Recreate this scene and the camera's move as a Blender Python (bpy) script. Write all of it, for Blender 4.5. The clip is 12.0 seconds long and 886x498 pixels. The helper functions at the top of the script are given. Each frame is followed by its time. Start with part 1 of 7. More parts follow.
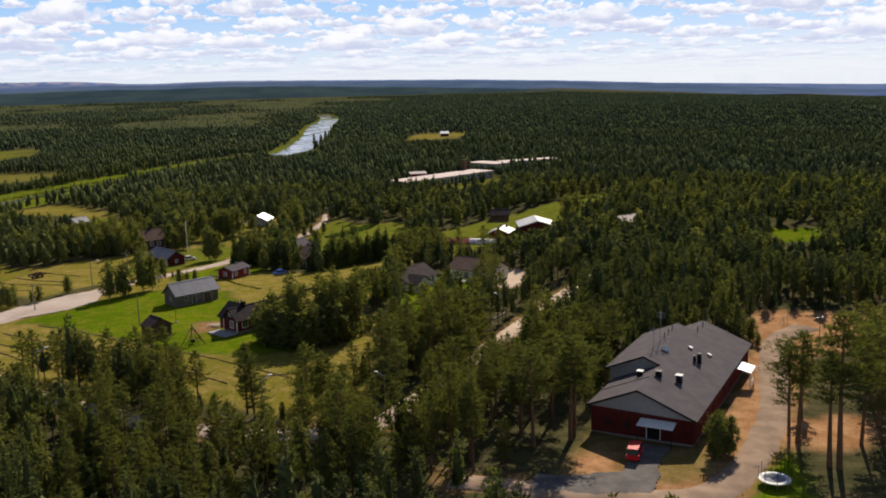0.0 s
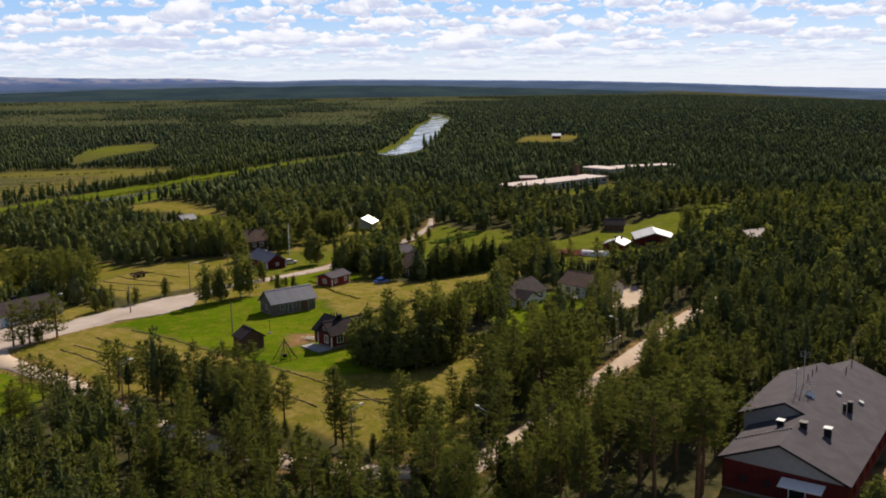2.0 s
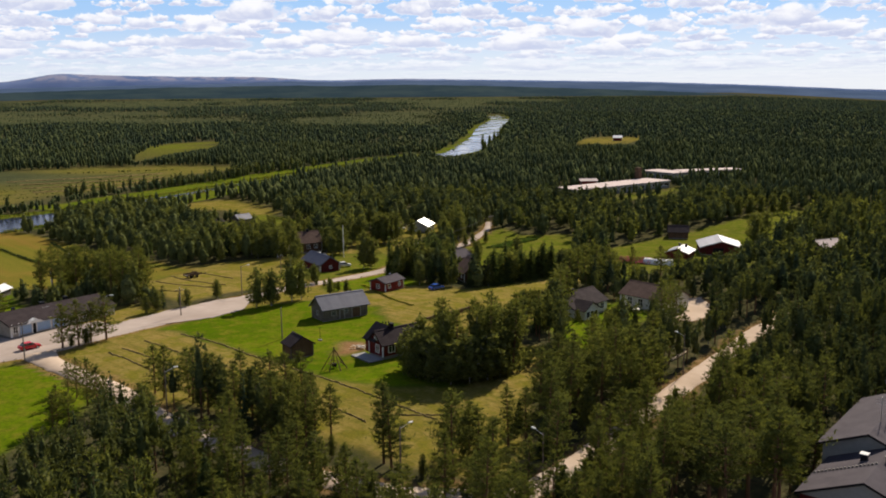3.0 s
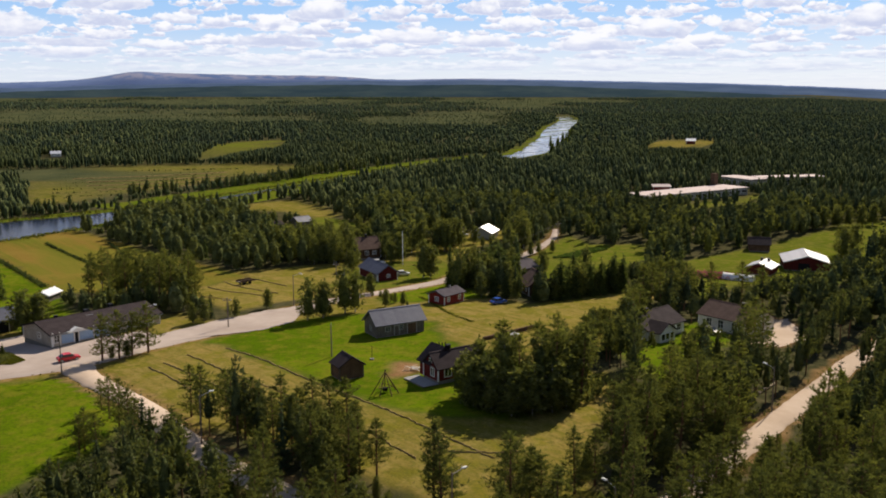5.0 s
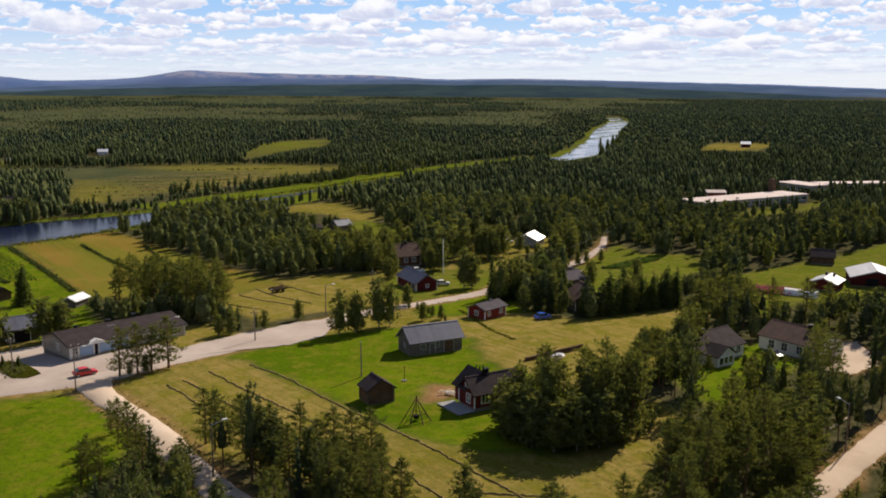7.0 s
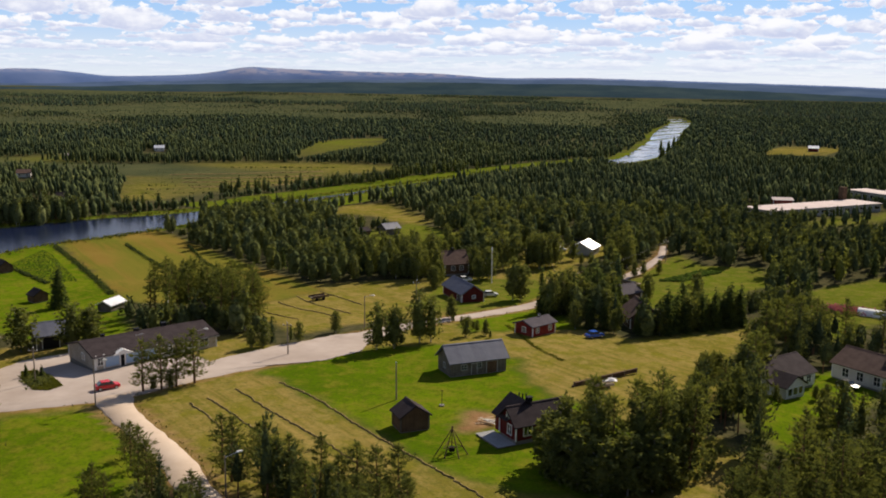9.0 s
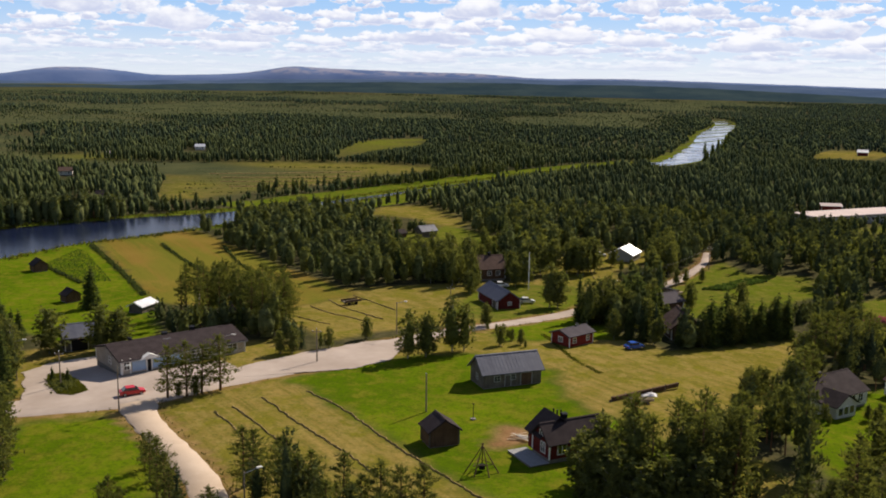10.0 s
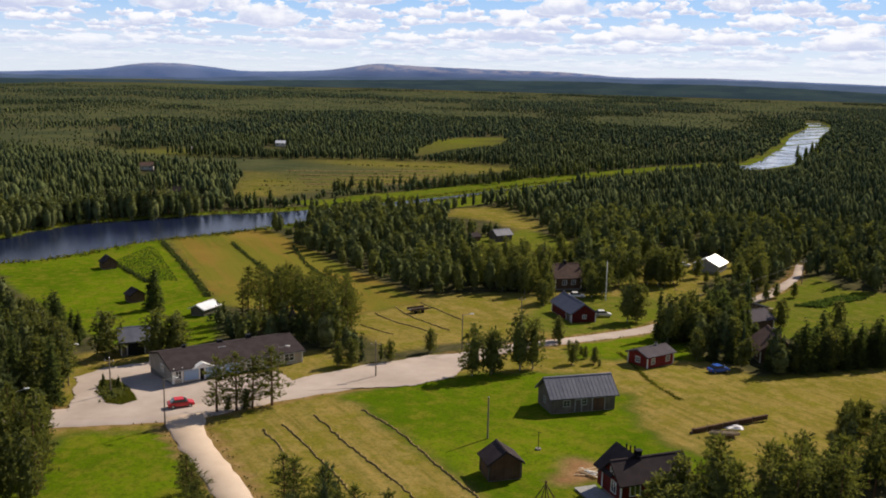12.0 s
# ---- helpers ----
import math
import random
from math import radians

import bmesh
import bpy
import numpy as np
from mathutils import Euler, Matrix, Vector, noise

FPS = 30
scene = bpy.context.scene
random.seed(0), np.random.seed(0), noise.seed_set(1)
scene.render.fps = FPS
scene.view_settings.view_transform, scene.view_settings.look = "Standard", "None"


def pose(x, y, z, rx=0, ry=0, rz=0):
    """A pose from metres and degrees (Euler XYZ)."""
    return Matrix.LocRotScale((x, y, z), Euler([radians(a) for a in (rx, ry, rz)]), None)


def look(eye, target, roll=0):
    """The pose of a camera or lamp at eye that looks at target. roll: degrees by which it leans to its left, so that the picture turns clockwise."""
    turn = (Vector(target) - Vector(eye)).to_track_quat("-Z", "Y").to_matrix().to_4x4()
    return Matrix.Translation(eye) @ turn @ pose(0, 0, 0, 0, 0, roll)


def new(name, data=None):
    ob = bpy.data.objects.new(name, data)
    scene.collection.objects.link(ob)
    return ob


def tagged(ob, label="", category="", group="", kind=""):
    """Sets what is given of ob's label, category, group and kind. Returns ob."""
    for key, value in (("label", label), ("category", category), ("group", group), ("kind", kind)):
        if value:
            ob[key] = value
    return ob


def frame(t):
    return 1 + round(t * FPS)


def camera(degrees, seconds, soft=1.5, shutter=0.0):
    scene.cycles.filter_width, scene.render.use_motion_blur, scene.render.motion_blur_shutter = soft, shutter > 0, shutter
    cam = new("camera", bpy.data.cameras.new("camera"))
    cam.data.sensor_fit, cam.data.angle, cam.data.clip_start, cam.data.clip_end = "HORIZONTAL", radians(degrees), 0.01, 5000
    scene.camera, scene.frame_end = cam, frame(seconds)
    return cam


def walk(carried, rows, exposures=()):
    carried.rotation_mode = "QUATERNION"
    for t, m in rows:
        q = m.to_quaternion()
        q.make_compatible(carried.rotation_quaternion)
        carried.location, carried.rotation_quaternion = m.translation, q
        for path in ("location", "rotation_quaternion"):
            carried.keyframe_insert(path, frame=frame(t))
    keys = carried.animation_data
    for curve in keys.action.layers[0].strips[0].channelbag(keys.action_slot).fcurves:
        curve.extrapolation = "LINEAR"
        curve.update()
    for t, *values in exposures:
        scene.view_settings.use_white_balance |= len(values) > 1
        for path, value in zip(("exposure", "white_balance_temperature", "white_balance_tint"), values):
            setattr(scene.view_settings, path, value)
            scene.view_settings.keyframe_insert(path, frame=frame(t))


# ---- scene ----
cam = camera(50.5, 12.0, 1.9)
PATH = [
    (0, (2.087, -7.281, 47.614), (1.748, -5.341, 47.265), -1.5),
    (0.5, (1.293, -3.722, 47.671), (0.916, -1.788, 47.323), -1.4),
    (1, (0.473, -0.112, 47.691), (0.047, 1.811, 47.345), -1.3),
    (1.5, (-0.302, 3.378, 47.696), (-0.787, 5.287, 47.352), -1.1),
    (2, (-1.275, 6.843, 47.81), (-1.835, 8.732, 47.466), -0.8),
    (2.5, (-2.221, 10.141, 47.894), (-2.843, 12.011, 47.551), -0.6),
    (3, (-3.274, 13.528, 48.029), (-3.949, 15.379, 47.686), -0.4),
    (5, (-7.656, 26.653, 48.214), (-8.46, 28.452, 47.871), -0.0),
    (5.5, (-8.703, 29.722, 48.207), (-9.534, 31.509, 47.864), 0.1),
    (6, (-9.731, 32.769, 48.233), (-10.587, 34.544, 47.889), 0.1),
    (6.5, (-10.71, 35.647, 48.28), (-11.585, 37.413, 47.937), 0.2),
    (8.5, (-14.247, 46.978, 48.873), (-15.216, 48.693, 48.524), 0.6),
    (9, (-15.159, 49.683, 48.965), (-16.158, 51.38, 48.617), 0.8),
    (9.5, (-16.115, 52.225, 49.043), (-17.147, 53.902, 48.694), 0.9),
    (10, (-17.097, 54.725, 49.111), (-18.168, 56.378, 48.762), 1.1),
    (10.5, (-18.109, 57.195, 49.22), (-19.215, 58.823, 48.868), 1.2),
    (11, (-19.157, 59.711, 49.255), (-20.3, 61.314, 48.903), 1.4),
    (11.5, (-20.246, 62.22, 49.308), (-21.419, 63.801, 48.953), 1.4),
    (12, (-21.443, 64.761, 49.356), (-22.652, 66.313, 48.999), 1.5),
]
walk(cam, [(t, look(eye, target, roll)) for t, eye, target, roll in PATH])

# ---- sun, sky, exposure ----
SUN_AZ, SUN_EL = radians(9), radians(38)
scene.view_settings.exposure = 0.30
sun_data = bpy.data.lights.new("sun", "SUN")
sun_data.energy, sun_data.angle, sun_data.color = 5.0, radians(0.53), (1.0, 0.868, 0.705)
sun = new("sun", sun_data)
sun.matrix_world = look((0, 0, 0), (-math.sin(SUN_AZ) * math.cos(SUN_EL), -math.cos(SUN_AZ) * math.cos(SUN_EL), -math.sin(SUN_EL)))

world = bpy.data.worlds.new("sky")
scene.world = world
world.use_nodes = True


class Nodes:
    """Short calls for node trees."""

    def __init__(self, tree):
        self.tree = tree
        tree.nodes.clear()

    def add(self, kind, **settings):
        n = self.tree.nodes.new(kind)
        for key, value in settings.items():
            setattr(n, key, value)
        return n

    def link(self, a, b):
        self.tree.links.new(a, b)

    def value(self, socket, v):
        if hasattr(v, "default_value") or hasattr(v, "is_linked"):
            self.link(v, socket)
        else:
            socket.default_value = v

    def math(self, op, a, b=0.0, c=None, clamp=False):
        n = self.add("ShaderNodeMath", operation=op, use_clamp=clamp)
        self.value(n.inputs[0], a)
        self.value(n.inputs[1], b)
        if c is not None:
            self.value(n.inputs[2], c)
        return n.outputs[0]

    def noise(self, vector, scale, detail=4.0, rough=0.55, distortion=0.0):
        n = self.add("ShaderNodeTexNoise")
        if vector is not None:
            self.link(vector, n.inputs["Vector"])
        n.inputs["Scale"].default_value, n.inputs["Detail"].default_value = scale, detail
        n.inputs["Roughness"].default_value, n.inputs["Distortion"].default_value = rough, distortion
        return n.outputs["Fac"]

    def ramp(self, fac, lo, hi, a=0.0, b=1.0):
        n = self.add("ShaderNodeMapRange")
        n.interpolation_type = "SMOOTHSTEP"
        self.value(n.inputs["Value"], fac)
        for key, v in (("From Min", lo), ("From Max", hi), ("To Min", a), ("To Max", b)):
            n.inputs[key].default_value = v
        return n.outputs["Result"]

    def mix(self, fac, a, b, blend="MIX"):
        n = self.add("ShaderNodeMix", data_type="RGBA", blend_type=blend)
        self.value(n.inputs["Factor"], fac)
        for k, v in ((6, a), (7, b)):
            if isinstance(v, tuple):
                n.inputs[k].default_value = (*v, 1.0)
            else:
                self.link(v, n.inputs[k])
        return n.outputs[2]


def make_sky():
    n = Nodes(world.node_tree)
    out, bg = n.add("ShaderNodeOutputWorld"), n.add("ShaderNodeBackground")
    sky = n.add("ShaderNodeTexSky", sky_type="NISHITA", sun_disc=False, sun_elevation=SUN_EL, sun_rotation=SUN_AZ, air_density=1.0, dust_density=0.6, ozone_density=2.0)
    geo = n.add("ShaderNodeTexCoord").outputs["Generated"]
    sep = n.add("ShaderNodeSeparateXYZ")
    n.link(geo, sep.inputs[0])
    up = n.math("MAXIMUM", sep.outputs["Z"], 0.0)

    az = n.math("ARCTAN2", sep.outputs["X"], sep.outputs["Y"])
    rise = n.math("MULTIPLY", n.math("LOGARITHM", n.math("ADD", up, 0.022), 2.71828), 2.9)
    comb = n.add("ShaderNodeCombineXYZ")
    n.link(n.math("MULTIPLY", az, 19.0), comb.inputs[0])
    n.link(rise, comb.inputs[1])

    def heaps(scale, wide, tall, gap, shift):
        """Heaped clouds: flat grey bases, swelling bright tops; how much they cover and how lit they are."""
        moved = n.add("ShaderNodeVectorMath", operation="ADD")
        n.link(comb.outputs[0], moved.inputs[0])
        moved.inputs[1].default_value = (shift, shift * 0.37, 0.0)
        swell = n.noise(moved.outputs[0], 2.3 * scale, 6.0, 0.55)
        curl = n.noise(moved.outputs[0], 1.1 * scale, 3.0, 0.5)
        cell = n.add("ShaderNodeTexVoronoi", voronoi_dimensions="2D", feature="F1")
        cell.inputs["Scale"].default_value, cell.inputs["Randomness"].default_value = scale, 0.9
        n.link(moved.outputs[0], cell.inputs["Vector"])
        off = n.add("ShaderNodeVectorMath", operation="SUBTRACT")
        n.link(moved.outputs[0], off.inputs[0])
        n.link(cell.outputs["Position"], off.inputs[1])
        d, own = n.add("ShaderNodeSeparateXYZ"), n.add("ShaderNodeSeparateColor")
        n.link(off.outputs[0], d.inputs[0])
        n.link(cell.outputs["Color"], own.inputs[0])
        size = n.math("MULTIPLY_ADD", own.outputs[0], 0.7, 0.6)
        x = n.math("DIVIDE", d.outputs["X"], n.math("MULTIPLY", size, wide))
        y = n.math("ADD", n.math("DIVIDE", d.outputs["Y"], n.math("MULTIPLY", size, tall)), 0.3)
        y = n.math("MULTIPLY_ADD", n.math("SUBTRACT", curl, 0.5), 0.5, y)
        body = n.math("ADD", n.math("MAXIMUM", y, 0.0), n.math("MULTIPLY", n.math("MAXIMUM", n.math("MULTIPLY", y, -1.0), 0.0), 3.2))
        far = n.math("SQRT", n.math("ADD", n.math("MULTIPLY", x, x), n.math("MULTIPLY", body, body)))
        dense = n.math("ADD", n.math("SUBTRACT", 1.0, far), n.math("MULTIPLY", n.math("SUBTRACT", swell, 0.5), 2.6))
        bright = n.math("ADD", y, n.math("MULTIPLY", n.math("SUBTRACT", swell, 0.5), 2.4))
        thin = n.ramp(dense, gap + 0.5, gap)
        return n.ramp(dense, gap, gap + 0.3), n.math("MAXIMUM", n.ramp(bright, -0.15, 0.75), n.math("MULTIPLY", thin, 0.8))

    blue = n.mix(n.ramp(up, 0.0, 0.085), (9.4, 10.3, 11.7), (4.3, 7.2, 11.7))
    base = n.mix(0.85, sky.outputs["Color"], blue)
    zenith = n.ramp(up, 0.11, 0.42)
    base = n.mix(zenith, base, (0.8, 1.35, 2.9))
    haze = n.math("MULTIPLY", n.ramp(up, 0.0, 0.05, 0.08, 1.0), n.ramp(up, 0.2, 0.6, 1.0, 0.35))
    col = base
    for scale, wide, tall, gap, shift in ((2.2, 0.34, 0.22, 0.08, 3.1), (1.25, 0.58, 0.42, 0.08, 11.0), (0.62, 1.0, 0.72, 0.16, 4.4)):
        cover, bright = heaps(scale, wide, tall, gap, shift)
        lit = n.mix(bright, (6.9, 7.5, 9.8), (11.4, 11.4, 11.9))
        lit = n.mix(zenith, lit, (2.4, 2.7, 3.4))
        col = n.mix(n.math("MULTIPLY", cover, haze), col, lit)
    n.link(col, bg.inputs["Color"])
    bg.inputs["Strength"].default_value = 0.070
    n.link(bg.outputs[0], out.inputs["Surface"])


make_sky()


# ---- materials ----
def material(name, build, rough=0.8, metal=0.0, spec=0.08):
    """build(n, where) returns a colour socket or tuple and, if wanted, a height socket with its strength."""
    m = bpy.data.materials.new(name)
    m.use_nodes = True
    n = Nodes(m.node_tree)
    out, bsdf = n.add("ShaderNodeOutputMaterial"), n.add("ShaderNodeBsdfPrincipled")
    n.link(bsdf.outputs[0], out.inputs["Surface"])
    bsdf.inputs["Metallic"].default_value, bsdf.inputs["Specular IOR Level"].default_value = metal, spec
    where = n.add("ShaderNodeTexCoord").outputs["Object"]
    got = build(n, where)
    colour, height, strength, roughness = (*got, None, None, None)[:4] if isinstance(got, list) else (got, None, None, None)
    if isinstance(colour, tuple):
        bsdf.inputs["Base Color"].default_value = (*colour, 1.0)
    else:
        n.link(colour, bsdf.inputs["Base Color"])
    n.value(bsdf.inputs["Roughness"], rough if roughness is None else roughness)
    if height is not None:
        bump = n.add("ShaderNodeBump")
        bump.inputs["Strength"].default_value, bump.inputs["Distance"].default_value = strength, 0.1
        n.link(height, bump.inputs["Height"])
        n.link(bump.outputs[0], bsdf.inputs["Normal"])
    return m


def boards(colour, worn, step=0.16, across="X"):
    """Painted or bare vertical boards with faded and dirty patches."""
    def build(n, where):
        sep = n.add("ShaderNodeSeparateXYZ")
        n.link(where, sep.inputs[0])
        both = n.math("ADD", sep.outputs["X"], sep.outputs["Y"])
        saw = n.math("FRACT", n.math("DIVIDE", both, step))
        gap = n.ramp(n.math("ABSOLUTE", n.math("SUBTRACT", saw, 0.5)), 0.40, 0.5)
        board = n.add("ShaderNodeTexWhiteNoise", noise_dimensions="1D")
        n.link(n.math("FLOOR", n.math("DIVIDE", both, step)), board.inputs["W"])
        fade = n.noise(where, 0.7, 5.0)
        tone = n.math("ADD", n.math("MULTIPLY", board.outputs["Value"], 0.35), n.math("MULTIPLY", n.ramp(fade, 0.35, 0.7), 0.65))
        col = n.mix(tone, colour, worn)
        col = n.mix(n.math("MULTIPLY", gap, 0.55), col, tuple(c * 0.35 for c in colour))
        return [col, n.math("SUBTRACT", 1.0, gap), 0.35]
    return build


def blotch(a, b, scale=1.5, fine=14.0, relief=0.15):
    def build(n, where):
        big, small = n.noise(where, scale, 5.0), n.noise(where, fine, 4.0)
        tone = n.math("ADD", n.math("MULTIPLY", n.ramp(big, 0.3, 0.7), 0.65), n.math("MULTIPLY", small, 0.35))
        return [n.mix(tone, a, b), small, relief]
    return build


def sheet_metal(a, b, step=0.55):
    """Ribbed sheet with weathered runs down the slope; the ribs themselves are built."""
    def build(n, where):
        sep = n.add("ShaderNodeSeparateXYZ")
        n.link(where, sep.inputs[0])
        sheet = n.add("ShaderNodeTexWhiteNoise", noise_dimensions="1D")
        n.link(n.math("FLOOR", n.math("DIVIDE", sep.outputs["X"], step * 2)), sheet.inputs["W"])
        run = n.noise(where, 0.9, 6.0, 0.65)
        tone = n.math("ADD", n.math("MULTIPLY", sheet.outputs["Value"], 0.4), n.math("MULTIPLY", n.ramp(run, 0.3, 0.75), 0.6))
        return [n.mix(tone, a, b), run, 0.08, n.ramp(run, 0.2, 0.8, 0.36, 0.6)]
    return build


def leaves(a, b, c, spread=0.5):
    """Foliage: every tree and every tuft a little different; some light passes through the leaves."""
    def make(name):
        m = bpy.data.materials.new(name)
        m.use_nodes = True
        n = Nodes(m.node_tree)
        out = n.add("ShaderNodeOutputMaterial")
        dif, thru, gloss = n.add("ShaderNodeBsdfDiffuse"), n.add("ShaderNodeBsdfTranslucent"), n.add("ShaderNodeBsdfGlossy")
        where = n.add("ShaderNodeTexCoord").outputs["Object"]
        isle = n.add("ShaderNodeNewGeometry").outputs["Random Per Island"]
        each = n.add("ShaderNodeObjectInfo").outputs["Random"]
        tint = n.add("ShaderNodeAttribute", attribute_name="tint").outputs["Fac"]
        tree = n.math("MULTIPLY_ADD", each, 0.3, tint, clamp=True)
        col = n.mix(tree, a, b)
        col = n.mix(n.math("MULTIPLY", n.math("POWER", isle, 2.0), spread), col, c)
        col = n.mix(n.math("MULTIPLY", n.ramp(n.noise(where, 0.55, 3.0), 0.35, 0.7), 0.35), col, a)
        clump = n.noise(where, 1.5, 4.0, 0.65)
        # Shade in the gaps between leaf clumps, put into the colour.
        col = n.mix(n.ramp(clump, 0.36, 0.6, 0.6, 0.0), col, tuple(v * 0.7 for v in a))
        bump = n.add("ShaderNodeBump")
        bump.inputs["Strength"].default_value, bump.inputs["Distance"].default_value = 0.7, 0.5
        n.link(clump, bump.inputs["Height"])
        n.link(bump.outputs[0], dif.inputs["Normal"])
        n.link(col, dif.inputs["Color"])
        n.link(n.mix(1.0, col, (1.42, 1.34, 0.72), "MULTIPLY"), thru.inputs["Color"])
        gloss.inputs["Roughness"].default_value = 0.5
        gloss.inputs["Color"].default_value = (0.7, 0.9, 0.5, 1)
        m1, m2 = n.add("ShaderNodeMixShader"), n.add("ShaderNodeMixShader")
        n.link(n.math("MULTIPLY_ADD", tint, 0.55, 0.10), m1.inputs[0])
        m2.inputs[0].default_value = 0.002
        n.link(dif.outputs[0], m1.inputs[1])
        n.link(thru.outputs[0], m1.inputs[2])
        n.link(m1.outputs[0], m2.inputs[1])
        n.link(gloss.outputs[0], m2.inputs[2])
        n.link(m2.outputs[0], out.inputs["Surface"])
        return m
    return make


# Extra blue in the conifers' dark end stands in for distance haze.
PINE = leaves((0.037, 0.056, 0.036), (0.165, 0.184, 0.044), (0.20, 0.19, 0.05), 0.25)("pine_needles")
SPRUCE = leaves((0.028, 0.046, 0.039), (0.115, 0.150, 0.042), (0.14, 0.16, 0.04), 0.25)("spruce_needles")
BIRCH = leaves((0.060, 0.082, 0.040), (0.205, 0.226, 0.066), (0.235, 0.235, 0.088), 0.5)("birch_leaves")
BARK = material("pine_bark", blotch((0.11, 0.065, 0.04), (0.20, 0.11, 0.06), 1.2, 9.0, 0.5), 0.9)
PALE_BARK = material("birch_bark", blotch((0.16, 0.15, 0.13), (0.42, 0.40, 0.36), 2.0, 9.0, 0.3), 0.9)
RED = material("red_board_paint", boards((0.17, 0.022, 0.018), (0.24, 0.045, 0.032)), 0.85)
HOUSE_RED = material("deep_red_boards", boards((0.105, 0.015, 0.015), (0.15, 0.028, 0.022)), 0.85)
DARK_RED = material("dark_red_boards", boards((0.085, 0.014, 0.013), (0.12, 0.025, 0.02)), 0.9, 0.0, 0.1)
GREY_WOOD = material("weathered_grey_boards", boards((0.095, 0.082, 0.068), (0.17, 0.15, 0.125)), 0.95)
BROWN_WOOD = material("brown_log_boards", boards((0.085, 0.050, 0.032), (0.15, 0.095, 0.06)), 0.9)
WHITE_WALL = material("pale_board_wall", boards((0.58, 0.57, 0.52), (0.70, 0.69, 0.64)), 0.8)
GREY_WALL = material("pale_grey_render", blotch((0.27, 0.27, 0.26), (0.34, 0.34, 0.32)), 0.9)
PALE_GREY = material("pale_grey_paint", blotch((0.26, 0.26, 0.26), (0.36, 0.36, 0.36), 3.0, 20.0, 0.05), 0.8)
TAN_WALL = material("tan_board_wall", boards((0.42, 0.36, 0.29), (0.52, 0.46, 0.38)), 0.8)
WHITE = material("white_paint", blotch((0.68, 0.68, 0.65), (0.80, 0.80, 0.78), 3.0, 20.0, 0.05), 0.6)
BLUE_PANEL = material("pale_blue_panel", blotch((0.28, 0.40, 0.58), (0.34, 0.46, 0.64), 2.0, 12.0, 0.05), 0.6)
DARK_ROOF = material("dark_felt_roof", blotch((0.030, 0.023, 0.025), (0.056, 0.044, 0.046), 0.8, 16.0, 0.3), 0.9, 0.0, 0.08)
GREY_ROOF = material("grey_felt_roof", blotch((0.064, 0.056, 0.066), (0.098, 0.087, 0.098), 0.5, 16.0, 0.25), 0.9, 0.0, 0.1)
BROWN_ROOF = material("brown_tile_roof", blotch((0.075, 0.047, 0.04), (0.12, 0.08, 0.065), 0.9, 12.0, 0.35), 0.9, 0.0, 0.1)
METAL_ROOF = material("blue_grey_sheet_roof", sheet_metal((0.090, 0.096, 0.130), (0.135, 0.142, 0.182)), 0.6, 0.1, 0.2)
BRIGHT_ROOF = material("bright_sheet_roof", sheet_metal((0.62, 0.64, 0.68), (0.74, 0.75, 0.78)), 0.35, 0.5, 0.5)
PALE_SHEET = material("pale_sheet_roof", sheet_metal((0.38, 0.38, 0.41), (0.50, 0.50, 0.53)), 0.45, 0.2, 0.3)
PINK_ROOF = material("pale_pinkish_felt_roof", blotch((0.48, 0.40, 0.38), (0.58, 0.48, 0.45), 0.2, 4.0, 0.2), 0.7)
GLASS = material("window_glass", lambda n, w: (0.02, 0.025, 0.03), 0.06, 0.0, 0.8)
CONCRETE = material("concrete", blotch((0.17, 0.16, 0.15), (0.25, 0.24, 0.22), 2.0, 18.0, 0.2), 0.9)
STEEL = material("galvanised_steel", blotch((0.42, 0.43, 0.44), (0.55, 0.56, 0.57), 3.0, 20.0, 0.05), 0.4, 0.8)
BLACK = material("black_sheet", lambda n, w: (0.015, 0.015, 0.017), 0.5)
POLE_WOOD = material("grey_pole_wood", blotch((0.16, 0.13, 0.10), (0.25, 0.21, 0.17), 4.0, 20.0, 0.3), 0.9)
PLANK = material("fresh_plank_wood", blotch((0.38, 0.30, 0.20), (0.50, 0.41, 0.29), 4.0, 20.0, 0.2), 0.8)
RUBBER = material("tyre_rubber", lambda n, w: (0.012, 0.012, 0.013), 0.8)
HAY = material("dry_hay", blotch((0.17, 0.125, 0.05), (0.32, 0.24, 0.10), 2.0, 9.0, 0.8), 1.0)
def car_paint(name, colour):
    return material(name, lambda n, w: colour, 0.25, 0.0, 0.6)
RED_PAINT, BLUE_PAINT = car_paint("red_car_paint", (0.55, 0.012, 0.02)), car_paint("blue_car_paint", (0.03, 0.10, 0.42))
WHITE_PAINT, BLACK_PAINT = car_paint("white_car_paint", (0.72, 0.73, 0.74)), car_paint("black_car_paint", (0.02, 0.022, 0.025))


def gravel_material():
    def build(n, where):
        big, mid, fine = n.noise(where, 0.12, 4.0), n.noise(where, 0.9, 5.0), n.noise(where, 9.0, 4.0)
        tone = n.math("ADD", n.math("MULTIPLY", n.ramp(big, 0.3, 0.7), 0.5), n.math("MULTIPLY", mid, 0.5))
        col = n.mix(tone, (0.46, 0.36, 0.275), (0.63, 0.52, 0.42))
        return [n.mix(n.math("MULTIPLY", fine, 0.3), col, (0.28, 0.20, 0.13)), fine, 0.25]
    return material("pale_gravel", build, 1.0, 0.0, 0.0)


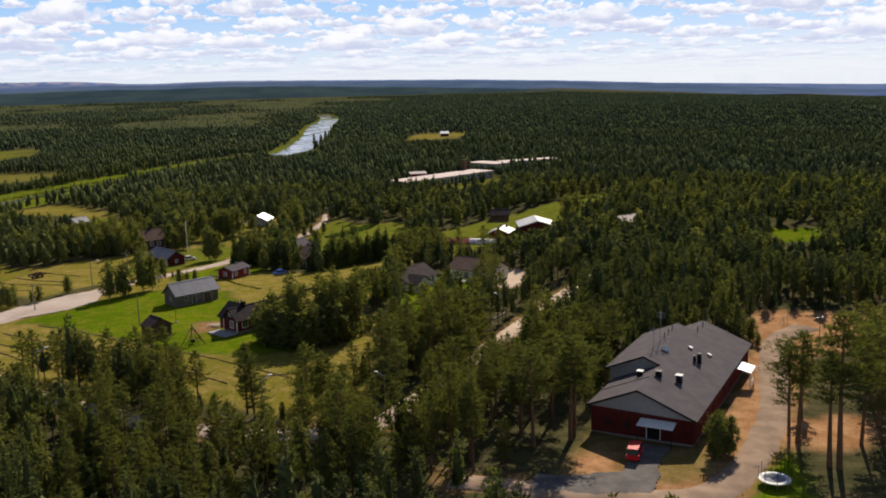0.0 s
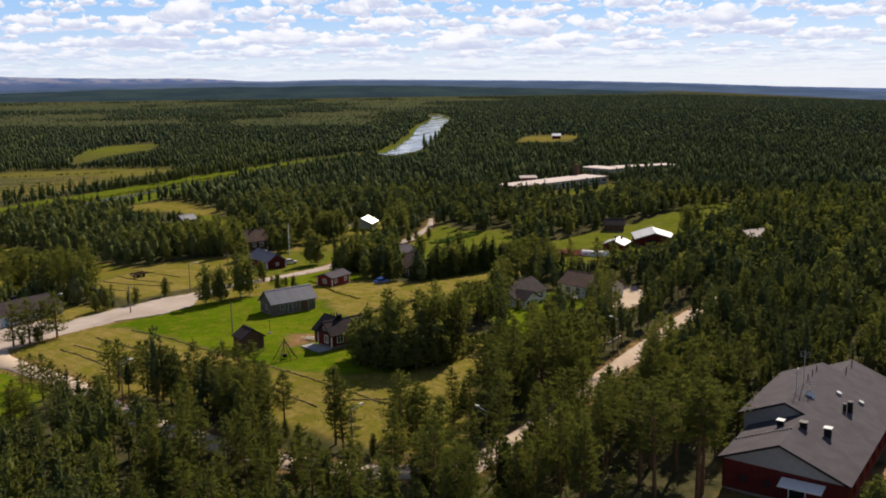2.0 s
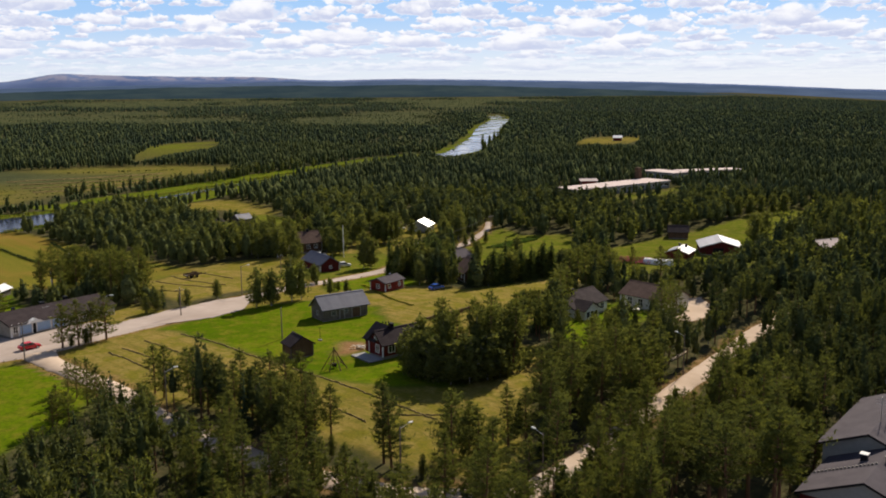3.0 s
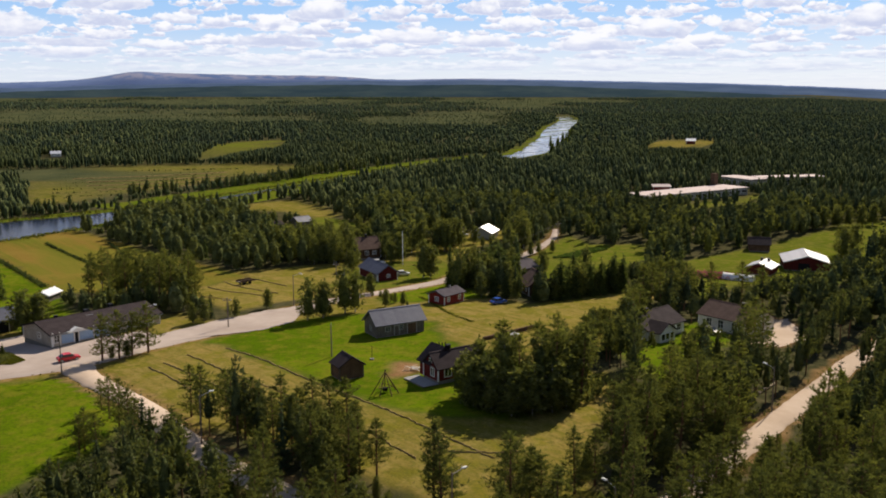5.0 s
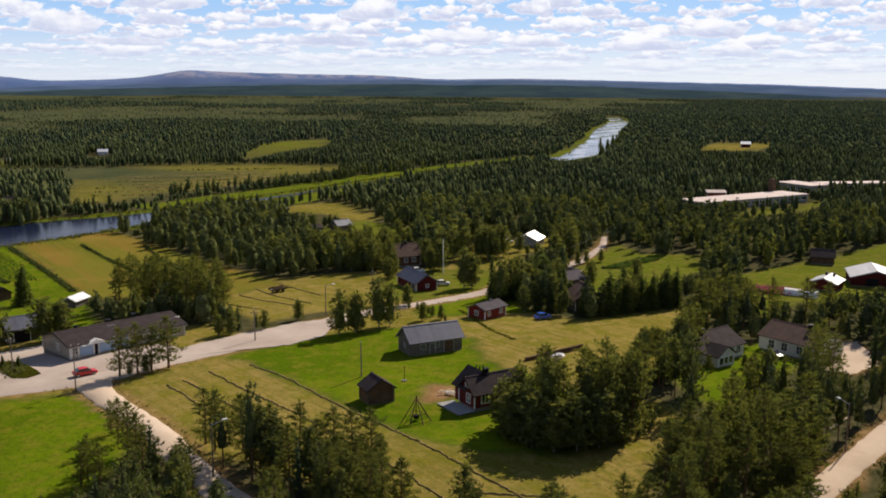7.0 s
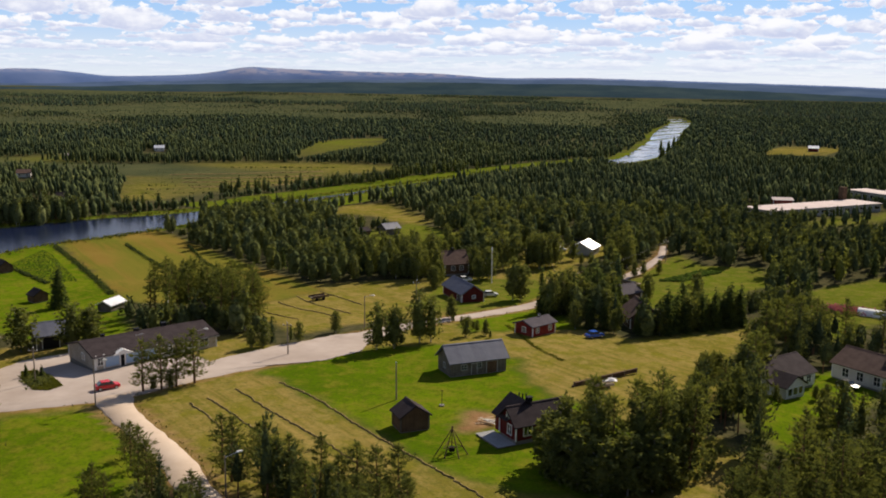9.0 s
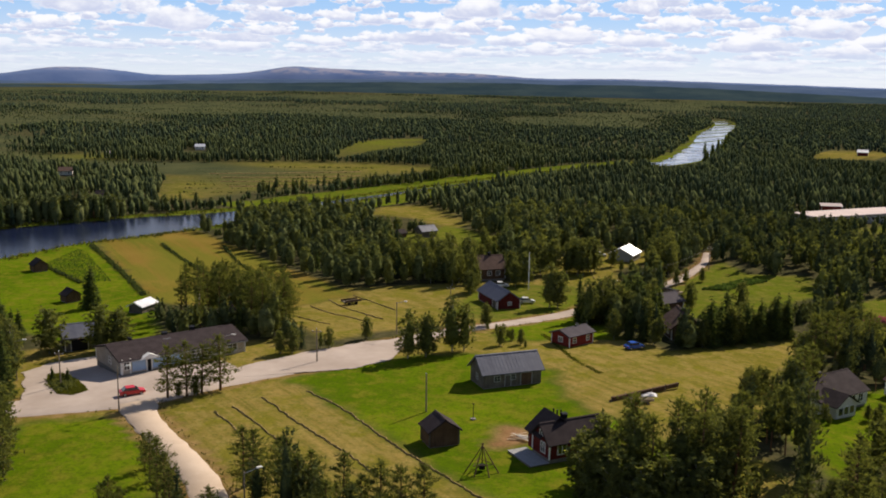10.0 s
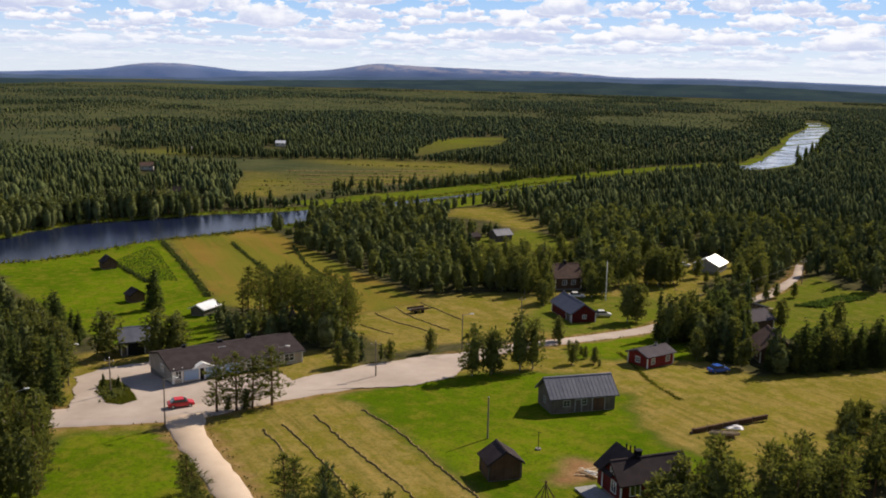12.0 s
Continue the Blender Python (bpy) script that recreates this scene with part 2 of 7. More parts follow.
def asphalt_material():
    def build(n, where):
        big, mid, fine = n.noise(where, 0.10, 4.0), n.noise(where, 0.7, 5.0), n.noise(where, 9.0, 4.0)
        tone = n.math("ADD", n.math("MULTIPLY", n.ramp(big, 0.3, 0.7), 0.6), n.math("MULTIPLY", mid, 0.4))
        col = n.mix(tone, (0.35, 0.285, 0.24), (0.55, 0.465, 0.41))
        return [n.mix(n.math("MULTIPLY", fine, 0.25), col, (0.22, 0.20, 0.18)), fine, 0.15]
    return material("pale_worn_road", build, 1.0, 0.0, 0.0)


GRAVEL, ROAD = gravel_material(), asphalt_material()
TARMAC = material("grey_asphalt", blotch((0.085, 0.080, 0.080), (0.17, 0.155, 0.145), 0.5, 7.0, 0.12), 0.95, 0.0, 0.05)
TRACK = material("brown_gravel_track", blotch((0.19, 0.14, 0.105), (0.36, 0.265, 0.195), 0.35, 8.0, 0.12), 1.0, 0.0, 0.0)


def ground_material():
    def build(n, where):
        zone = n.add("ShaderNodeAttribute", attribute_name="zone")
        sep = n.add("ShaderNodeSeparateColor")
        n.link(zone.outputs["Color"], sep.inputs[0])
        lawn, hay, bare, ripe = sep.outputs[0], sep.outputs[1], sep.outputs[2], zone.outputs["Alpha"]
        far, big, mid, fine = n.noise(where, 0.006, 5.0, 0.6), n.noise(where, 0.05, 4.0), n.noise(where, 0.35, 6.0, 0.65), n.noise(where, 2.6, 5.0, 0.75)
        turn = n.add("ShaderNodeMapping", vector_type="TEXTURE")
        turn.inputs["Rotation"].default_value = (0, 0, radians(-23))
        turn.inputs["Scale"].default_value = (16.0, 1.1, 1.0)
        n.link(where, turn.inputs["Vector"])
        swath = n.noise(turn.outputs[0], 1.0, 3.0, 0.6)
        moss = n.mix(n.ramp(mid, 0.35, 0.7), (0.045, 0.047, 0.022), (0.100, 0.088, 0.044))
        bog = n.mix(n.ramp(mid, 0.3, 0.7), (0.055, 0.066, 0.034), (0.085, 0.090, 0.044))
        col = n.mix(n.ramp(far, 0.54, 0.66), moss, bog)
        hayc = n.mix(n.ramp(swath, 0.35, 0.65), (0.172, 0.142, 0.030), (0.275, 0.198, 0.056))
        thin = n.add("ShaderNodeMapping", vector_type="TEXTURE")
        thin.inputs["Rotation"].default_value, thin.inputs["Scale"].default_value = (0, 0, radians(-24)), (7.0, 0.4, 1.0)
        n.link(where, thin.inputs["Vector"])
        hayc = n.mix(n.math("MULTIPLY", n.ramp(n.noise(thin.outputs[0], 1.0, 4.0, 0.65), 0.42, 0.7), 0.35), hayc, (0.32, 0.25, 0.085))
        hayc = n.mix(n.math("MULTIPLY", n.ramp(n.noise(where, 0.16, 4.0, 0.6), 0.45, 0.62), 0.75), hayc, (0.16, 0.152, 0.014))
        hayc = n.mix(n.math("MULTIPLY", n.ramp(big, 0.4, 0.65), 0.65), hayc, (0.140, 0.130, 0.015))
        hayc = n.mix(n.math("MULTIPLY", n.ramp(mid, 0.47, 0.64), 0.6), hayc, (0.30, 0.225, 0.072))
        hayc = n.mix(n.math("MULTIPLY", n.ramp(n.noise(where, 1.1, 4.0, 0.7), 0.5, 0.62), 0.55), hayc, (0.125, 0.125, 0.022))
        lawnc = n.mix(n.ramp(big, 0.3, 0.7), (0.070, 0.122, 0.003), (0.118, 0.174, 0.005))
        lawnc = n.mix(n.math("MULTIPLY", n.ramp(mid, 0.42, 0.66), 0.65), lawnc, (0.185, 0.168, 0.018))
        lawnc = n.mix(n.math("MULTIPLY", n.ramp(n.noise(where, 0.8, 5.0, 0.7), 0.45, 0.65), 0.5), lawnc, (0.050, 0.088, 0.004))
        barec = n.mix(n.ramp(mid, 0.3, 0.7), (0.31, 0.155, 0.07), (0.50, 0.28, 0.145))
        ripec = n.mix(n.ramp(big, 0.35, 0.65), (0.185, 0.135, 0.026), (0.225, 0.16, 0.034))
        ripec = n.mix(n.math("MULTIPLY", n.ramp(n.noise(where, 0.03, 3.0), 0.42, 0.6), 0.7), ripec, (0.145, 0.15, 0.02))
        lane = n.add("ShaderNodeMapping", vector_type="TEXTURE")
        lane.inputs["Rotation"].default_value, lane.inputs["Scale"].default_value = (0, 0, radians(-28)), (90.0, 6.0, 1.0)
        n.link(where, lane.inputs["Vector"])
        lanes = n.noise(lane.outputs[0], 1.0, 4.0, 0.6)
        ripec = n.mix(n.math("MULTIPLY", n.ramp(lanes, 0.48, 0.62), 0.75), ripec, (0.125, 0.135, 0.018))
        ripec = n.mix(n.math("MULTIPLY", n.ramp(lanes, 0.45, 0.33), 0.6), ripec, (0.225, 0.145, 0.034))
        wet = n.add("ShaderNodeAttribute", attribute_name="mire").outputs["Fac"]
        sedge = n.mix(n.ramp(n.noise(where, 0.02, 5.0, 0.65), 0.38, 0.62), (0.050, 0.062, 0.032), (0.086, 0.092, 0.042))
        col = n.mix(wet, col, sedge)
        for w, c in ((hay, hayc), (lawn, lawnc), (ripe, ripec), (bare, barec)):
            col = n.mix(w, col, c)
        col = n.mix(n.math("MULTIPLY", n.ramp(fine, 0.44, 0.62), 0.6), col, n.mix(0.5, col, (0.03, 0.03, 0.012)))
        return [col, n.math("ADD", fine, mid), 0.5]
    return material("ground_cover", build, 1.0, 0.0, 0.0)


def water_material():
    def build(n, where):
        ripple = n.noise(where, 0.7, 3.0, 0.5)
        return [(0.008, 0.013, 0.036), ripple, 0.1]
    m = material("river_water", build, 0.24, 0.0, 0.16)
    return m


def ruffled_water_material():
    """The open upper reach: glossy, with wind streaks across it."""
    def build(n, where):
        streak = n.noise(where, 0.06, 4.0, 0.6)
        return [(0.02, 0.03, 0.05), n.noise(where, 0.25, 3.0, 0.5), 0.03, n.ramp(streak, 0.42, 0.62, 0.06, 0.32)]
    return material("ruffled_water", build, 0.2, 0.0, 0.75)


GROUND, WATER, RUFFLED = ground_material(), water_material(), ruffled_water_material()


def hazy_fell():
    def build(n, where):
        # The blue is distance haze painted into the forest colour.
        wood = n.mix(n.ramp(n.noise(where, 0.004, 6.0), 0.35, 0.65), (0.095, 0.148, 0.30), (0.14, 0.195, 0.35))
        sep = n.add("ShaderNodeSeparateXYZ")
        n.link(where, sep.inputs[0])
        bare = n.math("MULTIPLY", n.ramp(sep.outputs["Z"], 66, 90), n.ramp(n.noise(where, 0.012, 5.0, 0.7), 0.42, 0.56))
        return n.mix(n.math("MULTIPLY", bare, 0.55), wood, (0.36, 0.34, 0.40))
    return material("hazy_wooded_fell", build, 1.0, 0.0, 0.0)


HILLS = hazy_fell()
def hazy_ridge(name, a, b, c):
    """Wooded rises far off, in long streaks of denser and thinner forest; blue haze is mixed into the colours."""
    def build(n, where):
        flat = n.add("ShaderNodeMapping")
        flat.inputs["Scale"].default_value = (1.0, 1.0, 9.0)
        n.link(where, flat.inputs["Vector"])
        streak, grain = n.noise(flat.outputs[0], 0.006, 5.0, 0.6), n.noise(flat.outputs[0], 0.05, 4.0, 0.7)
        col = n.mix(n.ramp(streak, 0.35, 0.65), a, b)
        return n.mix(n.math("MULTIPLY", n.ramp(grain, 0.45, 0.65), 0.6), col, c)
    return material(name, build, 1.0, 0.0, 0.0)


# Haze put into both ridges' colours, bluer on the farther one.
NEAR_RIDGE = hazy_ridge("hazy_near_ridge", (0.023, 0.042, 0.056), (0.040, 0.062, 0.068), (0.030, 0.052, 0.066))
RIDGE = hazy_ridge("hazy_far_ridge", (0.054, 0.086, 0.155), (0.080, 0.118, 0.195), (0.064, 0.100, 0.178))

# ---- lie of the land ----
def ss(a, b, x):
    t = np.clip((x - a) / (b - a), 0, 1)
    return t * t * (3 - 2 * t)


SKYLINE_AZ = (-75, -63, -58, -55.2, -53, -49.8, -46, -44.2, -42.2, -39.8, -34.4, -31, -27.4, -22.4, -16, -8, -2, 3.6, 10.4, 15, 40)
SKYLINE_EL = (-0.3, -0.23, 0.03, 0.50, 0.48, 0.13, 0.25, 0.42, 0.82, 0.70, 0.60, 0.58, 0.34, 0.42, 0.30, 0.14, -0.08, -0.35, -0.7, -0.93, -0.9)
RIVER = ((-345, 90, 26), (-318, 150, 30), (-300, 184, 35), (-294, 206, 38), (-302, 238, 43), (-299, 265, 44), (-295, 290, 38), (-290, 315, 26), (-289, 345, 15), (-288, 365, 12), (-286, 420, 6), (-283, 510, 5), (-270, 620, 7), (-253, 690, 14), (-249, 740, 21), (-270, 830, 21), (-300, 960, 24), (-330, 1060, 24), (-368, 1200, 24), (-430, 1450, 22), (-500, 1640, 20))


def curve(points, step=4.0):
    """A smooth line through plan points, with whatever further columns they carry."""
    p = np.array(points, float)
    out = []
    for k in range(len(p) - 1):
        a, b, c, d = p[max(k - 1, 0)], p[k], p[k + 1], p[min(k + 2, len(p) - 1)]
        count = max(2, int(np.hypot(*(c - b)[:2]) / step))
        for t in np.arange(count) / count:
            out.append(0.5 * (2 * b + (c - a) * t + (2 * a - 5 * b + 4 * c - d) * t * t + (3 * b - a - 3 * c + d) * t ** 3))
    return np.array(out + [p[-1]])


def to_line(x, y, line):
    """Distance from places to a line with widths, less half the width there."""
    x, y = np.asarray(x, float), np.asarray(y, float)
    best = np.full(x.shape, 1e9)
    for a, b in zip(line[:-1], line[1:]):
        d = b[:2] - a[:2]
        t = np.clip(((x - a[0]) * d[0] + (y - a[1]) * d[1]) / (d @ d + 1e-9), 0, 1)
        best = np.minimum(best, np.hypot(x - a[0] - t * d[0], y - a[1] - t * d[1]) - (a[2] + (b[2] - a[2]) * t) / 2)
    return best


RIVER_LINE = curve(RIVER, 30)
WATER_LEVEL = -4.95


def terrain(x, y):
    x, y = np.asarray(x, float), np.asarray(y, float)
    z = 0.8 - 3.0 * ss(25, 100, np.hypot(x + 85, y - 165)) - 2.4 * ss(50, 140, -x - 85)
    r, az = np.hypot(x + 10, y - 40), np.degrees(np.arctan2(x + 10, y - 40))
    top = np.interp(az, SKYLINE_AZ, SKYLINE_EL)
    rim = 48 + 4650 * np.tan(np.radians(np.minimum(0.1 * top - 0.42, top - 0.38)))
    z = z + ss(1200, 4650, r) * (rim - z)
    edge = to_line(x, y, RIVER_LINE)
    return z - 2.0 * ss(0.8, -3.0, edge)


def height(x, y):
    return float(terrain(x, y))


def ripple(x, y, size, seed=0.0):
    """Smooth unevenness between about -1 and 1."""
    a, b = np.asarray(x) / size, np.asarray(y) / size
    return (np.sin(a * 1.7 + b * 0.9 + seed) + np.sin(b * 2.1 - a * 1.3 + 2.1 * seed) + 0.7 * np.sin(a * 3.9 + b * 3.1 + 1.3 * seed) + 0.6 * np.sin(a * 5.3 - b * 6.1 + seed)) / 3.3


def inside(x, y, ring, rough=0.0):
    x, y = np.asarray(x, float), np.asarray(y, float)
    if rough:
        x, y = x + rough * ripple(x, y, 3.0, 1.0), y + rough * ripple(x, y, 2.6, 4.0)
    hit = np.zeros(x.shape, bool)
    for (ax, ay), (bx, by) in zip(ring, ring[1:] + ring[:1]):
        cross = (ay > y) != (by > y)
        hit ^= cross & (x < (bx - ax) * (y - ay) / (by - ay + 1e-12) + ax)
    return hit


MEADOW = [(-131, 142), (-118, 136), (-103, 129), (-94, 126), (-84, 129), (-64, 124), (-54, 122), (-46, 120), (-36, 120), (-33, 128), (-36, 138), (-39, 150), (-39.5, 160), (-39, 170), (-44, 178), (-52, 176), (-58, 178), (-49, 195), (-49, 208), (-54, 220), (-54, 240), (-48, 252), (-62, 256), (-74, 224), (-86, 228), (-100, 245), (-107, 250), (-112, 220), (-122, 198), (-130, 172)]
LAWN = [(-119, 164), (-113, 163.5), (-99, 157.5), (-85, 152.5), (-79, 148.5), (-70, 146), (-60, 146), (-50, 150), (-48, 166), (-58, 176), (-70, 181), (-78, 184), (-86, 196), (-97, 200), (-108, 191), (-115, 180)]
STRIP_LAWN = [(-96, 216), (-90, 222), (-86, 227), (-98, 243), (-105, 242), (-111, 222), (-104, 208)]
HAYFIELD = [(-126, 205), (-130, 190), (-141, 195), (-150, 200), (-162, 208), (-167, 235), (-150, 252), (-143, 258), (-134, 268), (-118, 276), (-108, 262), (-104, 245), (-112, 222)]
YARD_LAWN = [(-128, 226), (-136, 250), (-132, 266), (-118, 274), (-108, 260), (-106, 246), (-114, 224)]
NORTH_PATH = [(-118, 270), (-126, 262), (-134, 285), (-140, 318), (-126, 337), (-114, 328), (-118, 300), (-106, 276)]
RIPE = [(-282, 250), (-275, 287), (-232, 268), (-191, 249), (-158, 234), (-160, 209), (-194, 201), (-204, 207)]
GREEN = [(-293, 196), (-283, 248), (-204, 207), (-190, 198), (-165, 178), (-160, 163), (-187, 166), (-214, 171), (-250, 180), (-275, 188)]
JUNCTION = [(-140, 128), (-160, 136), (-176, 148), (-180, 158), (-172, 168), (-158, 170), (-138, 186), (-126, 176), (-124, 160), (-122, 146)]
CORNER_LAWN = [(-138, 131), (-128, 140), (-110, 132), (-103, 127), (-99, 116), (-101, 100), (-112, 96), (-124, 106), (-133, 119)]
GARDEN = [(-100, 286), (-101, 300), (-97, 332), (-86, 318), (-70, 326), (-64, 300), (-69, 280), (-80, 259), (-88, 262)]
HUT_FIELD = [(-222, 332), (-204, 329), (-208, 352), (-178, 336), (-160, 312), (-160, 291), (-172, 287), (-190, 305)]
HUT_STRIP = [(-262, 380), (-250, 398), (-214, 372), (-202, 358), (-203, 345), (-230, 362), (-250, 358)]
COTTAGE_YARD = [(-386, 313), (-383, 329), (-350, 307), (-353, 292)]
FAR_YARD = [(-592, 434), (-588, 502), (-545, 472), (-549, 430)]
FAR_YARD_B = [(-507, 418), (-474, 442), (-435, 411), (-456, 391)]
FAR_FIELD = [(-470, 433), (-474, 490), (-430, 530), (-377, 560), (-340, 560), (-345, 480), (-338, 420), (-345, 384), (-339, 352), (-352, 335), (-385, 365), (-425, 405)]
FAR_FIELD_B = [(-470, 600), (-552, 755), (-540, 830), (-484, 735), (-474, 660), (-448, 580)]
BARN_FIELD = [(-54, 300), (-32, 344), (-9, 408), (12, 412), (2, 352), (-4, 310), (-12, 286), (-36, 272), (-40, 250), (-46, 262)]
HILL_FIELD = [(-176, 822), (-125, 830), (-132, 916), (-190, 940)]
VILLA_LAWN = [(-47, 194), (-36, 176), (-31, 190), (-28, 224), (-37, 228), (-47, 206)]
HALL_YARD = [(-4, 100), (8, 99), (20, 104), (28, 120), (33, 145), (38, 163), (54, 170), (60, 196), (34, 198), (29, 170), (26, 152), (15, 117), (1, 121), (-2, 112)]
HALL_FRONT = [(-13, 100), (-10, 84), (40, 82), (40, 108), (33, 122), (22, 122), (15, 117), (0.5, 122), (-4, 113)]
HALL_GRASS = [(17.5, 92), (27.5, 93), (26.5, 104), (27, 114), (26.2, 123), (23.4, 118.5), (19.5, 107)]
HALL_PAD = [(-6.5, 106.5), (-0.8, 106.9), (4.8, 108.8), (5.2, 113), (6.2, 118.6), (10.9, 117.4), (9.4, 111), (8.6, 105), (7.8, 102.6), (3, 101.8), (-7, 101.5)]
SAND_CORNER = [(27.5, 126), (34, 132), (41, 133), (39, 123), (35, 117.5), (29.5, 119.5)]
HALL_GLADE = [(27, 95), (46, 98), (48, 145), (45, 166), (38, 163), (33, 145)]
HALL_WEST = [(-13, 110), (-4, 108), (-1, 121), (-3, 131), (-9, 129), (-13.5, 118)]
EAST_GLADE = [(54, 284), (68, 286), (72, 312), (54, 310)]
SAND_YARD = [(-26.5, 213), (-20, 214), (-15.5, 224), (-20.5, 240), (-27, 236)]
SCHOOL_LAWN = [(-79.4, 429.5), (-62.1, 458.4), (-52.4, 483.5), (-44.7, 481.6), (-54.3, 448.8), (-69.8, 423.7)]
VILLA_GAP = [(-36, 216), (-27, 223), (-25, 194), (-31.4, 184)]
WEST_WOOD = [(-330, 60), (-330, 330), (-400, 396), (-447, 388), (-490, 380), (-554, 386), (-609, 388), (-644, 380), (-708, 352), (-800, 300), (-1000, -100)]
BELT_WOOD = [(-600, 450), (-690, 490), (-766, 548), (-812, 605), (-808, 700), (-705, 704), (-660, 756), (-646, 850), (-610, 965), (-470, 1010), (-360, 800), (-330, 520), (-470, 470)]


def bogginess(x, y):
    """0 in closed forest, 1 on the open mires west of the river, with few small pines."""
    x, y = np.asarray(x, float), np.asarray(y, float)
    u, v = x + 26 * ripple(x, y, 75.0, 1.0) + 9 * ripple(x, y, 22.0, 4.0), y + 26 * ripple(x, y, 80.0, 2.5) + 9 * ripple(x, y, 25.0, 6.0)
    west = ss(20, 150, np.interp(v, RIVER_LINE[:, 1], RIVER_LINE[:, 0]) - u)
    wood = inside(u, v, WEST_WOOD) | inside(u, v, BELT_WOOD)
    # Far out, long islands of forest lie across the mires.
    along, deep = u * 0.62 + v * 0.78, v * 0.62 - u * 0.78
    isle = ripple(deep, along, 330.0, 2.0) + 0.5 * ripple(deep * 0.4, along, 120.0, 5.0)
    open_west = np.where(wood, 0.0, west) * ss(0.35, -0.25, isle - 0.5 * ss(1100, 600, np.hypot(x + 10, y - 40)))
    glade = ss(0.85, 1.05, ripple(x * 0.5, y, 95.0, 7.0)) * ss(700, 1000, v) * 0.8
    return np.where(np.hypot(x + 10, y - 40) > 380, np.maximum(open_west, glade), 0.0)


SAND_PATCH = [(-1.2, 113.6), (2.7, 114.7), (4.7, 108.8), (0.4, 106.2), (-1.6, 108)]
PIT = [(34, 170), (48, 172), (58, 180), (58, 197), (35, 197)]
DIG = [(-78, 160.5), (-79, 164.5), (-79.2, 167.8), (-75.5, 168.5), (-73.6, 165.5), (-74.4, 160), (-76.5, 159)]
CLEAR = [MEADOW, HAYFIELD, NORTH_PATH, RIPE, GREEN, JUNCTION, CORNER_LAWN, GARDEN, HUT_FIELD, HUT_STRIP, COTTAGE_YARD, FAR_YARD, FAR_YARD_B, FAR_FIELD, FAR_FIELD_B, BARN_FIELD, HILL_FIELD, VILLA_LAWN, VILLA_GAP, HALL_YARD, HALL_FRONT, HALL_GRASS, HALL_GLADE, HALL_WEST, SAND_YARD, EAST_GLADE, SCHOOL_LAWN]

MAIN_ROAD = curve([(-178, 108, 7), (-156, 126, 7.5), (-143, 137, 9), (-132, 147, 8), (-128, 158, 7), (-123, 171, 8), (-119, 184, 9), (-118, 195, 6.5), (-116, 208, 4.6), (-111.5, 221, 4.2), (-108, 233, 4.2), (-105.5, 244, 4.2), (-104, 262, 3.6), (-100, 286, 3.4), (-99, 300, 3.4), (-101, 326, 2.4), (-106, 345, 2.2)], 2)
SIDE_ROAD = curve([(-131, 145, 6), (-124, 140.5, 4.6), (-114, 136, 4.2), (-102.5, 131, 4.2), (-94, 126, 4.2), (-80, 119.5, 4.2), (-60, 113.5, 4.2), (-44, 113, 4.2), (-33, 117.5, 4.4)], 2)
DIRT_ROAD = curve([(-34.5, 113.5, 3.9), (-31.5, 118, 3.9), (-27, 129, 3.9), (-24, 140, 3.9), (-19.5, 158, 3.9), (-15, 176, 3.9), (-10.5, 195, 3.9), (-6.5, 212, 4.2), (0, 232, 3.8)], 2)
HALL_ROAD = curve([(-17, 103.5, 4.2), (-8, 102.5, 4.6), (2, 101.5, 5), (10, 101.2, 5.4), (15.6, 104, 5.2), (20.6, 113, 4.4), (24.6, 124, 4.6), (27.9, 136, 4.8), (30.8, 156, 4.8), (34.8, 174, 5), (42, 184, 6)], 2)
LOT = [(-131, 157), (-126.5, 161.5), (-119, 169.5), (-113.5, 176), (-111.5, 184), (-116, 196), (-120.5, 197), (-124.5, 189), (-128, 178), (-130.5, 168)]
FORECOURT = [(-130, 166), (-128, 158), (-134, 149), (-140, 137), (-146, 134.5), (-152.4, 140), (-164.4, 147.5), (-166, 154), (-161, 162), (-154, 158), (-146, 153), (-137, 168)]
ISLAND = [(-158.6, 148.5), (-154.3, 145.4), (-146.2, 141.8), (-143.2, 142.5), (-143.1, 145.2), (-150.1, 148.4), (-156.7, 150)]
ROADS = (MAIN_ROAD, SIDE_ROAD, DIRT_ROAD, HALL_ROAD)


def spaced(lo, hi, near_lo, near_hi, step, growth=1.13):
    """Grid lines: even between near_lo and near_hi, then ever wider."""
    mid = list(np.arange(near_lo, near_hi + 0.01, step))
    down, up, s = [near_lo], [near_hi], step
    while down[-1] > lo:
        s = min(s * growth, 90)
        down.append(down[-1] - s)
    s = step
    while up[-1] < hi:
        s = min(s * growth, 90)
        up.append(up[-1] + s)
    return np.array(down[:0:-1] + mid + up[1:])


def mesh_from(name, verts, faces, smooth=False):
    """A mesh from arrays of places and of faces that all have as many corners."""
    me = bpy.data.meshes.new(name)
    verts, faces = np.asarray(verts, np.float32), np.asarray(faces, np.int32)
    k = faces.shape[1]
    me.vertices.add(len(verts))
    me.vertices.foreach_set("co", verts.ravel())
    me.loops.add(faces.size)
    me.loops.foreach_set("vertex_index", faces.ravel())
    me.polygons.add(len(faces))
    me.polygons.foreach_set("loop_start", np.arange(len(faces), dtype=np.int32) * k)
    if smooth:
        me.polygons.foreach_set("use_smooth", np.ones(len(faces), bool))
    me.update(calc_edges=True)
    return me


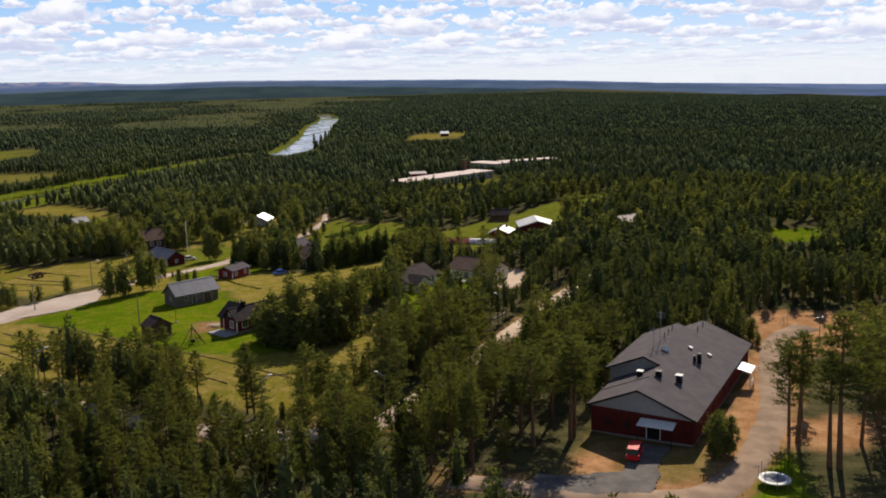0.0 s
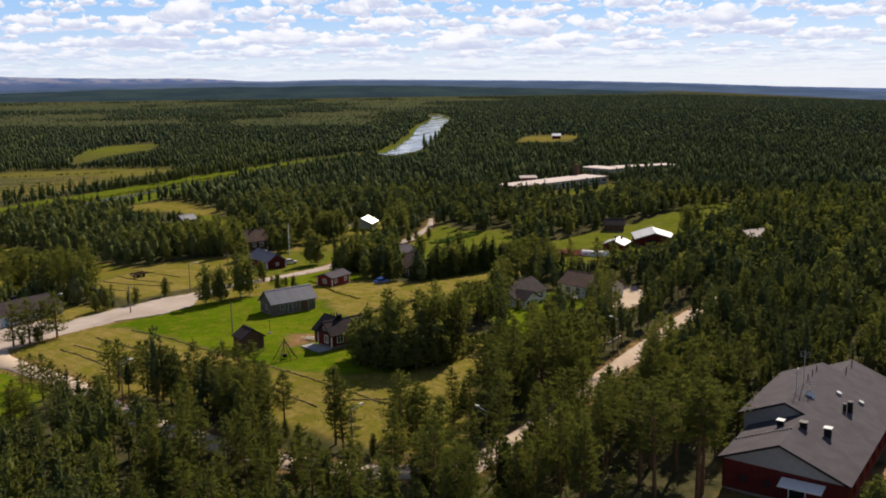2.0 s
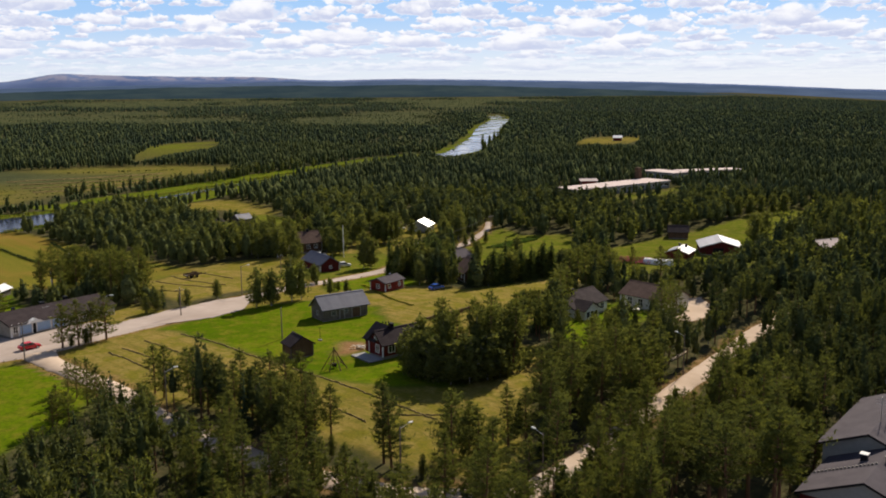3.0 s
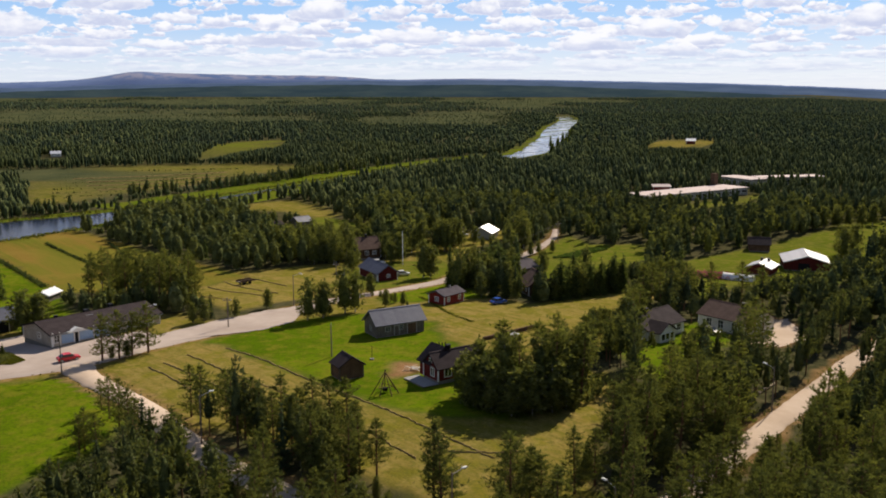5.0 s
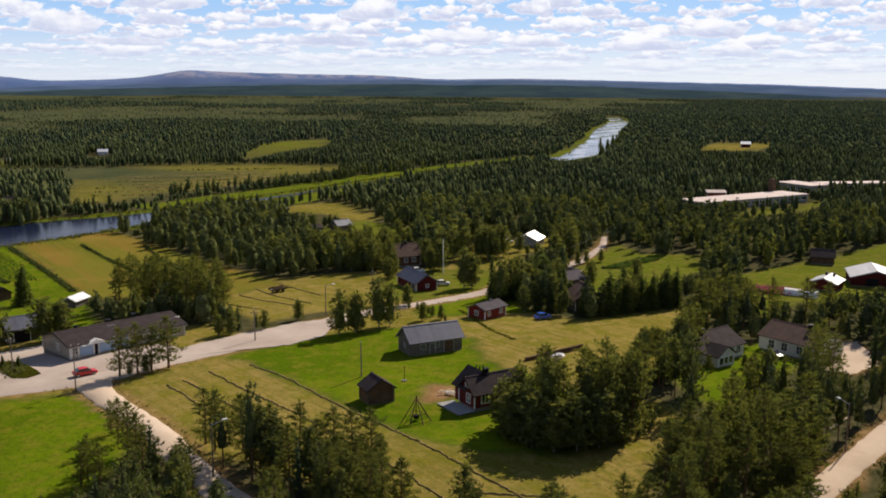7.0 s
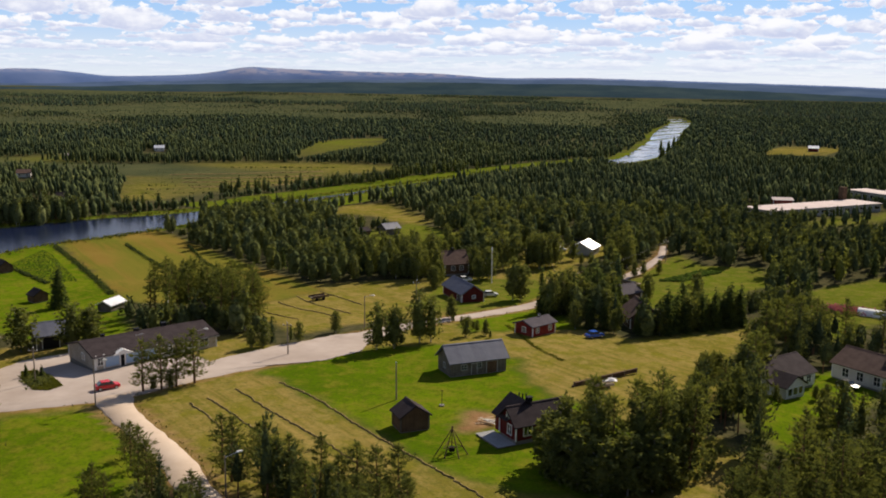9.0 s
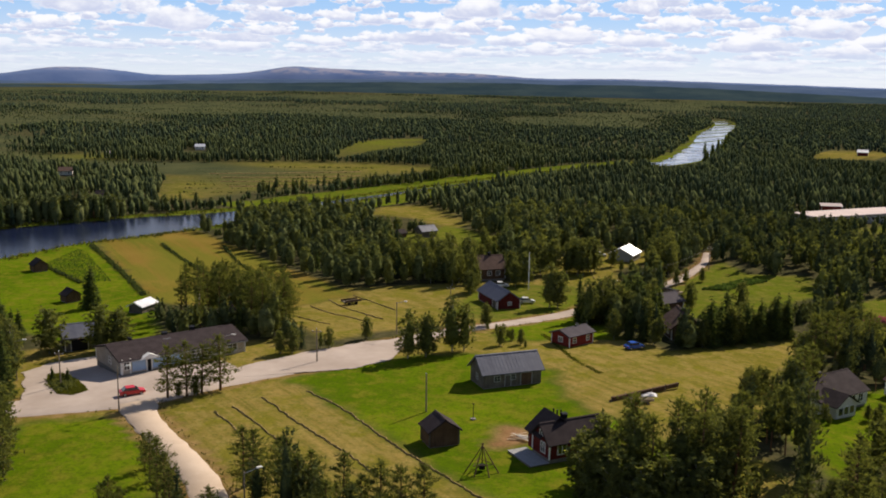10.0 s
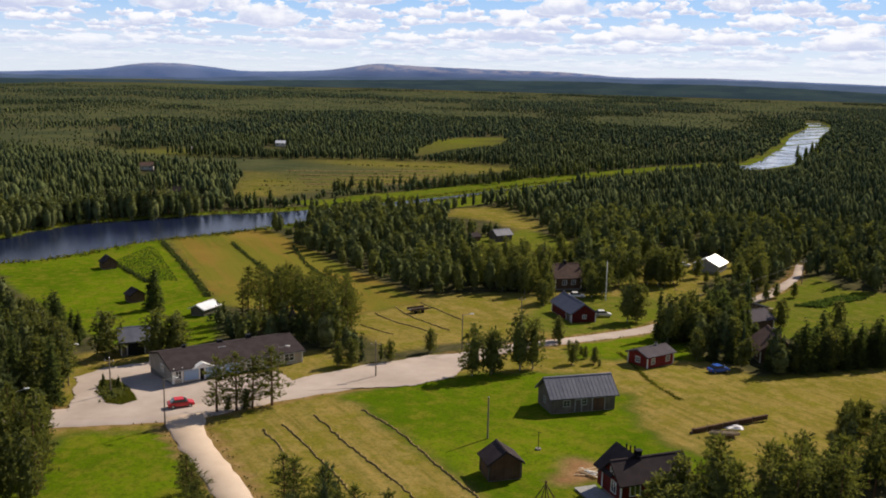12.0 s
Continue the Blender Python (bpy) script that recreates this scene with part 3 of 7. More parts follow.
def west_bank(x, y, bank, wide):
    """The open grassy strip along the far side of the river."""
    middle = np.interp(y, RIVER_LINE[:, 1], RIVER_LINE[:, 0])
    lower = (x < -262) & (bank < wide) & (y > 340) & (y < 700)
    return lower | ((x < middle) & (bank < wide * 0.42 + 2.5 * np.sin(y / 23.0)) & (y > 660) & (y < 1300))


def build_ground():
    xs, ys = spaced(-4700, 1900, -300, 62, 1.3), spaced(-500, 4750, 92, 340, 1.3)
    gx, gy = np.meshgrid(xs, ys)
    gz = terrain(gx, gy)
    forest = np.ones(gx.shape, bool)
    for ring in CLEAR:
        forest &= ~inside(gx, gy, ring, 1.0)
    near = np.hypot(gx + 60, gy - 160) < 700
    verge = np.min([to_line(gx, gy, line[::4]) for line in ROADS], axis=0)
    gz = gz + near * (0.03 * ripple(gx, gy, 5.0) + forest * 0.3 * ss(1.5, 7.0, verge) * ripple(gx, gy, 9.0, 3.0))
    gz -= near * (0.06 + 0.07 * ss(1.5, 0.0, verge))
    verts = np.stack([gx, gy, gz], -1).reshape(-1, 3)
    w, h = len(xs), len(ys)
    a = (np.arange(h - 1)[:, None] * w + np.arange(w - 1)).ravel()
    me = mesh_from("ground", verts, np.stack([a, a + 1, a + w + 1, a + w], -1), True)
    zone = np.zeros((*gx.shape, 4), np.float32)
    def put(ring, channel, value=1.0, rough=1.2):
        hit = inside(gx, gy, ring, rough)
        zone[hit] = 0
        zone[hit, channel] = value
    for ring in (MEADOW, HAYFIELD, NORTH_PATH, HUT_FIELD, HUT_STRIP, HILL_FIELD, BARN_FIELD, JUNCTION):
        put(ring, 1)
    for ring in (GREEN, CORNER_LAWN, VILLA_LAWN, LAWN, STRIP_LAWN, HALL_GRASS, EAST_GLADE):
        put(ring, 0)
    for ring in (YARD_LAWN, HUT_FIELD, COTTAGE_YARD, FAR_YARD, FAR_YARD_B, FAR_FIELD_B, BARN_FIELD, SCHOOL_LAWN, GARDEN):
        hit = inside(gx, gy, ring, 1.2)
        zone[hit] = (0.6, 0.6, 0, 0)
    zone[inside(gx, gy, FAR_FIELD, 1.2)] = (0.2, 0.75, 0, 0)
    put(RIPE, 3)
    put([(-380, 318), (-378, 325), (-356, 309), (-360, 303)], 2, 0.7)
    mire = bogginess(gx, gy)[..., None]
    zone = (zone * (1 - mire)).astype(np.float32)
    for ring, worn in ((HALL_YARD, 0.85), (SAND_YARD, 0.85), (SAND_PATCH, 0.85), (SAND_CORNER, 0.85), (PIT, 0.85), (DIG, 0.65)):
        put(ring, 2, worn)
    hit = inside(gx, gy, [(-5, 101), (0.5, 122), (16, 117.5), (19, 109), (12, 105.5), (4, 105.5)], 0.8)
    zone[hit] = (0.25, 0.25, 0.3, 0)
    put(SAND_PATCH, 2, 0.95)
    put(HALL_GRASS, 0)
    # Grass zones fade into one another over a few metres.
    for _ in range(1):
        soft = zone.copy()
        soft[1:-1, 1:-1] = (zone[:-2, 1:-1] + zone[2:, 1:-1] + zone[1:-1, :-2] + zone[1:-1, 2:] + zone[1:-1, 1:-1] * 2) / 6
        zone = np.where(near[..., None], soft, zone)
    for line in ROADS:
        hit = to_line(gx, gy, line[::4]) < 1.2 + 0.7 * ripple(gx, gy, 3.0)
        keep = hit & (zone[..., 2] < 0.5)
        zone[keep] = zone[keep] * 0.5 + np.array((0, 0.15, 0.35, 0))
    bank = to_line(gx, gy, RIVER_LINE)
    reed = (bank < 7 + 4 * ripple(gx, gy, 14.0)) & (zone.sum(-1) < 0.5)
    zone[reed] = (0.75, 0.3, 0, 0)
    belt = west_bank(gx, gy, bank, 24) & (zone.sum(-1) < 0.5)
    zone[belt] = (0.8, 0.3, 0, 0)
    attr = me.color_attributes.new("zone", "FLOAT_COLOR", "POINT")
    attr.data.foreach_set("color", zone.reshape(-1))
    me.attributes.new("mire", "FLOAT", "POINT").data.foreach_set("value", mire.reshape(-1).astype(np.float32))
    me.materials.append(GROUND)
    return tagged(new("ground", me), "mown meadows, lawns and mossy forest floor round a village", "ground", kind="structure")


build_ground()


def ribbon(name, line, mat, label, lift=0.05, rough=0.35):
    """A road laid over the land with uneven verges and a slight crown."""
    d = np.gradient(line[:, :2], axis=0)
    d /= np.linalg.norm(d, axis=1)[:, None]
    side = np.stack([-d[:, 1], d[:, 0]], -1)
    rows = []
    for k, u in enumerate((-1, -0.9, 0, 0.9, 1)):
        wob = rough * ripple(line[:, 0] * 2, line[:, 1] * 2, 3.0, u * 5) * (abs(u) == 1)
        p = line[:, :2] + side * (line[:, 2] / 2 * u + wob)[:, None]
        rows.append(np.c_[p, terrain(p[:, 0], p[:, 1]) + (lift + 0.05 * (1 - u * u) if abs(u) < 1 else -0.16)])
    verts = np.stack(rows, 1)
    count = len(line)
    i = (np.arange(count - 1)[:, None] * 5 + np.arange(4)).ravel()
    me = mesh_from(name, verts.reshape(-1, 3), np.stack([i, i + 1, i + 6, i + 5], -1), True)
    me.materials.append(mat)
    return tagged(new(name, me), label, "road", kind="structure")


def apron(name, ring, mat, label, lift=0.06, hole=None):
    """A gravelled area: a fine grid trimmed to its outline and laid on the land."""
    p = np.array(ring, float)
    xs, ys = np.arange(p[:, 0].min() - 1, p[:, 0].max() + 1, 0.25), np.arange(p[:, 1].min() - 1, p[:, 1].max() + 1, 0.25)
    gx, gy = np.meshgrid(xs, ys)
    keep = inside(gx + 0.12, gy + 0.12, ring, 0.5)
    if hole:
        keep &= ~inside(gx + 0.12, gy + 0.12, hole, 0.3)
    w = len(xs)
    a = np.flatnonzero(keep.ravel())
    a = a[(a % w < w - 1) & (a // w < len(ys) - 1)]
    faces = np.stack([a, a + 1, a + w + 1, a + w], -1)
    used, faces = np.unique(faces, return_inverse=True)
    verts = np.c_[gx.ravel(), gy.ravel(), terrain(gx, gy).ravel() + lift][used]
    me = mesh_from(name, verts, faces.reshape(-1, 4), True)
    me.materials.append(mat)
    return tagged(new(name, me), label, "road", kind="structure")


ribbon("road", MAIN_ROAD, ROAD, "pale worn village road between the fields", 0.0)
ribbon("road_side", SIDE_ROAD, GRAVEL, "narrow sandy gravel road past the meadow", 0.03)
ribbon("road_dirt", DIRT_ROAD, GRAVEL, "sandy dirt road through pine forest", 0.015)
ribbon("road_hall", HALL_ROAD, TRACK, "grey gravel drive round the large hall", 0.022)
apron("pavement_lot", LOT, ROAD, "wide pale gravel lay-by beside the road", 0.055)
apron("pavement_hall", HALL_PAD, TARMAC, "worn dark grey asphalt before the large hall", 0.075)
apron("pavement_yard", SAND_YARD, GRAVEL, "pale sandy yard beside the villas", 0.05)
apron("pavement_forecourt", FORECOURT, ROAD, "pale gravel forecourt of the long building", 0.045, ISLAND)


def build_water():
    line = RIVER_LINE.copy()
    line[:, 2] += 6
    d = np.gradient(line[:, :2], axis=0)
    d /= np.linalg.norm(d, axis=1)[:, None]
    side = np.stack([-d[:, 1], d[:, 0]], -1) * line[:, 2:3] / 2
    left, right = line[:, :2] + side, line[:, :2] - side
    level = np.full((len(line), 1), WATER_LEVEL)
    verts = np.stack([np.c_[left, level], np.c_[right, level]], 1).reshape(-1, 3)
    i = np.arange(len(line) - 1) * 2
    me = mesh_from("water", verts, np.stack([i, i + 1, i + 3, i + 2], -1))
    me.materials.append(WATER)
    me.materials.append(RUFFLED)
    upper = (line[:-1, 1] > 640).astype(np.int32)
    me.polygons.foreach_set("material_index", upper)
    tagged(new("water", me), "calm dark river that mirrors the sky", "river", kind="structure")


build_water()


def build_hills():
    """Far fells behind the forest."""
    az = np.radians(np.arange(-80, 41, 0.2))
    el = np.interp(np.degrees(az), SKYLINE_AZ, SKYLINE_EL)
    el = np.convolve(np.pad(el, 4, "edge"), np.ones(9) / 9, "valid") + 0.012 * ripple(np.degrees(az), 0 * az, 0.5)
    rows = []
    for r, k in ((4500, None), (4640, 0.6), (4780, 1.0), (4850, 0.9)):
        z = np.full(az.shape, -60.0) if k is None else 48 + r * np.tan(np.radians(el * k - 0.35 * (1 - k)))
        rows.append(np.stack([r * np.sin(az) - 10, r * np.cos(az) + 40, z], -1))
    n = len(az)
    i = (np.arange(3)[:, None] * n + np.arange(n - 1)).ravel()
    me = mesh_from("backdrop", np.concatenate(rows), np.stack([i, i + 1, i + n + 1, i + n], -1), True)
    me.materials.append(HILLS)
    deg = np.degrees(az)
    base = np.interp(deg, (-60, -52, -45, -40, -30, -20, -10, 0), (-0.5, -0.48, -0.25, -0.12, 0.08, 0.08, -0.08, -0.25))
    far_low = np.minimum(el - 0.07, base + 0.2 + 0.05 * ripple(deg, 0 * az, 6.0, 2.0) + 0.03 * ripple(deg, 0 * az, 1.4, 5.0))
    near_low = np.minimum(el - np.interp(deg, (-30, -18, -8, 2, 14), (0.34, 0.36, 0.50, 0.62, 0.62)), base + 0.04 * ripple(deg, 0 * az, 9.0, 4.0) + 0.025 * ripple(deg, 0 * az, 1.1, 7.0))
    for out, rise, low, mat, label in ((3620, 640, far_low, RIDGE, "low dark wooded ridge before the fells, tinted with haze"), (3040, 420, near_low, NEAR_RIDGE, "long forested rise beyond the river plain, tinted with haze")):
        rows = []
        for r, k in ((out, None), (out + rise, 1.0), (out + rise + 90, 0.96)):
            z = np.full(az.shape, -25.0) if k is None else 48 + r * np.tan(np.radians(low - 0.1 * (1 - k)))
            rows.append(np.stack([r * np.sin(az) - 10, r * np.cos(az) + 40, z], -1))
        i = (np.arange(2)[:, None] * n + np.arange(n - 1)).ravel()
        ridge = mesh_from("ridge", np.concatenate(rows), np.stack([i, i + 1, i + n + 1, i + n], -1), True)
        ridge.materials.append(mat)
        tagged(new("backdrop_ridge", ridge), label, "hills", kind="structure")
    tagged(new("backdrop_hills", me), "long wooded fells on the skyline, blue haze in their colour", "hills", kind="structure")


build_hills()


# ---- buildings ----
FOOTPRINTS = []


def part(name, bm, mat, parent, label=""):
    """Links a bmesh as one mesh object under a thing or a part."""
    me = bpy.data.meshes.new(name)
    bm.to_mesh(me)
    bm.free()
    me.materials.append(mat)
    ob = new(name, me)
    ob.parent = parent
    return tagged(ob, label)


def add_box(bm, lo, hi, bevel=0.0):
    got = bmesh.ops.create_cube(bm, size=1.0)
    for v in got["verts"]:
        v.co = Vector([lo[i] + (hi[i] - lo[i]) * (v.co[i] + 0.5) for i in range(3)])
    if bevel:
        bmesh.ops.bevel(bm, geom=list({e for v in got["verts"] for e in v.link_edges}), offset=bevel, segments=2, affect="EDGES")
    return got["verts"]


def box(lo, hi, bevel=0.0):
    bm = bmesh.new()
    add_box(bm, lo, hi, bevel)
    return bm


def prism(outline, lo, hi, axis):
    """A solid whose end outline, (across, z) points, runs from lo to hi along x or y."""
    bm = bmesh.new()
    ends = []
    for s in (lo, hi):
        ends.append([bm.verts.new((s, a, z) if axis == "x" else (a, s, z)) for a, z in outline])
    n = len(outline)
    bm.faces.new(ends[0])
    bm.faces.new(ends[1][::-1])
    for k in range(n):
        bm.faces.new((ends[0][k], ends[1][k], ends[1][(k + 1) % n], ends[0][(k + 1) % n]))
    bmesh.ops.recalc_face_normals(bm, faces=bm.faces)
    return bm


def rod(a, b, r, sides=8, r2=None):
    bm = bmesh.new()
    a, b = Vector(a), Vector(b)
    got = bmesh.ops.create_cone(bm, cap_ends=True, segments=sides, radius1=r, radius2=r if r2 is None else r2, depth=(b - a).length)
    m = Matrix.Translation((a + b) / 2) @ (b - a).to_track_quat("Z", "Y").to_matrix().to_4x4()
    bmesh.ops.transform(bm, matrix=m, verts=got["verts"])
    return bm


def slope(foot, top, lo, hi, axis, thick=0.14):
    """One slope of a roof: a slab from its foot (across, z) to its top."""
    (a0, z0), (a1, z1) = foot, top
    bm = prism([(a0, z0), (a1, z1), (a1, z1 + thick), (a0, z0 + thick)], lo, hi, axis)
    return bm


def window(parent, side, u, z, w, h, size, trim, bars=(1, 1), name="window"):
    """A window with frame, glazing bars and pane on one wall: front, back, left or right."""
    length, depth = size
    at = {"front": pose(u, 0, z), "back": pose(u, depth, z, 0, 0, 180), "left": pose(0, u, z, 0, 0, -90), "right": pose(length, u, z, 0, 0, 90)}[side]
    top = new(name)
    top.parent = parent
    top.matrix_basis = at
    bm = bmesh.new()
    t = 0.11
    for lo, hi in (((-w / 2 - t, -h / 2 - t), (w / 2 + t, -h / 2)), ((-w / 2 - t, h / 2), (w / 2 + t, h / 2 + t)), ((-w / 2 - t, -h / 2), (-w / 2, h / 2)), ((w / 2, -h / 2), (w / 2 + t, h / 2))):
        add_box(bm, (lo[0], -0.07, lo[1]), (hi[0], 0.02, hi[1]))
    for k in range(bars[0]):
        x = -w / 2 + w * (k + 1) / (bars[0] + 1)
        add_box(bm, (x - 0.035, -0.055, -h / 2), (x + 0.035, 0.02, h / 2))
    for k in range(bars[1]):
        y = -h / 2 + h * (k + 1) / (bars[1] + 1)
        add_box(bm, (-w / 2, -0.052, y - 0.03), (w / 2, 0.02, y + 0.03))
    part("frame", bm, trim, top)
    part("pane", box((-w / 2, -0.02, -h / 2), (w / 2, 0.01, h / 2)), GLASS, top, "dark glass pane")
    return top


def door(parent, u, w, h, mat, trim, base=0.0, side="front", size=(0, 0)):
    at = {"front": pose(u, 0, base), "left": pose(0, u, base, 0, 0, -90), "right": pose(size[0], u, base, 0, 0, 90)}[side]
    top = new("door")
    top.parent = parent
    top.matrix_basis = at
    part("leaf", box((-w / 2, -0.05, 0), (w / 2, 0.02, h)), mat, top)
    bm = bmesh.new()
    for lo, hi in (((-w / 2 - 0.12, 0), (-w / 2, h + 0.12)), ((w / 2, 0), (w / 2 + 0.12, h + 0.12)), ((-w / 2, h), (w / 2, h + 0.12))):
        add_box(bm, (lo[0], -0.08, lo[1]), (hi[0], 0.02, hi[1]))
    part("frame", bm, trim, top)
    return top


def chimney(parent, u, v, z, tall=1.2, mat=None, size=0.6, cap=None):
    top = part("chimney", box((u - size / 2, v - size / 2, z - 0.8), (u + size / 2, v + size / 2, z + tall), 0.02), mat or BLACK, parent)
    part("cap", box((u - size / 2 - 0.08, v - size / 2 - 0.08, z + tall + 0.12), (u + size / 2 + 0.08, v + size / 2 + 0.08, z + tall + 0.18)), cap or BLACK, top)
    part("cap_neck", box((u - size * 0.3, v - size * 0.3, z + tall), (u + size * 0.3, v + size * 0.3, z + tall + 0.12)), BLACK, top)
    return top


def place(name, p0, p1, label, category, group="", sink=0.0):
    """An Empty at the left front corner, x along the front wall, y to the back."""
    ob = tagged(new(name), label, category, group)
    yaw = math.degrees(math.atan2(p1[1] - p0[1], p1[0] - p0[0]))
    z = min(height(*p0), height(*p1)) - sink
    ob.matrix_basis = pose(p0[0], p0[1], z, 0, 0, yaw)
    return ob, math.hypot(p1[0] - p0[0], p1[1] - p0[1])


def gable_house(name, label, category, p0, p1, depth, eave, ridge, wall, roof, axis="x", ribs=0.0, trim=None, windows=(), doors=(), chimneys=(), over=0.45, base=0.35, group="", corner=True, gable=None):
    """A house under a pitched roof. windows: (side, u, z, w, h) and perhaps the glazing bars."""
    ob, length = place(name, p0, p1, label, category, group)
    trim = trim or WHITE
    FOOTPRINTS.append((*(ob.matrix_basis @ Vector((length / 2, depth / 2, 0)))[:2], math.hypot(length, depth) / 2 + 1.2))
    part("foundation", box((0.05, 0.05, -1.2), (length - 0.05, depth - 0.05, base)), CONCRETE, ob)
    span, run = (depth, length) if axis == "x" else (length, depth)
    part("wall", prism([(0, base), (span, base), (span, eave), (span / 2, ridge), (0, eave)], 0, run, axis), wall, ob)
    if gable:
        for s in (-0.02, run - 0.03):
            part("gable", prism([(0.05, eave), (span - 0.05, eave), (span / 2, ridge - 0.05)], s, s + 0.05, axis), gable, ob)
    fall = (ridge - eave) / (span / 2)
    for a in (-over, span + over):
        foot, crest = (a, eave - fall * over + 0.04), (span / 2, ridge + 0.04)
        top = part("roof", slope(foot, crest, -over, run + over, axis, 0.14), roof, ob)
        if ribs:
            count = int((run + 2 * over) / ribs)
            for k in range(count + 1):
                s = -over + 0.03 + (run + 2 * over - 0.06) * k / count
                if not k:
                    first = part("rib", prism([(foot[0], foot[1] + 0.14), (crest[0], crest[1] + 0.14), (crest[0], crest[1] + 0.175), (foot[0], foot[1] + 0.175)], s - 0.03, s + 0.03, axis), roof, top)
                else:
                    more = new("rib", first.data)
                    more.parent = top
                    d = (run + 2 * over - 0.06) * k / count
                    more.location = (d, 0, 0) if axis == "x" else (0, d, 0)
    for s in (-over - 0.03, run + over):
        part("bargeboard", prism([(-over, eave - fall * over - 0.10), (span / 2, ridge - 0.10), (span + over, eave - fall * over - 0.10), (span + over, eave - fall * over + 0.10), (span / 2, ridge + 0.10), (-over, eave - fall * over + 0.10)], s, s + 0.03, axis), roof, ob)
    if corner:
        for x in (0, length):
            for y in (0, depth):
                part("corner_board", box((x - 0.09, y - 0.09, base), (x + 0.09, y + 0.09, eave - 0.12)), trim, ob)
    part("ridge_cap", prism([(span / 2 - 0.18, ridge + 0.15), (span / 2 + 0.18, ridge + 0.15), (span / 2, ridge + 0.25)], -over, run + over, axis), roof, ob)
    for item in windows:
        side, u, z, w, h = item[:5]
        window(ob, side, u, z, w, h, (length, depth), trim, *item[5:])
    for u, w, h, mat in doors:
        door(ob, u, w, h, mat, trim, base * 0.6)
    for c in chimneys:
        chimney(ob, *c)
    return ob, length


def build_hall():
    """The large red hall with its stepped grey roof beside the forest."""
    origin = Vector((0.3, 122.3))
    u, v = Vector((0.951, -0.309)), Vector((0.309, 0.951))
    ob, _ = place("large_hall", tuple(origin), tuple(origin + u * 14.6), "large dark red hall with stepped grey felt roof", "hall")
    for k in (4, 12, 20, 28, 36):
        c = origin + u * 6.5 + v * k
        FOOTPRINTS.append((c.x, c.y, 9.5))
        FOOTPRINTS.append((c.x + u.x * 5, c.y + u.y * 5, 9.5))
    e, r, ur, w, n = 3.9, 7.1, 6.8, 14.6, 40.5
    g = (r - e) / (w - ur)
    left = r - g * ur
    m0, m1, um = 12.5, 33.0, 4.1
    top, low = r + g * (ur - um), r + g * (ur - um) - g * (um + 1.4)
    part("foundation", box((0.1, 0.1, -1.0), (w - 0.1, n, 0.3)), CONCRETE, ob)
    part("wall", prism([(0, 0.3), (w, 0.3), (w, e), (ur, r - 0.02), (0, left)], 0, n, "y"), DARK_RED, ob)
    part("wing_wall", prism([(-1.2, 0.3), (8.0, 0.3), (8.0, r - 0.9), (ur, r - 0.06), (um, top - 0.06), (-1.2, low + 0.02)], m0, m1, "y"), GREY_WALL, ob, "pale blue-grey boarded upper wall")
    part("gable", prism([(0.0, left - 0.25), (w, e - 0.25), (w, e), (ur, r - 0.03), (0, left)], -0.05, 0.03, "y"), GREY_WALL, ob, "pale grey boarded gable")
    o = 0.5
    part("roof", slope((w + o, e - g * o), (ur, r), -o, n + o, "y", 0.16), GREY_ROOF, ob)
    for s0, s1 in ((-o, m0 - 0.02), (m1 + 0.02, n + o)):
        part("roof", slope((-o, left - g * o), (ur, r), s0, s1, "y", 0.16), GREY_ROOF, ob)
    part("roof", slope((um, top), (ur, r), m0 - o, m1 + 0.3, "y", 0.164), GREY_ROOF, ob)
    part("roof", slope((-1.9, low - g * 0.5), (um, top), m0 - o, m1 + 0.3, "y", 0.16), GREY_ROOF, ob)
    for a, b, s in (((-o, left - g * o), (ur, r), -o), ((w + o, e - g * o), (ur, r), -o), ((-1.9, low - g * 0.5), (um, top), m0 - o), ((um, top), (ur, r), m0 - o)):
        part("bargeboard", prism([(a[0], a[1] - 0.12), (b[0], b[1] - 0.12), (b[0], b[1] + 0.17), (a[0], a[1] + 0.17)], s - 0.04, s - 0.004, "y"), BLACK, ob)
    at = lambda x: r - g * abs(x - ur)
    for x, y, size, tall, mat in ((4.6, 8.6, 0.75, 0.9, WHITE), (7.6, 7.8, 0.8, 0.9, BLACK), (10.2, 9.4, 0.8, 1.2, WHITE)):
        part("roof_vent", box((x - size / 2, y - size / 2, at(x) - 0.3), (x + size / 2, y + size / 2, at(x) + tall), 0.03), BLACK, ob)
        part("vent_lid", box((x - size / 2 - 0.12, y - size / 2 - 0.12, at(x) + tall + 0.02), (x + size / 2 + 0.12, y + size / 2 + 0.12, at(x) + tall + 0.1)), mat, ob)
    for x, y, rr, tall in ((10.6, 20.5, 0.36, 1.5), (10.0, 20.0, 0.24, 1.0)):
        part("flue", rod((x, y, at(x) - 0.3), (x, y, at(x) + tall), rr, 14), BLACK, ob)
        part("flue_cap", rod((x, y, at(x) + tall + 0.05), (x, y, at(x) + tall + 0.2), rr * 1.05, 14), CONCRETE, ob)
    for x, y in ((8.2, 24.5), (11.0, 25.5), (5.0, 27.0)):
        part("roof_hatch", rod((x, y, at(x) + 0.1), (x + 0.15, y, at(x) + 0.45), 0.4, 10), STEEL, ob)
    for x, y, tall in ((4.2, 17.5, 3.4), (4.2, 21.5, 5.0), (5.6, 19.0, 1.8)):
        mast = part("antenna_mast", rod((x, y, top - 0.4), (x, y, top + tall), 0.05, 6), STEEL, ob)
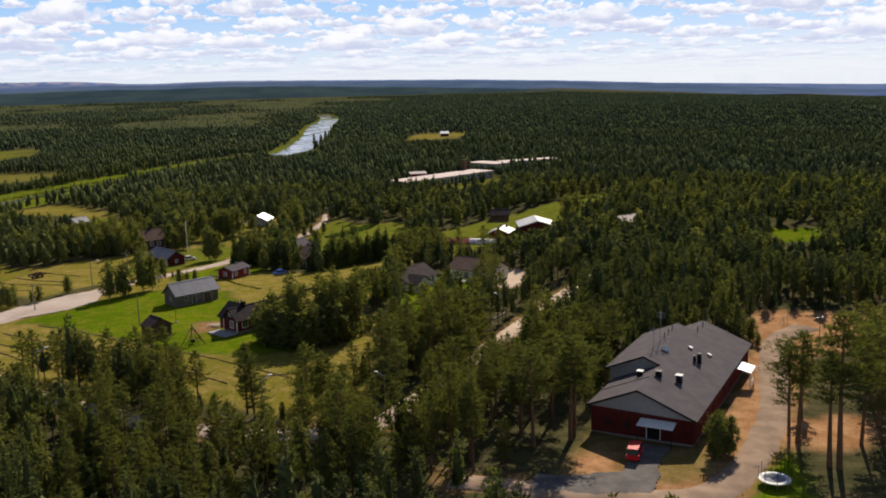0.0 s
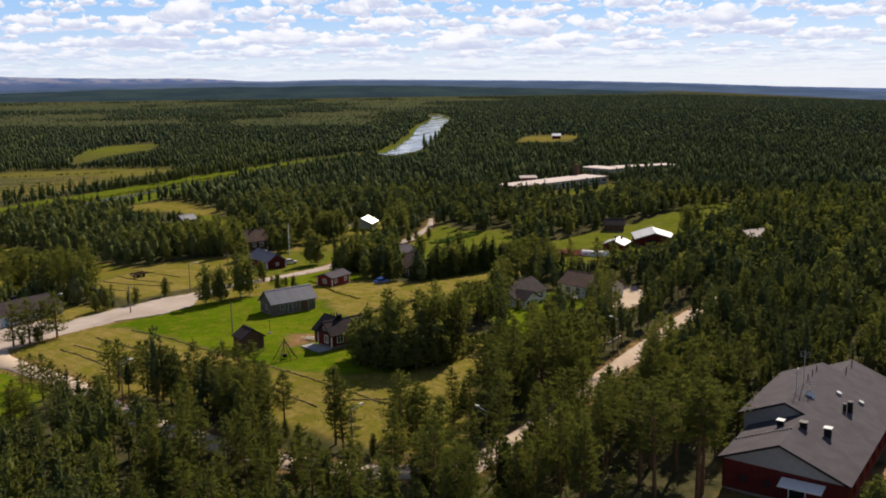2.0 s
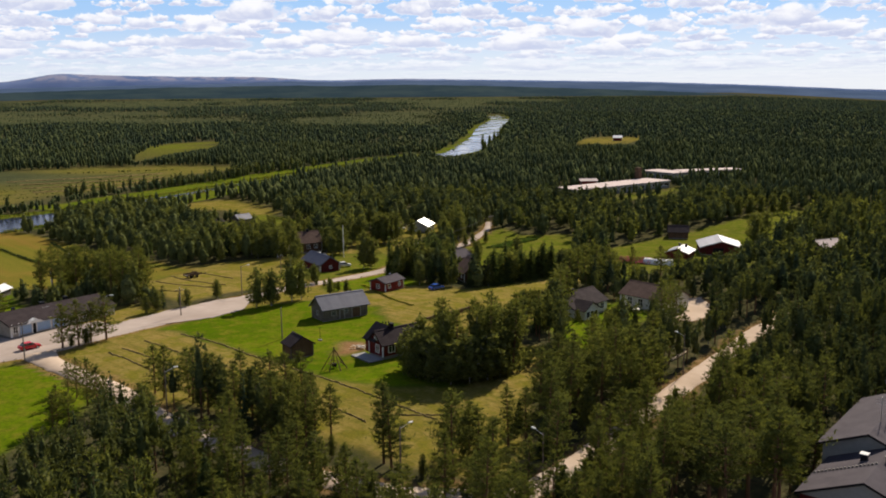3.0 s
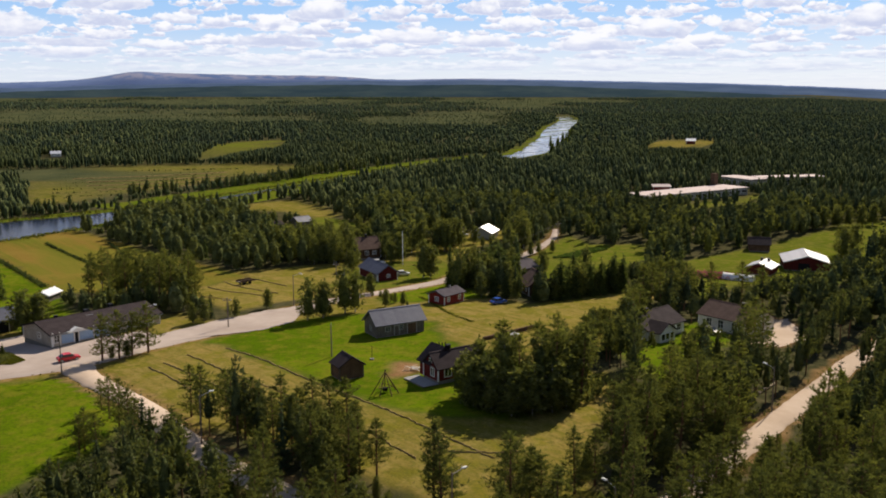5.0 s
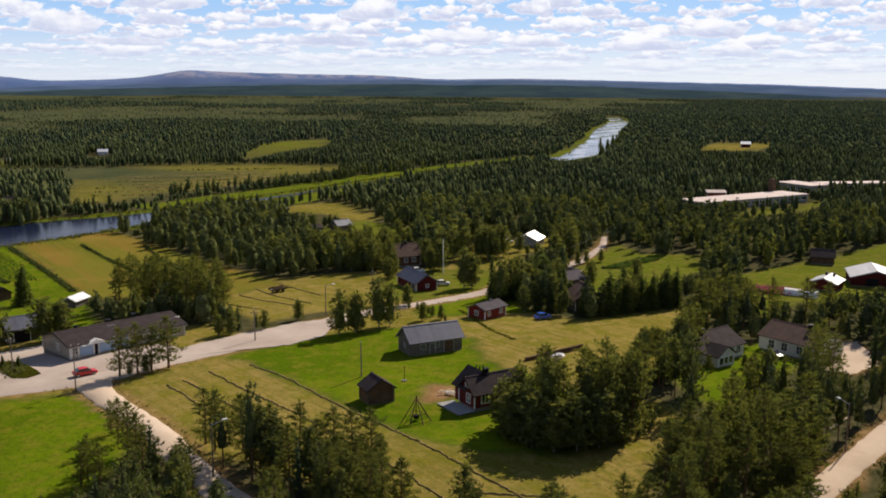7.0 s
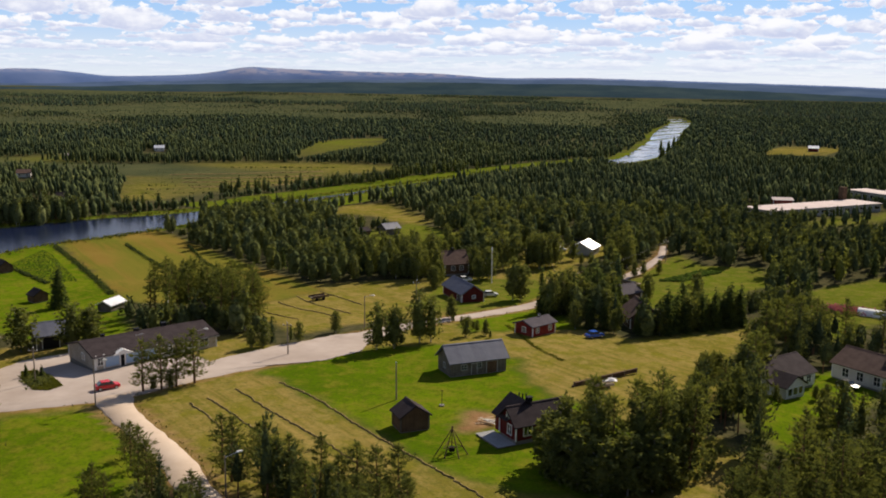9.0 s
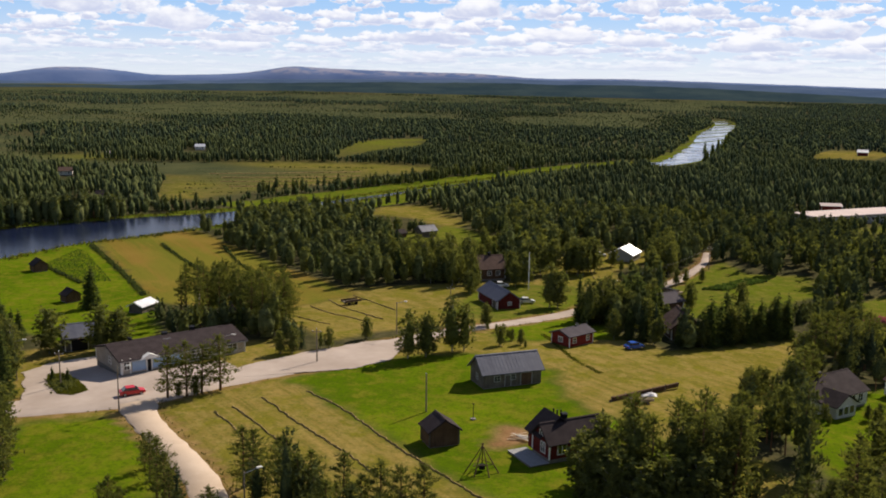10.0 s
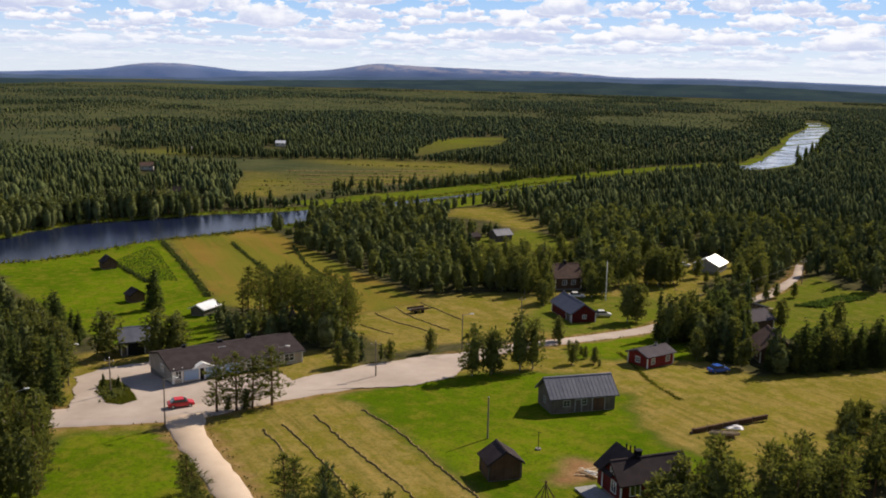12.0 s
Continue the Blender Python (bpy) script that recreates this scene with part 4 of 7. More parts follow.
        for k in range(3):
            part("antenna_arm", rod((x - 0.7, y, top + tall - 0.3 - 0.35 * k), (x + 0.7, y, top + tall - 0.3 - 0.35 * k), 0.025, 5), STEEL, mast)
    dish = bmesh.new()
    bmesh.ops.create_uvsphere(dish, u_segments=16, v_segments=8, radius=0.75)
    bmesh.ops.delete(dish, geom=[f for f in dish.verts if f.co.z > -0.2], context="VERTS")
    bmesh.ops.transform(dish, matrix=pose(6.0, 18.0, at(6.0) + 1.3, 60, 0, 30), verts=dish.verts)
    part("satellite_dish", dish, WHITE, ob)
    for x, y in ((4.2, 24), (4.2, 26.5), (4.2, 29), (7.3, 34), (7.3, 38)):
        part("vent_pipe", rod((x, y, r - 0.3), (x, y, (top if x < 5 else r) + 0.9), 0.07, 8), BLACK, ob)
    guard = bmesh.new()
    for k in range(17):
        x = -0.3 + k * 0.42
        add_box(guard, (x, 5.9, at(x) + 0.16), (x + 0.24, 6.1, at(x) + 0.42))
    part("snow_guard", guard, CONCRETE, ob)
    roof = part("entrance_canopy", prism([(-2.2, 2.75), (0.0, 3.05), (0.0, 3.17), (-2.2, 2.87)], 7.2, 12.2, "x"), WHITE, ob, "pale sheet canopy over the door")
    for x in (7.4, 12.0):
        part("canopy_post", box((x - 0.06, -2.1, -0.3), (x + 0.06, -1.98, 2.8)), BLACK, roof)
    door(ob, 9.0, 1.8, 2.2, BLACK, WHITE, 0.3)
    for x in (2.6, 5.4):
        window(ob, "front", x, 1.9, 1.0, 0.9, (w, n), DARK_RED)
    for y in (4, 8, 12, 16, 20, 24, 28):
        window(ob, "right", y, 1.9, 1.4, 1.2, (w, n), DARK_RED)
    porch = part("porch_roof", prism([(w, 3.3), (w + 2.7, 2.75), (w + 2.7, 2.87), (w, 3.42)], 27.5, 31.5, "y"), BRIGHT_ROOF, ob, "pale sheet porch roof")
    for y in (27.7, 31.3):
        part("porch_post", box((w + 2.5, y - 0.07, -0.6), (w + 2.64, y + 0.07, 2.8)), WHITE, porch)
    rail = bmesh.new()
    for z in (0.5, 0.95):
        add_box(rail, (w + 2.52, 27.7, z), (w + 2.60, 31.3, z + 0.09))
    for k in range(8):
        add_box(rail, (w + 2.54, 27.9 + k * 0.45, 0.1), (w + 2.58, 27.96 + k * 0.45, 0.95))
    part("porch_rail", rail, WHITE, porch)


build_hall()

gable_house("grey_barn", "long weathered grey barn under a blue-grey sheet roof", "barn", (-89.9, 179.8), (-83.9, 188.2), 5.3, 2.55, 4.7, GREY_WOOD, METAL_ROOF, ribs=0.62, base=0.06, trim=PALE_GREY, corner=False,
            windows=(("front", 2.4, 1.45, 0.95, 0.8), ("front", 5.2, 1.55, 0.8, 0.85), ("left", 2.6, 1.4, 0.7, 0.8)), doors=((4.3, 0.95, 1.85, GREY_WOOD), (7.6, 1.9, 2.0, BROWN_WOOD)))
gable_house("small_shed", "small dark timber shed with a steep roof", "shed", (-83.1, 154.2), (-80.6, 157.6), 3.4, 2.3, 3.7, BROWN_WOOD, DARK_ROOF, axis="y", base=0.05, over=0.35, trim=GREY_WOOD)
RED_HOUSE, _ = gable_house("red_house", "red wooden house with white windows and dark roof", "house", (-67.6, 158.9), (-62.8, 166.8), 4.2, 2.8, 4.7, HOUSE_RED, DARK_ROOF, base=0.5,
            windows=(("front", 1.9, 1.7, 1.25, 1.25, (1, 0)), ("front", 5.0, 1.7, 1.25, 1.25, (1, 0)), ("front", 7.8, 1.7, 1.1, 1.25, (1, 0)), ("left", 1.6, 1.7, 0.95, 1.3, (1, 0)), ("left", 2.1, 3.5, 0.6, 0.6, (1, 0))),
            chimneys=((3.6, 2.4, 4.5, 0.9, BLACK, 0.65),))


def house_wing():
    """The wing behind the red house, its roof a little higher, with pipes on the ridge."""
    part("wing_wall", prism([(0.02, 0.5), (5.2, 0.5), (5.2, 3.1), (2.6, 5.3), (0.02, 3.1)], 3.0, 5.4, "y"), HOUSE_RED, RED_HOUSE)
    for a in (-0.45, 5.65):
        part("wing_roof", slope((a, 2.75), (2.6, 5.3), 1.7, 5.8, "y", 0.15), DARK_ROOF, RED_HOUSE)
    for y, tall in ((2.9, 1.0), (3.8, 0.7), (4.7, 0.6)):
        part("vent_pipe", rod((3.4, y, 4.2), (3.4, y, 4.9 + tall), 0.10, 8), BLACK, RED_HOUSE)
    deck = tagged(new("terrace_deck"), "grey plank terrace beside the red house", "terrace")
    deck.matrix_basis = RED_HOUSE.matrix_basis.copy()
    for k in range(16):
        part("plank", box((-2.9 + k * 0.18, -0.2, 0.12), (-2.9 + k * 0.18 + 0.165, 5.8, 0.17)), PALE_GREY, deck)
    part("joist", box((-2.9, 0.0, -0.4), (-0.1, 5.6, 0.11)), POLE_WOOD, deck)


house_wing()
gable_house("red_cottage", "small red cottage with white window frames", "cottage", (-90.4, 212.6), (-88.5, 219.0), 4.6, 2.35, 3.2, RED, GREY_ROOF, base=0.2, windows=(("front", 1.4, 1.4, 0.8, 0.9), ("front", 5.2, 1.4, 0.8, 0.9), ("left", 2.3, 1.4, 0.9, 0.9)), chimneys=((4.6, 2.4, 3.0, 0.7, STEEL, 0.4),))
gable_house("red_barn", "dark red barn with a blue-grey sheet roof", "barn", (-129.4, 244.2), (-120.2, 237.2), 5.6, 2.4, 4.3, DARK_RED, METAL_ROOF, ribs=0.62, base=0.2, doors=((9.8, 2.2, 2.0, GREY_WOOD),), windows=(("right", 3.0, 1.5, 0.7, 0.7),))
gable_house("brown_house", "brown timber house half hidden by trees", "house", (-140.6, 264.0), (-136.4, 269.4), 7.0, 3.2, 6.0, BROWN_WOOD, BROWN_ROOF, windows=(("front", 2.4, 1.9, 1.0, 1.1), ("front", 4.8, 1.9, 1.0, 1.1)), chimneys=((3.6, 3.5, 5.7, 1.0),))
gable_house("white_roofed_house", "small pale house with a bright sheet roof", "house", (-118.5, 314.0), (-119.2, 322.0), 7.0, 2.2, 3.9, GREY_WALL, BRIGHT_ROOF, windows=(("front", 2, 1.6, 1, 1), ("front", 5, 1.6, 1, 1)))
gable_house("field_hut", "grey hay hut with a pale sheet roof", "hut", (-198.2, 321.0), (-195.9, 326.4), 4.8, 2.2, 3.7, GREY_WOOD, METAL_ROOF, base=0.15, trim=GREY_WOOD, group="hay huts")
gable_house("field_hut", "low weathered lean hut beside the field", "hut", (-205.0, 315.6), (-204.0, 319.4), 3.4, 1.6, 2.5, BROWN_WOOD, DARK_ROOF, base=0.1, trim=BROWN_WOOD, group="hay huts")
LONG, LONG_L = gable_house("long_building", "long low pale building with a dark felt roof", "shop", (-144.7, 152.9), (-138.0, 175.0), 11.4, 2.65, 4.15, TAN_WALL, DARK_ROOF, base=0.3,
            windows=(("front", 16.5, 1.75, 1.5, 1.2), ("front", 18.2, 1.75, 1.3, 1.2), ("front", 20.6, 1.75, 1.7, 1.3), ("front", 13.5, 1.75, 1.5, 1.2), ("left", 5.0, 1.7, 1.2, 1.1)),
            chimneys=((4.2, 6.4, 3.9, 0.6, BLACK, 0.6), (10.6, 6.6, 3.9, 0.6, BLACK, 0.8), (15.8, 6.4, 3.9, 0.9, BLACK, 0.8)))


def shop_front():
    """The pale blue panels, white pilasters and small pediment of the long building."""
    for lo, hi in ((1.9, 4.3), (5.5, 8.3), (8.8, 11.2)):
        part("panel", box((lo, -0.06, 0.55), (hi, 0.0, 2.45)), BLUE_PANEL, LONG, "pale blue wall panel")
    for x in (0.2, 1.6, 4.45, 5.35, 8.45, 11.35):
        part("pilaster", box((x - 0.1, -0.12, 0.3), (x + 0.1, 0.0, 2.9)), WHITE, LONG)
    door(LONG, 4.9, 0.75, 2.05, BLACK, WHITE, 0.32)
    window(LONG, "front", 0.95, 1.7, 0.9, 1.3, (24, 10), WHITE)
    part("pediment", prism([(3.0, 2.5), (6.8, 2.5), (4.9, 3.35)], -0.75, 0.4, "y"), WHITE, LONG)
    part("fascia", box((-0.4, -0.50, 2.40), (LONG_L + 0.4, -0.455, 2.58)), PALE_GREY, LONG)
    part("skylight", box((9.4, 4.3, 3.72), (10.9, 4.8, 4.02)), STEEL, LONG)


shop_front()
gable_house("white_roofed_shed", "dark timber shed with a bright white sheet roof", "shed", (-186.3, 191.2), (-187.7, 196.4), 3.5, 1.6, 2.4, GREY_WOOD, BRIGHT_ROOF, base=0.1, trim=GREY_WOOD, corner=False)
gable_house("timber_hut", "small dark log hut in the field", "hut", (-211.0, 189.2), (-210.4, 192.6), 3.0, 1.8, 3.0, BROWN_WOOD, DARK_ROOF, axis="y", base=0.1, trim=BROWN_WOOD, group="log huts", over=0.35)
gable_house("timber_hut", "old dark log hut near the river", "hut", (-249.8, 206.6), (-248.8, 210.0), 3.6, 1.9, 3.3, BROWN_WOOD, DARK_ROOF, axis="y", base=0.1, trim=BROWN_WOOD, group="log huts", over=0.35)
# The black leaf stands in for the shade inside the open front.
gable_house("dark_garage", "dark open-fronted shed with bluish sheet roof", "shed", (-170.6, 160.4), (-168.0, 165.4), 6.0, 2.8, 4.6, GREY_WOOD, METAL_ROOF, base=0.15, trim=WHITE, doors=((2.6, 3.0, 2.3, BLACK),))
VILLA, _ = gable_house("villa", "pale villa with a dark pitched roof among trees", "house", (-43.4, 203.4), (-38.5, 214.3), 8.0, 2.7, 4.9, WHITE_WALL, DARK_ROOF, windows=(("front", 2.2, 1.7, 1.3, 1.2), ("front", 5.0, 1.7, 1.3, 1.2), ("front", 8.2, 1.6, 1.6, 1.2), ("front", 10.4, 1.6, 1.2, 1.2)), chimneys=((4.5, 4.0, 4.7, 0.8, BLACK, 0.9),), group="villas")


def villa_porch():
    """The low gabled front room of the pale villa, with a band of windows."""
    part("front_room_wall", prism([(0.4, 0.3), (5.4, 0.3), (5.4, 2.5), (2.9, 4.0), (0.4, 2.5)], -2.6, 0.0, "y"), WHITE_WALL, VILLA)
    for a in (0.0, 5.8):
        part("front_room_roof", slope((a, 2.32), (2.9, 4.02), -3.0, 1.5, "y", 0.14), DARK_ROOF, VILLA)
    for x in (1.5, 2.9, 4.3):
        top = window(VILLA, "front", x, 1.5, 1.1, 1.2, (10, 8), WHITE, (0, 0))
        top.matrix_basis = pose(x, -2.6, 1.5)


villa_porch()
gable_house("villa", "white panelled villa with a brown roof", "house", (-36.8, 223.0), (-26.0, 217.5), 8.5, 3.0, 5.2, WHITE_WALL, BROWN_ROOF, windows=(("front", 2.6, 1.7, 1.2, 1.5), ("front", 5.4, 1.7, 1.2, 1.5), ("front", 8.6, 1.7, 1.2, 1.5)), chimneys=((8.0, 4.2, 5.0, 0.8, BLACK, 0.8),), group="villas")
gable_house("timber_house", "low brown outbuilding with grey roof behind spruces", "outbuilding", (-89.5, 256.5), (-86.0, 264.5), 6.0, 2.4, 3.9, BROWN_WOOD, GREY_ROOF, group="timber houses", windows=(("front", 3, 1.4, 0.9, 0.9),))
gable_house("timber_house", "brown timber house with a brown roof behind spruces", "house", (-82.5, 240.5), (-78.0, 234.0), 6.5, 2.8, 5.4, BROWN_WOOD, BROWN_ROOF, group="timber houses", windows=(("front", 2, 1.6, 1.0, 1.0), ("front", 5.5, 1.6, 1.0, 1.0)), chimneys=((4, 3.2, 5.1, 0.8),))
gable_house("cattle_barn", "large dark barn with a bright white sheet roof", "barn", (-25.5, 298.5), (-13.8, 300.5), 12.5, 2.3, 4.1, DARK_RED, PALE_SHEET, axis="y", base=0.2, doors=((5.0, 3.0, 2.0, BLACK),), trim=DARK_RED)
gable_house("farm_shed", "low red farm shed with a bright sheet roof", "shed", (-34.5, 289.0), (-28.3, 288.0), 7.5, 2.0, 3.2, DARK_RED, PALE_SHEET, axis="y", base=0.2, trim=DARK_RED, chimneys=((2.6, 5.0, 3.2, 0.6), (4.2, 6.0, 3.0, 0.6)))
gable_house("farm_shed", "dark little shed at the field's edge", "shed", (-38.0, 326.0), (-32.0, 327.0), 5.0, 2.3, 4.0, BROWN_WOOD, DARK_ROOF, base=0.2, trim=BROWN_WOOD)
gable_house("timber_hut", "pale-roofed hut deep in the pine forest", "hut", (8.6, 309.5), (14.6, 315.5), 6.0, 2.2, 3.8, BROWN_WOOD, PINK_ROOF, base=0.2, trim=BROWN_WOOD, group="log huts")
gable_house("red_hut", "red hut with a pale roof beside the school", "hut", (-96.3, 466.0), (-89.1, 469.5), 5.5, 3.8, 4.6, RED, PINK_ROOF, base=0.2)
gable_house("field_barn", "small pale-roofed barn in a distant clearing", "barn", (-150.0, 866.0), (-142.5, 867.5), 6.0, 3.0, 4.8, DARK_RED, BRIGHT_ROOF, base=0.2)


def flat_block(name, label, p0, p1, depth, tall, wall, roof, count):
    """A low flat-roofed block with a row of windows."""
    ob, length = place(name, p0, p1, label, "school", "school blocks")
    steps = max(1, int(length / 10))
    for k in range(steps):
        c = ob.matrix_basis @ Vector((length * (k + 0.5) / steps, depth / 2, 0))
        FOOTPRINTS.append((c.x, c.y, depth / 2 + 4.5))
    part("wall", box((0, 0, -1.5), (length, depth, tall)), wall, ob)
    part("roof", box((-0.6, -0.6, tall + 0.004), (length + 0.6, depth + 0.6, tall + 0.35), 0.05), roof, ob)
    for k in range(count):
        window(ob, "front", length * (k + 0.5) / count, tall * 0.55, length / count * 0.7, tall * 0.4, (length, depth), WHITE, (1, 0))
    return ob, length


SCHOOL, SL = flat_block("school_building", "long low school with a pale flat roof", (-90.0, 430.5), (-56.3, 485.5), 14.0, 3.2, GREY_WALL, PINK_ROOF, 14)
part("chimney", box((SL - 6, 14.5, -1), (SL - 3.6, 17, 9), 0.05), BROWN_WOOD, SCHOOL, "tall dark brick chimney")
flat_block("school_building", "white school annex with a pale flat roof", (-75.6, 529.9), (-58.2, 517.3), 12.0, 3.8, GREY_WALL, PINK_ROOF, 5)
flat_block("school_building", "pale low block behind pine trees", (-54.3, 530.8), (-25.4, 552.1), 9.0, 3.8, GREY_WALL, PINK_ROOF, 8)
for p, label, roof, wall, deep in (((-562, 549), "white-roofed cottage in the far forest", BRIGHT_ROOF, WHITE_WALL, 7.0), ((-470, 368), "pale cottage with a dark roof across the river", BROWN_ROOF, WHITE_WALL, 7.0), ((-549, 458), "distant cottage with a pale roof", PINK_ROOF, TAN_WALL, 4.0), ((-366, 314), "small dark hut in a clearing by the river", DARK_ROOF, BROWN_WOOD, 4.0)):
    gable_house("far_cottage", label, "cottage", p, (p[0] + deep * 0.7, p[1] + deep * 0.7), deep, 2.6, 4.2, wall, roof, base=0.3, group="far cottages", windows=(("front", 1.4, 1.6, 0.9, 0.9), ("front", deep * 0.75, 1.6, 0.9, 0.9)))
FOOTPRINTS += [(-159.8, 192.8, 3.5), (-165.2, 191.5, 2.5), (-26.5, 176.0, 3.0), (6.0, 115.0, 3.5), (23.0, 98.0, 7.5), (28.0, 98.0, 4.0), (-133.0, 261.0, 3.5)]


# ---- trees ----
rng = np.random.default_rng(7)


def stick(a, b, ra, rb, sides=5):
    """A tapered stick from a to b: triangles."""
    a, b = np.array(a, float), np.array(b, float)
    d = (b - a) / (np.linalg.norm(b - a) + 1e-9)
    u = np.cross(d, (0.31, 0.87, 0.2))
    u /= np.linalg.norm(u)
    v = np.cross(d, u)
    ang = np.arange(sides) * 2 * np.pi / sides
    ring = np.cos(ang)[:, None] * u + np.sin(ang)[:, None] * v
    verts = np.concatenate([a + ring * ra, b + ring * rb])
    k = np.arange(sides)
    n = (k + 1) % sides
    return verts, np.concatenate([np.stack([k, n, n + sides], -1), np.stack([k, n + sides, k + sides], -1)])


def merge(parts):
    verts, faces, base = [], [], 0
    for v, f in parts:
        verts.append(v)
        faces.append(f + base)
        base += len(v)
    return np.concatenate(verts), np.concatenate(faces)


def tufts(at, outward, length, width, blades):
    """Little stars of needles or sprays of leaves round each place; outward leans them."""
    n = len(at)
    d = rng.normal(size=(n, blades, 3)) * 0.75 + outward[:, None, :]
    d /= np.linalg.norm(d, axis=-1)[..., None]
    side = np.cross(d, rng.normal(size=(n, blades, 3)))
    side /= np.linalg.norm(side, axis=-1)[..., None] + 1e-9
    size = length * rng.uniform(0.6, 1.25, (n, blades, 1))
    foot = at[:, None, :] - d * size * 0.3
    w = width * rng.uniform(0.6, 1.3, (n, blades, 1))
    verts = np.stack([foot + side * w, foot - side * w, at[:, None, :] + d * size * 0.7], 2)
    return verts.reshape(-1, 3), np.arange(n * blades * 3).reshape(-1, 3)


def pine(tall, low, wide, count, length, width, blades, limbs=True, rise=0.55):
    """Scots pine: bare lower stem, whorls of upswept limbs that carry flat pads of needles, an uneven pointed crown."""
    bend = rng.normal(0, 0.012 * tall, 2)
    axis = lambda h: np.array([bend[0] * math.sin(h / tall * 2.5), bend[1] * math.sin(h / tall * 2.1), h])
    wood = []
    rings = np.linspace(-0.4, tall * 0.97, 7)
    for a, b in zip(rings[:-1], rings[1:]):
        wood.append(stick(axis(a), axis(b), 0.17 * (tall / 13) * (1.05 - a / tall) + 0.02, 0.17 * (tall / 13) * (1.05 - b / tall) + 0.02, 6))
    foot, tips, reach_of = [], [], []
    whorls = max(5, int(tall * (1 - low) / 0.62))
    lobe = rng.uniform(0, 6.28)
    for k in range(whorls):
        f = (k + 0.4) / whorls
        h = tall * (low + (1 - low) * f)
        reach = wide * (0.45 + 0.55 * math.sin(min(1, f * 2.6 + 0.12) * math.pi / 2)) * (1 - f) ** 0.55 * rng.uniform(0.7, 1.2) + 0.12
        arms = int(rng.integers(4, 6))
        turn = rng.uniform(0, 6.28)
        for j in range(arms):
            ang = turn + j * math.tau / arms + rng.uniform(-0.35, 0.35)
            far = reach * rng.uniform(0.6, 1.2) * (1 + 0.22 * math.cos(ang - lobe))
            tip = axis(h) + np.array([math.cos(ang) * far, math.sin(ang) * far, far * rng.uniform(0.10, 0.42) * (0.4 + f)])
            if limbs:
                wood.append(stick(axis(h), tip, 0.045 * (1.1 - f), 0.008, 3))
            foot.append(axis(h))
            tips.append(tip)
            reach_of.append(far)
    for h in np.linspace(tall * 0.22, tall * low, 5 if limbs else 0):
        ang = rng.uniform(0, 6.28)
        wood.append(stick(axis(h), axis(h) + np.array([math.cos(ang), math.sin(ang), rng.uniform(-0.3, 0.2)]) * rng.uniform(0.4, 1.1), 0.025, 0.006, 3))
    for top in (0.86, 0.9, 0.94):
        foot.append(axis(tall * (top - 0.06)))
        tips.append(axis(tall * (top + 0.07)))
        reach_of.append(0.5)
    a, b, far = np.array(foot), np.array(tips), np.array(reach_of)
    share = far ** 1.25 + 0.15
    pick = rng.choice(len(a), count, p=share / share.sum())
    t = 1.06 - 0.8 * rng.beta(1.1, 2.0, (count, 1))
    spread = 0.07 + 0.17 * far[pick][:, None] * t
    at = a[pick] + (b[pick] - a[pick]) * t + rng.normal(0, 1, (count, 3)) * spread * (1, 1, 0.33)
    at[:, 2] += 0.16 * far[pick] * t[:, 0] ** 2
    out = b[pick] - a[pick]
    out = out / np.linalg.norm(out, axis=1)[:, None] * 0.8 + (0, 0, rise)
    return merge(wood), tufts(at, out, length, width, blades)


def shell(tall, low, wide, sides, rings, blunt, ragged=0.28):
    """A ragged closed crown: tiers round the stem that narrow to an uneven point, or an oval one where blunt is 0."""
    verts, faces = [], []
    for k in range(rings):
        f = k / rings
        for j in range(sides):
            ang = (j + 0.5 * (k % 2)) * math.tau / sides + rng.uniform(-0.2, 0.2)
            full = math.sin(math.pi * (0.2 + 0.72 * f)) ** 0.7 if blunt == 0 else (1 - f) ** blunt * (0.72 if k == 0 else 1.0)
            r = wide * full * (1 + rng.uniform(-ragged, ragged))
            verts.append((r * math.cos(ang), r * math.sin(ang), tall * (low + (1 - low) * (f + rng.uniform(-0.35, 0.35) / rings * (k > 0)))))
    verts.append((rng.uniform(-0.1, 0.1), rng.uniform(-0.1, 0.1), tall))
    for k in range(rings - 1):
        for j in range(sides):
            a, b = k * sides + j, k * sides + (j + 1) % sides
            faces += [(a, b, b + sides), (a, b + sides, a + sides)]
    last = (rings - 1) * sides
    faces += [(last + j, last + (j + 1) % sides, len(verts) - 1) for j in range(sides)]
    return np.array(verts), np.array(faces)


def spruce(tall, wide, count, length, width, blades, rise=-0.25):
    """Spruce: a narrow spire, boughs that droop in tiers down to the ground."""
    wood = [stick((0, 0, -0.4), (0, 0, tall * 0.95), 0.15 * tall / 12, 0.02, 5)]
    f = 1 - np.sqrt(rng.uniform(0, 1, count))
    f = 0.05 + 0.95 * (np.round(f * 15) / 15 * 0.6 + f * 0.4)
    ang, out = rng.uniform(0, 2 * np.pi, count), np.sqrt(rng.uniform(0.15, 1, count))
    lobes = 1 + 0.18 * np.sin(ang * 5 + f * 30)
    r = wide * (1 - f) ** 0.85 * out * lobes + 0.08
    at = np.stack([np.cos(ang) * r, np.sin(ang) * r, f * tall - r * 0.35], -1)
    lean = np.stack([np.cos(ang), np.sin(ang), np.full(count, rise)], -1) * 0.9
    return merge(wood), tufts(at, lean, length, width, blades)


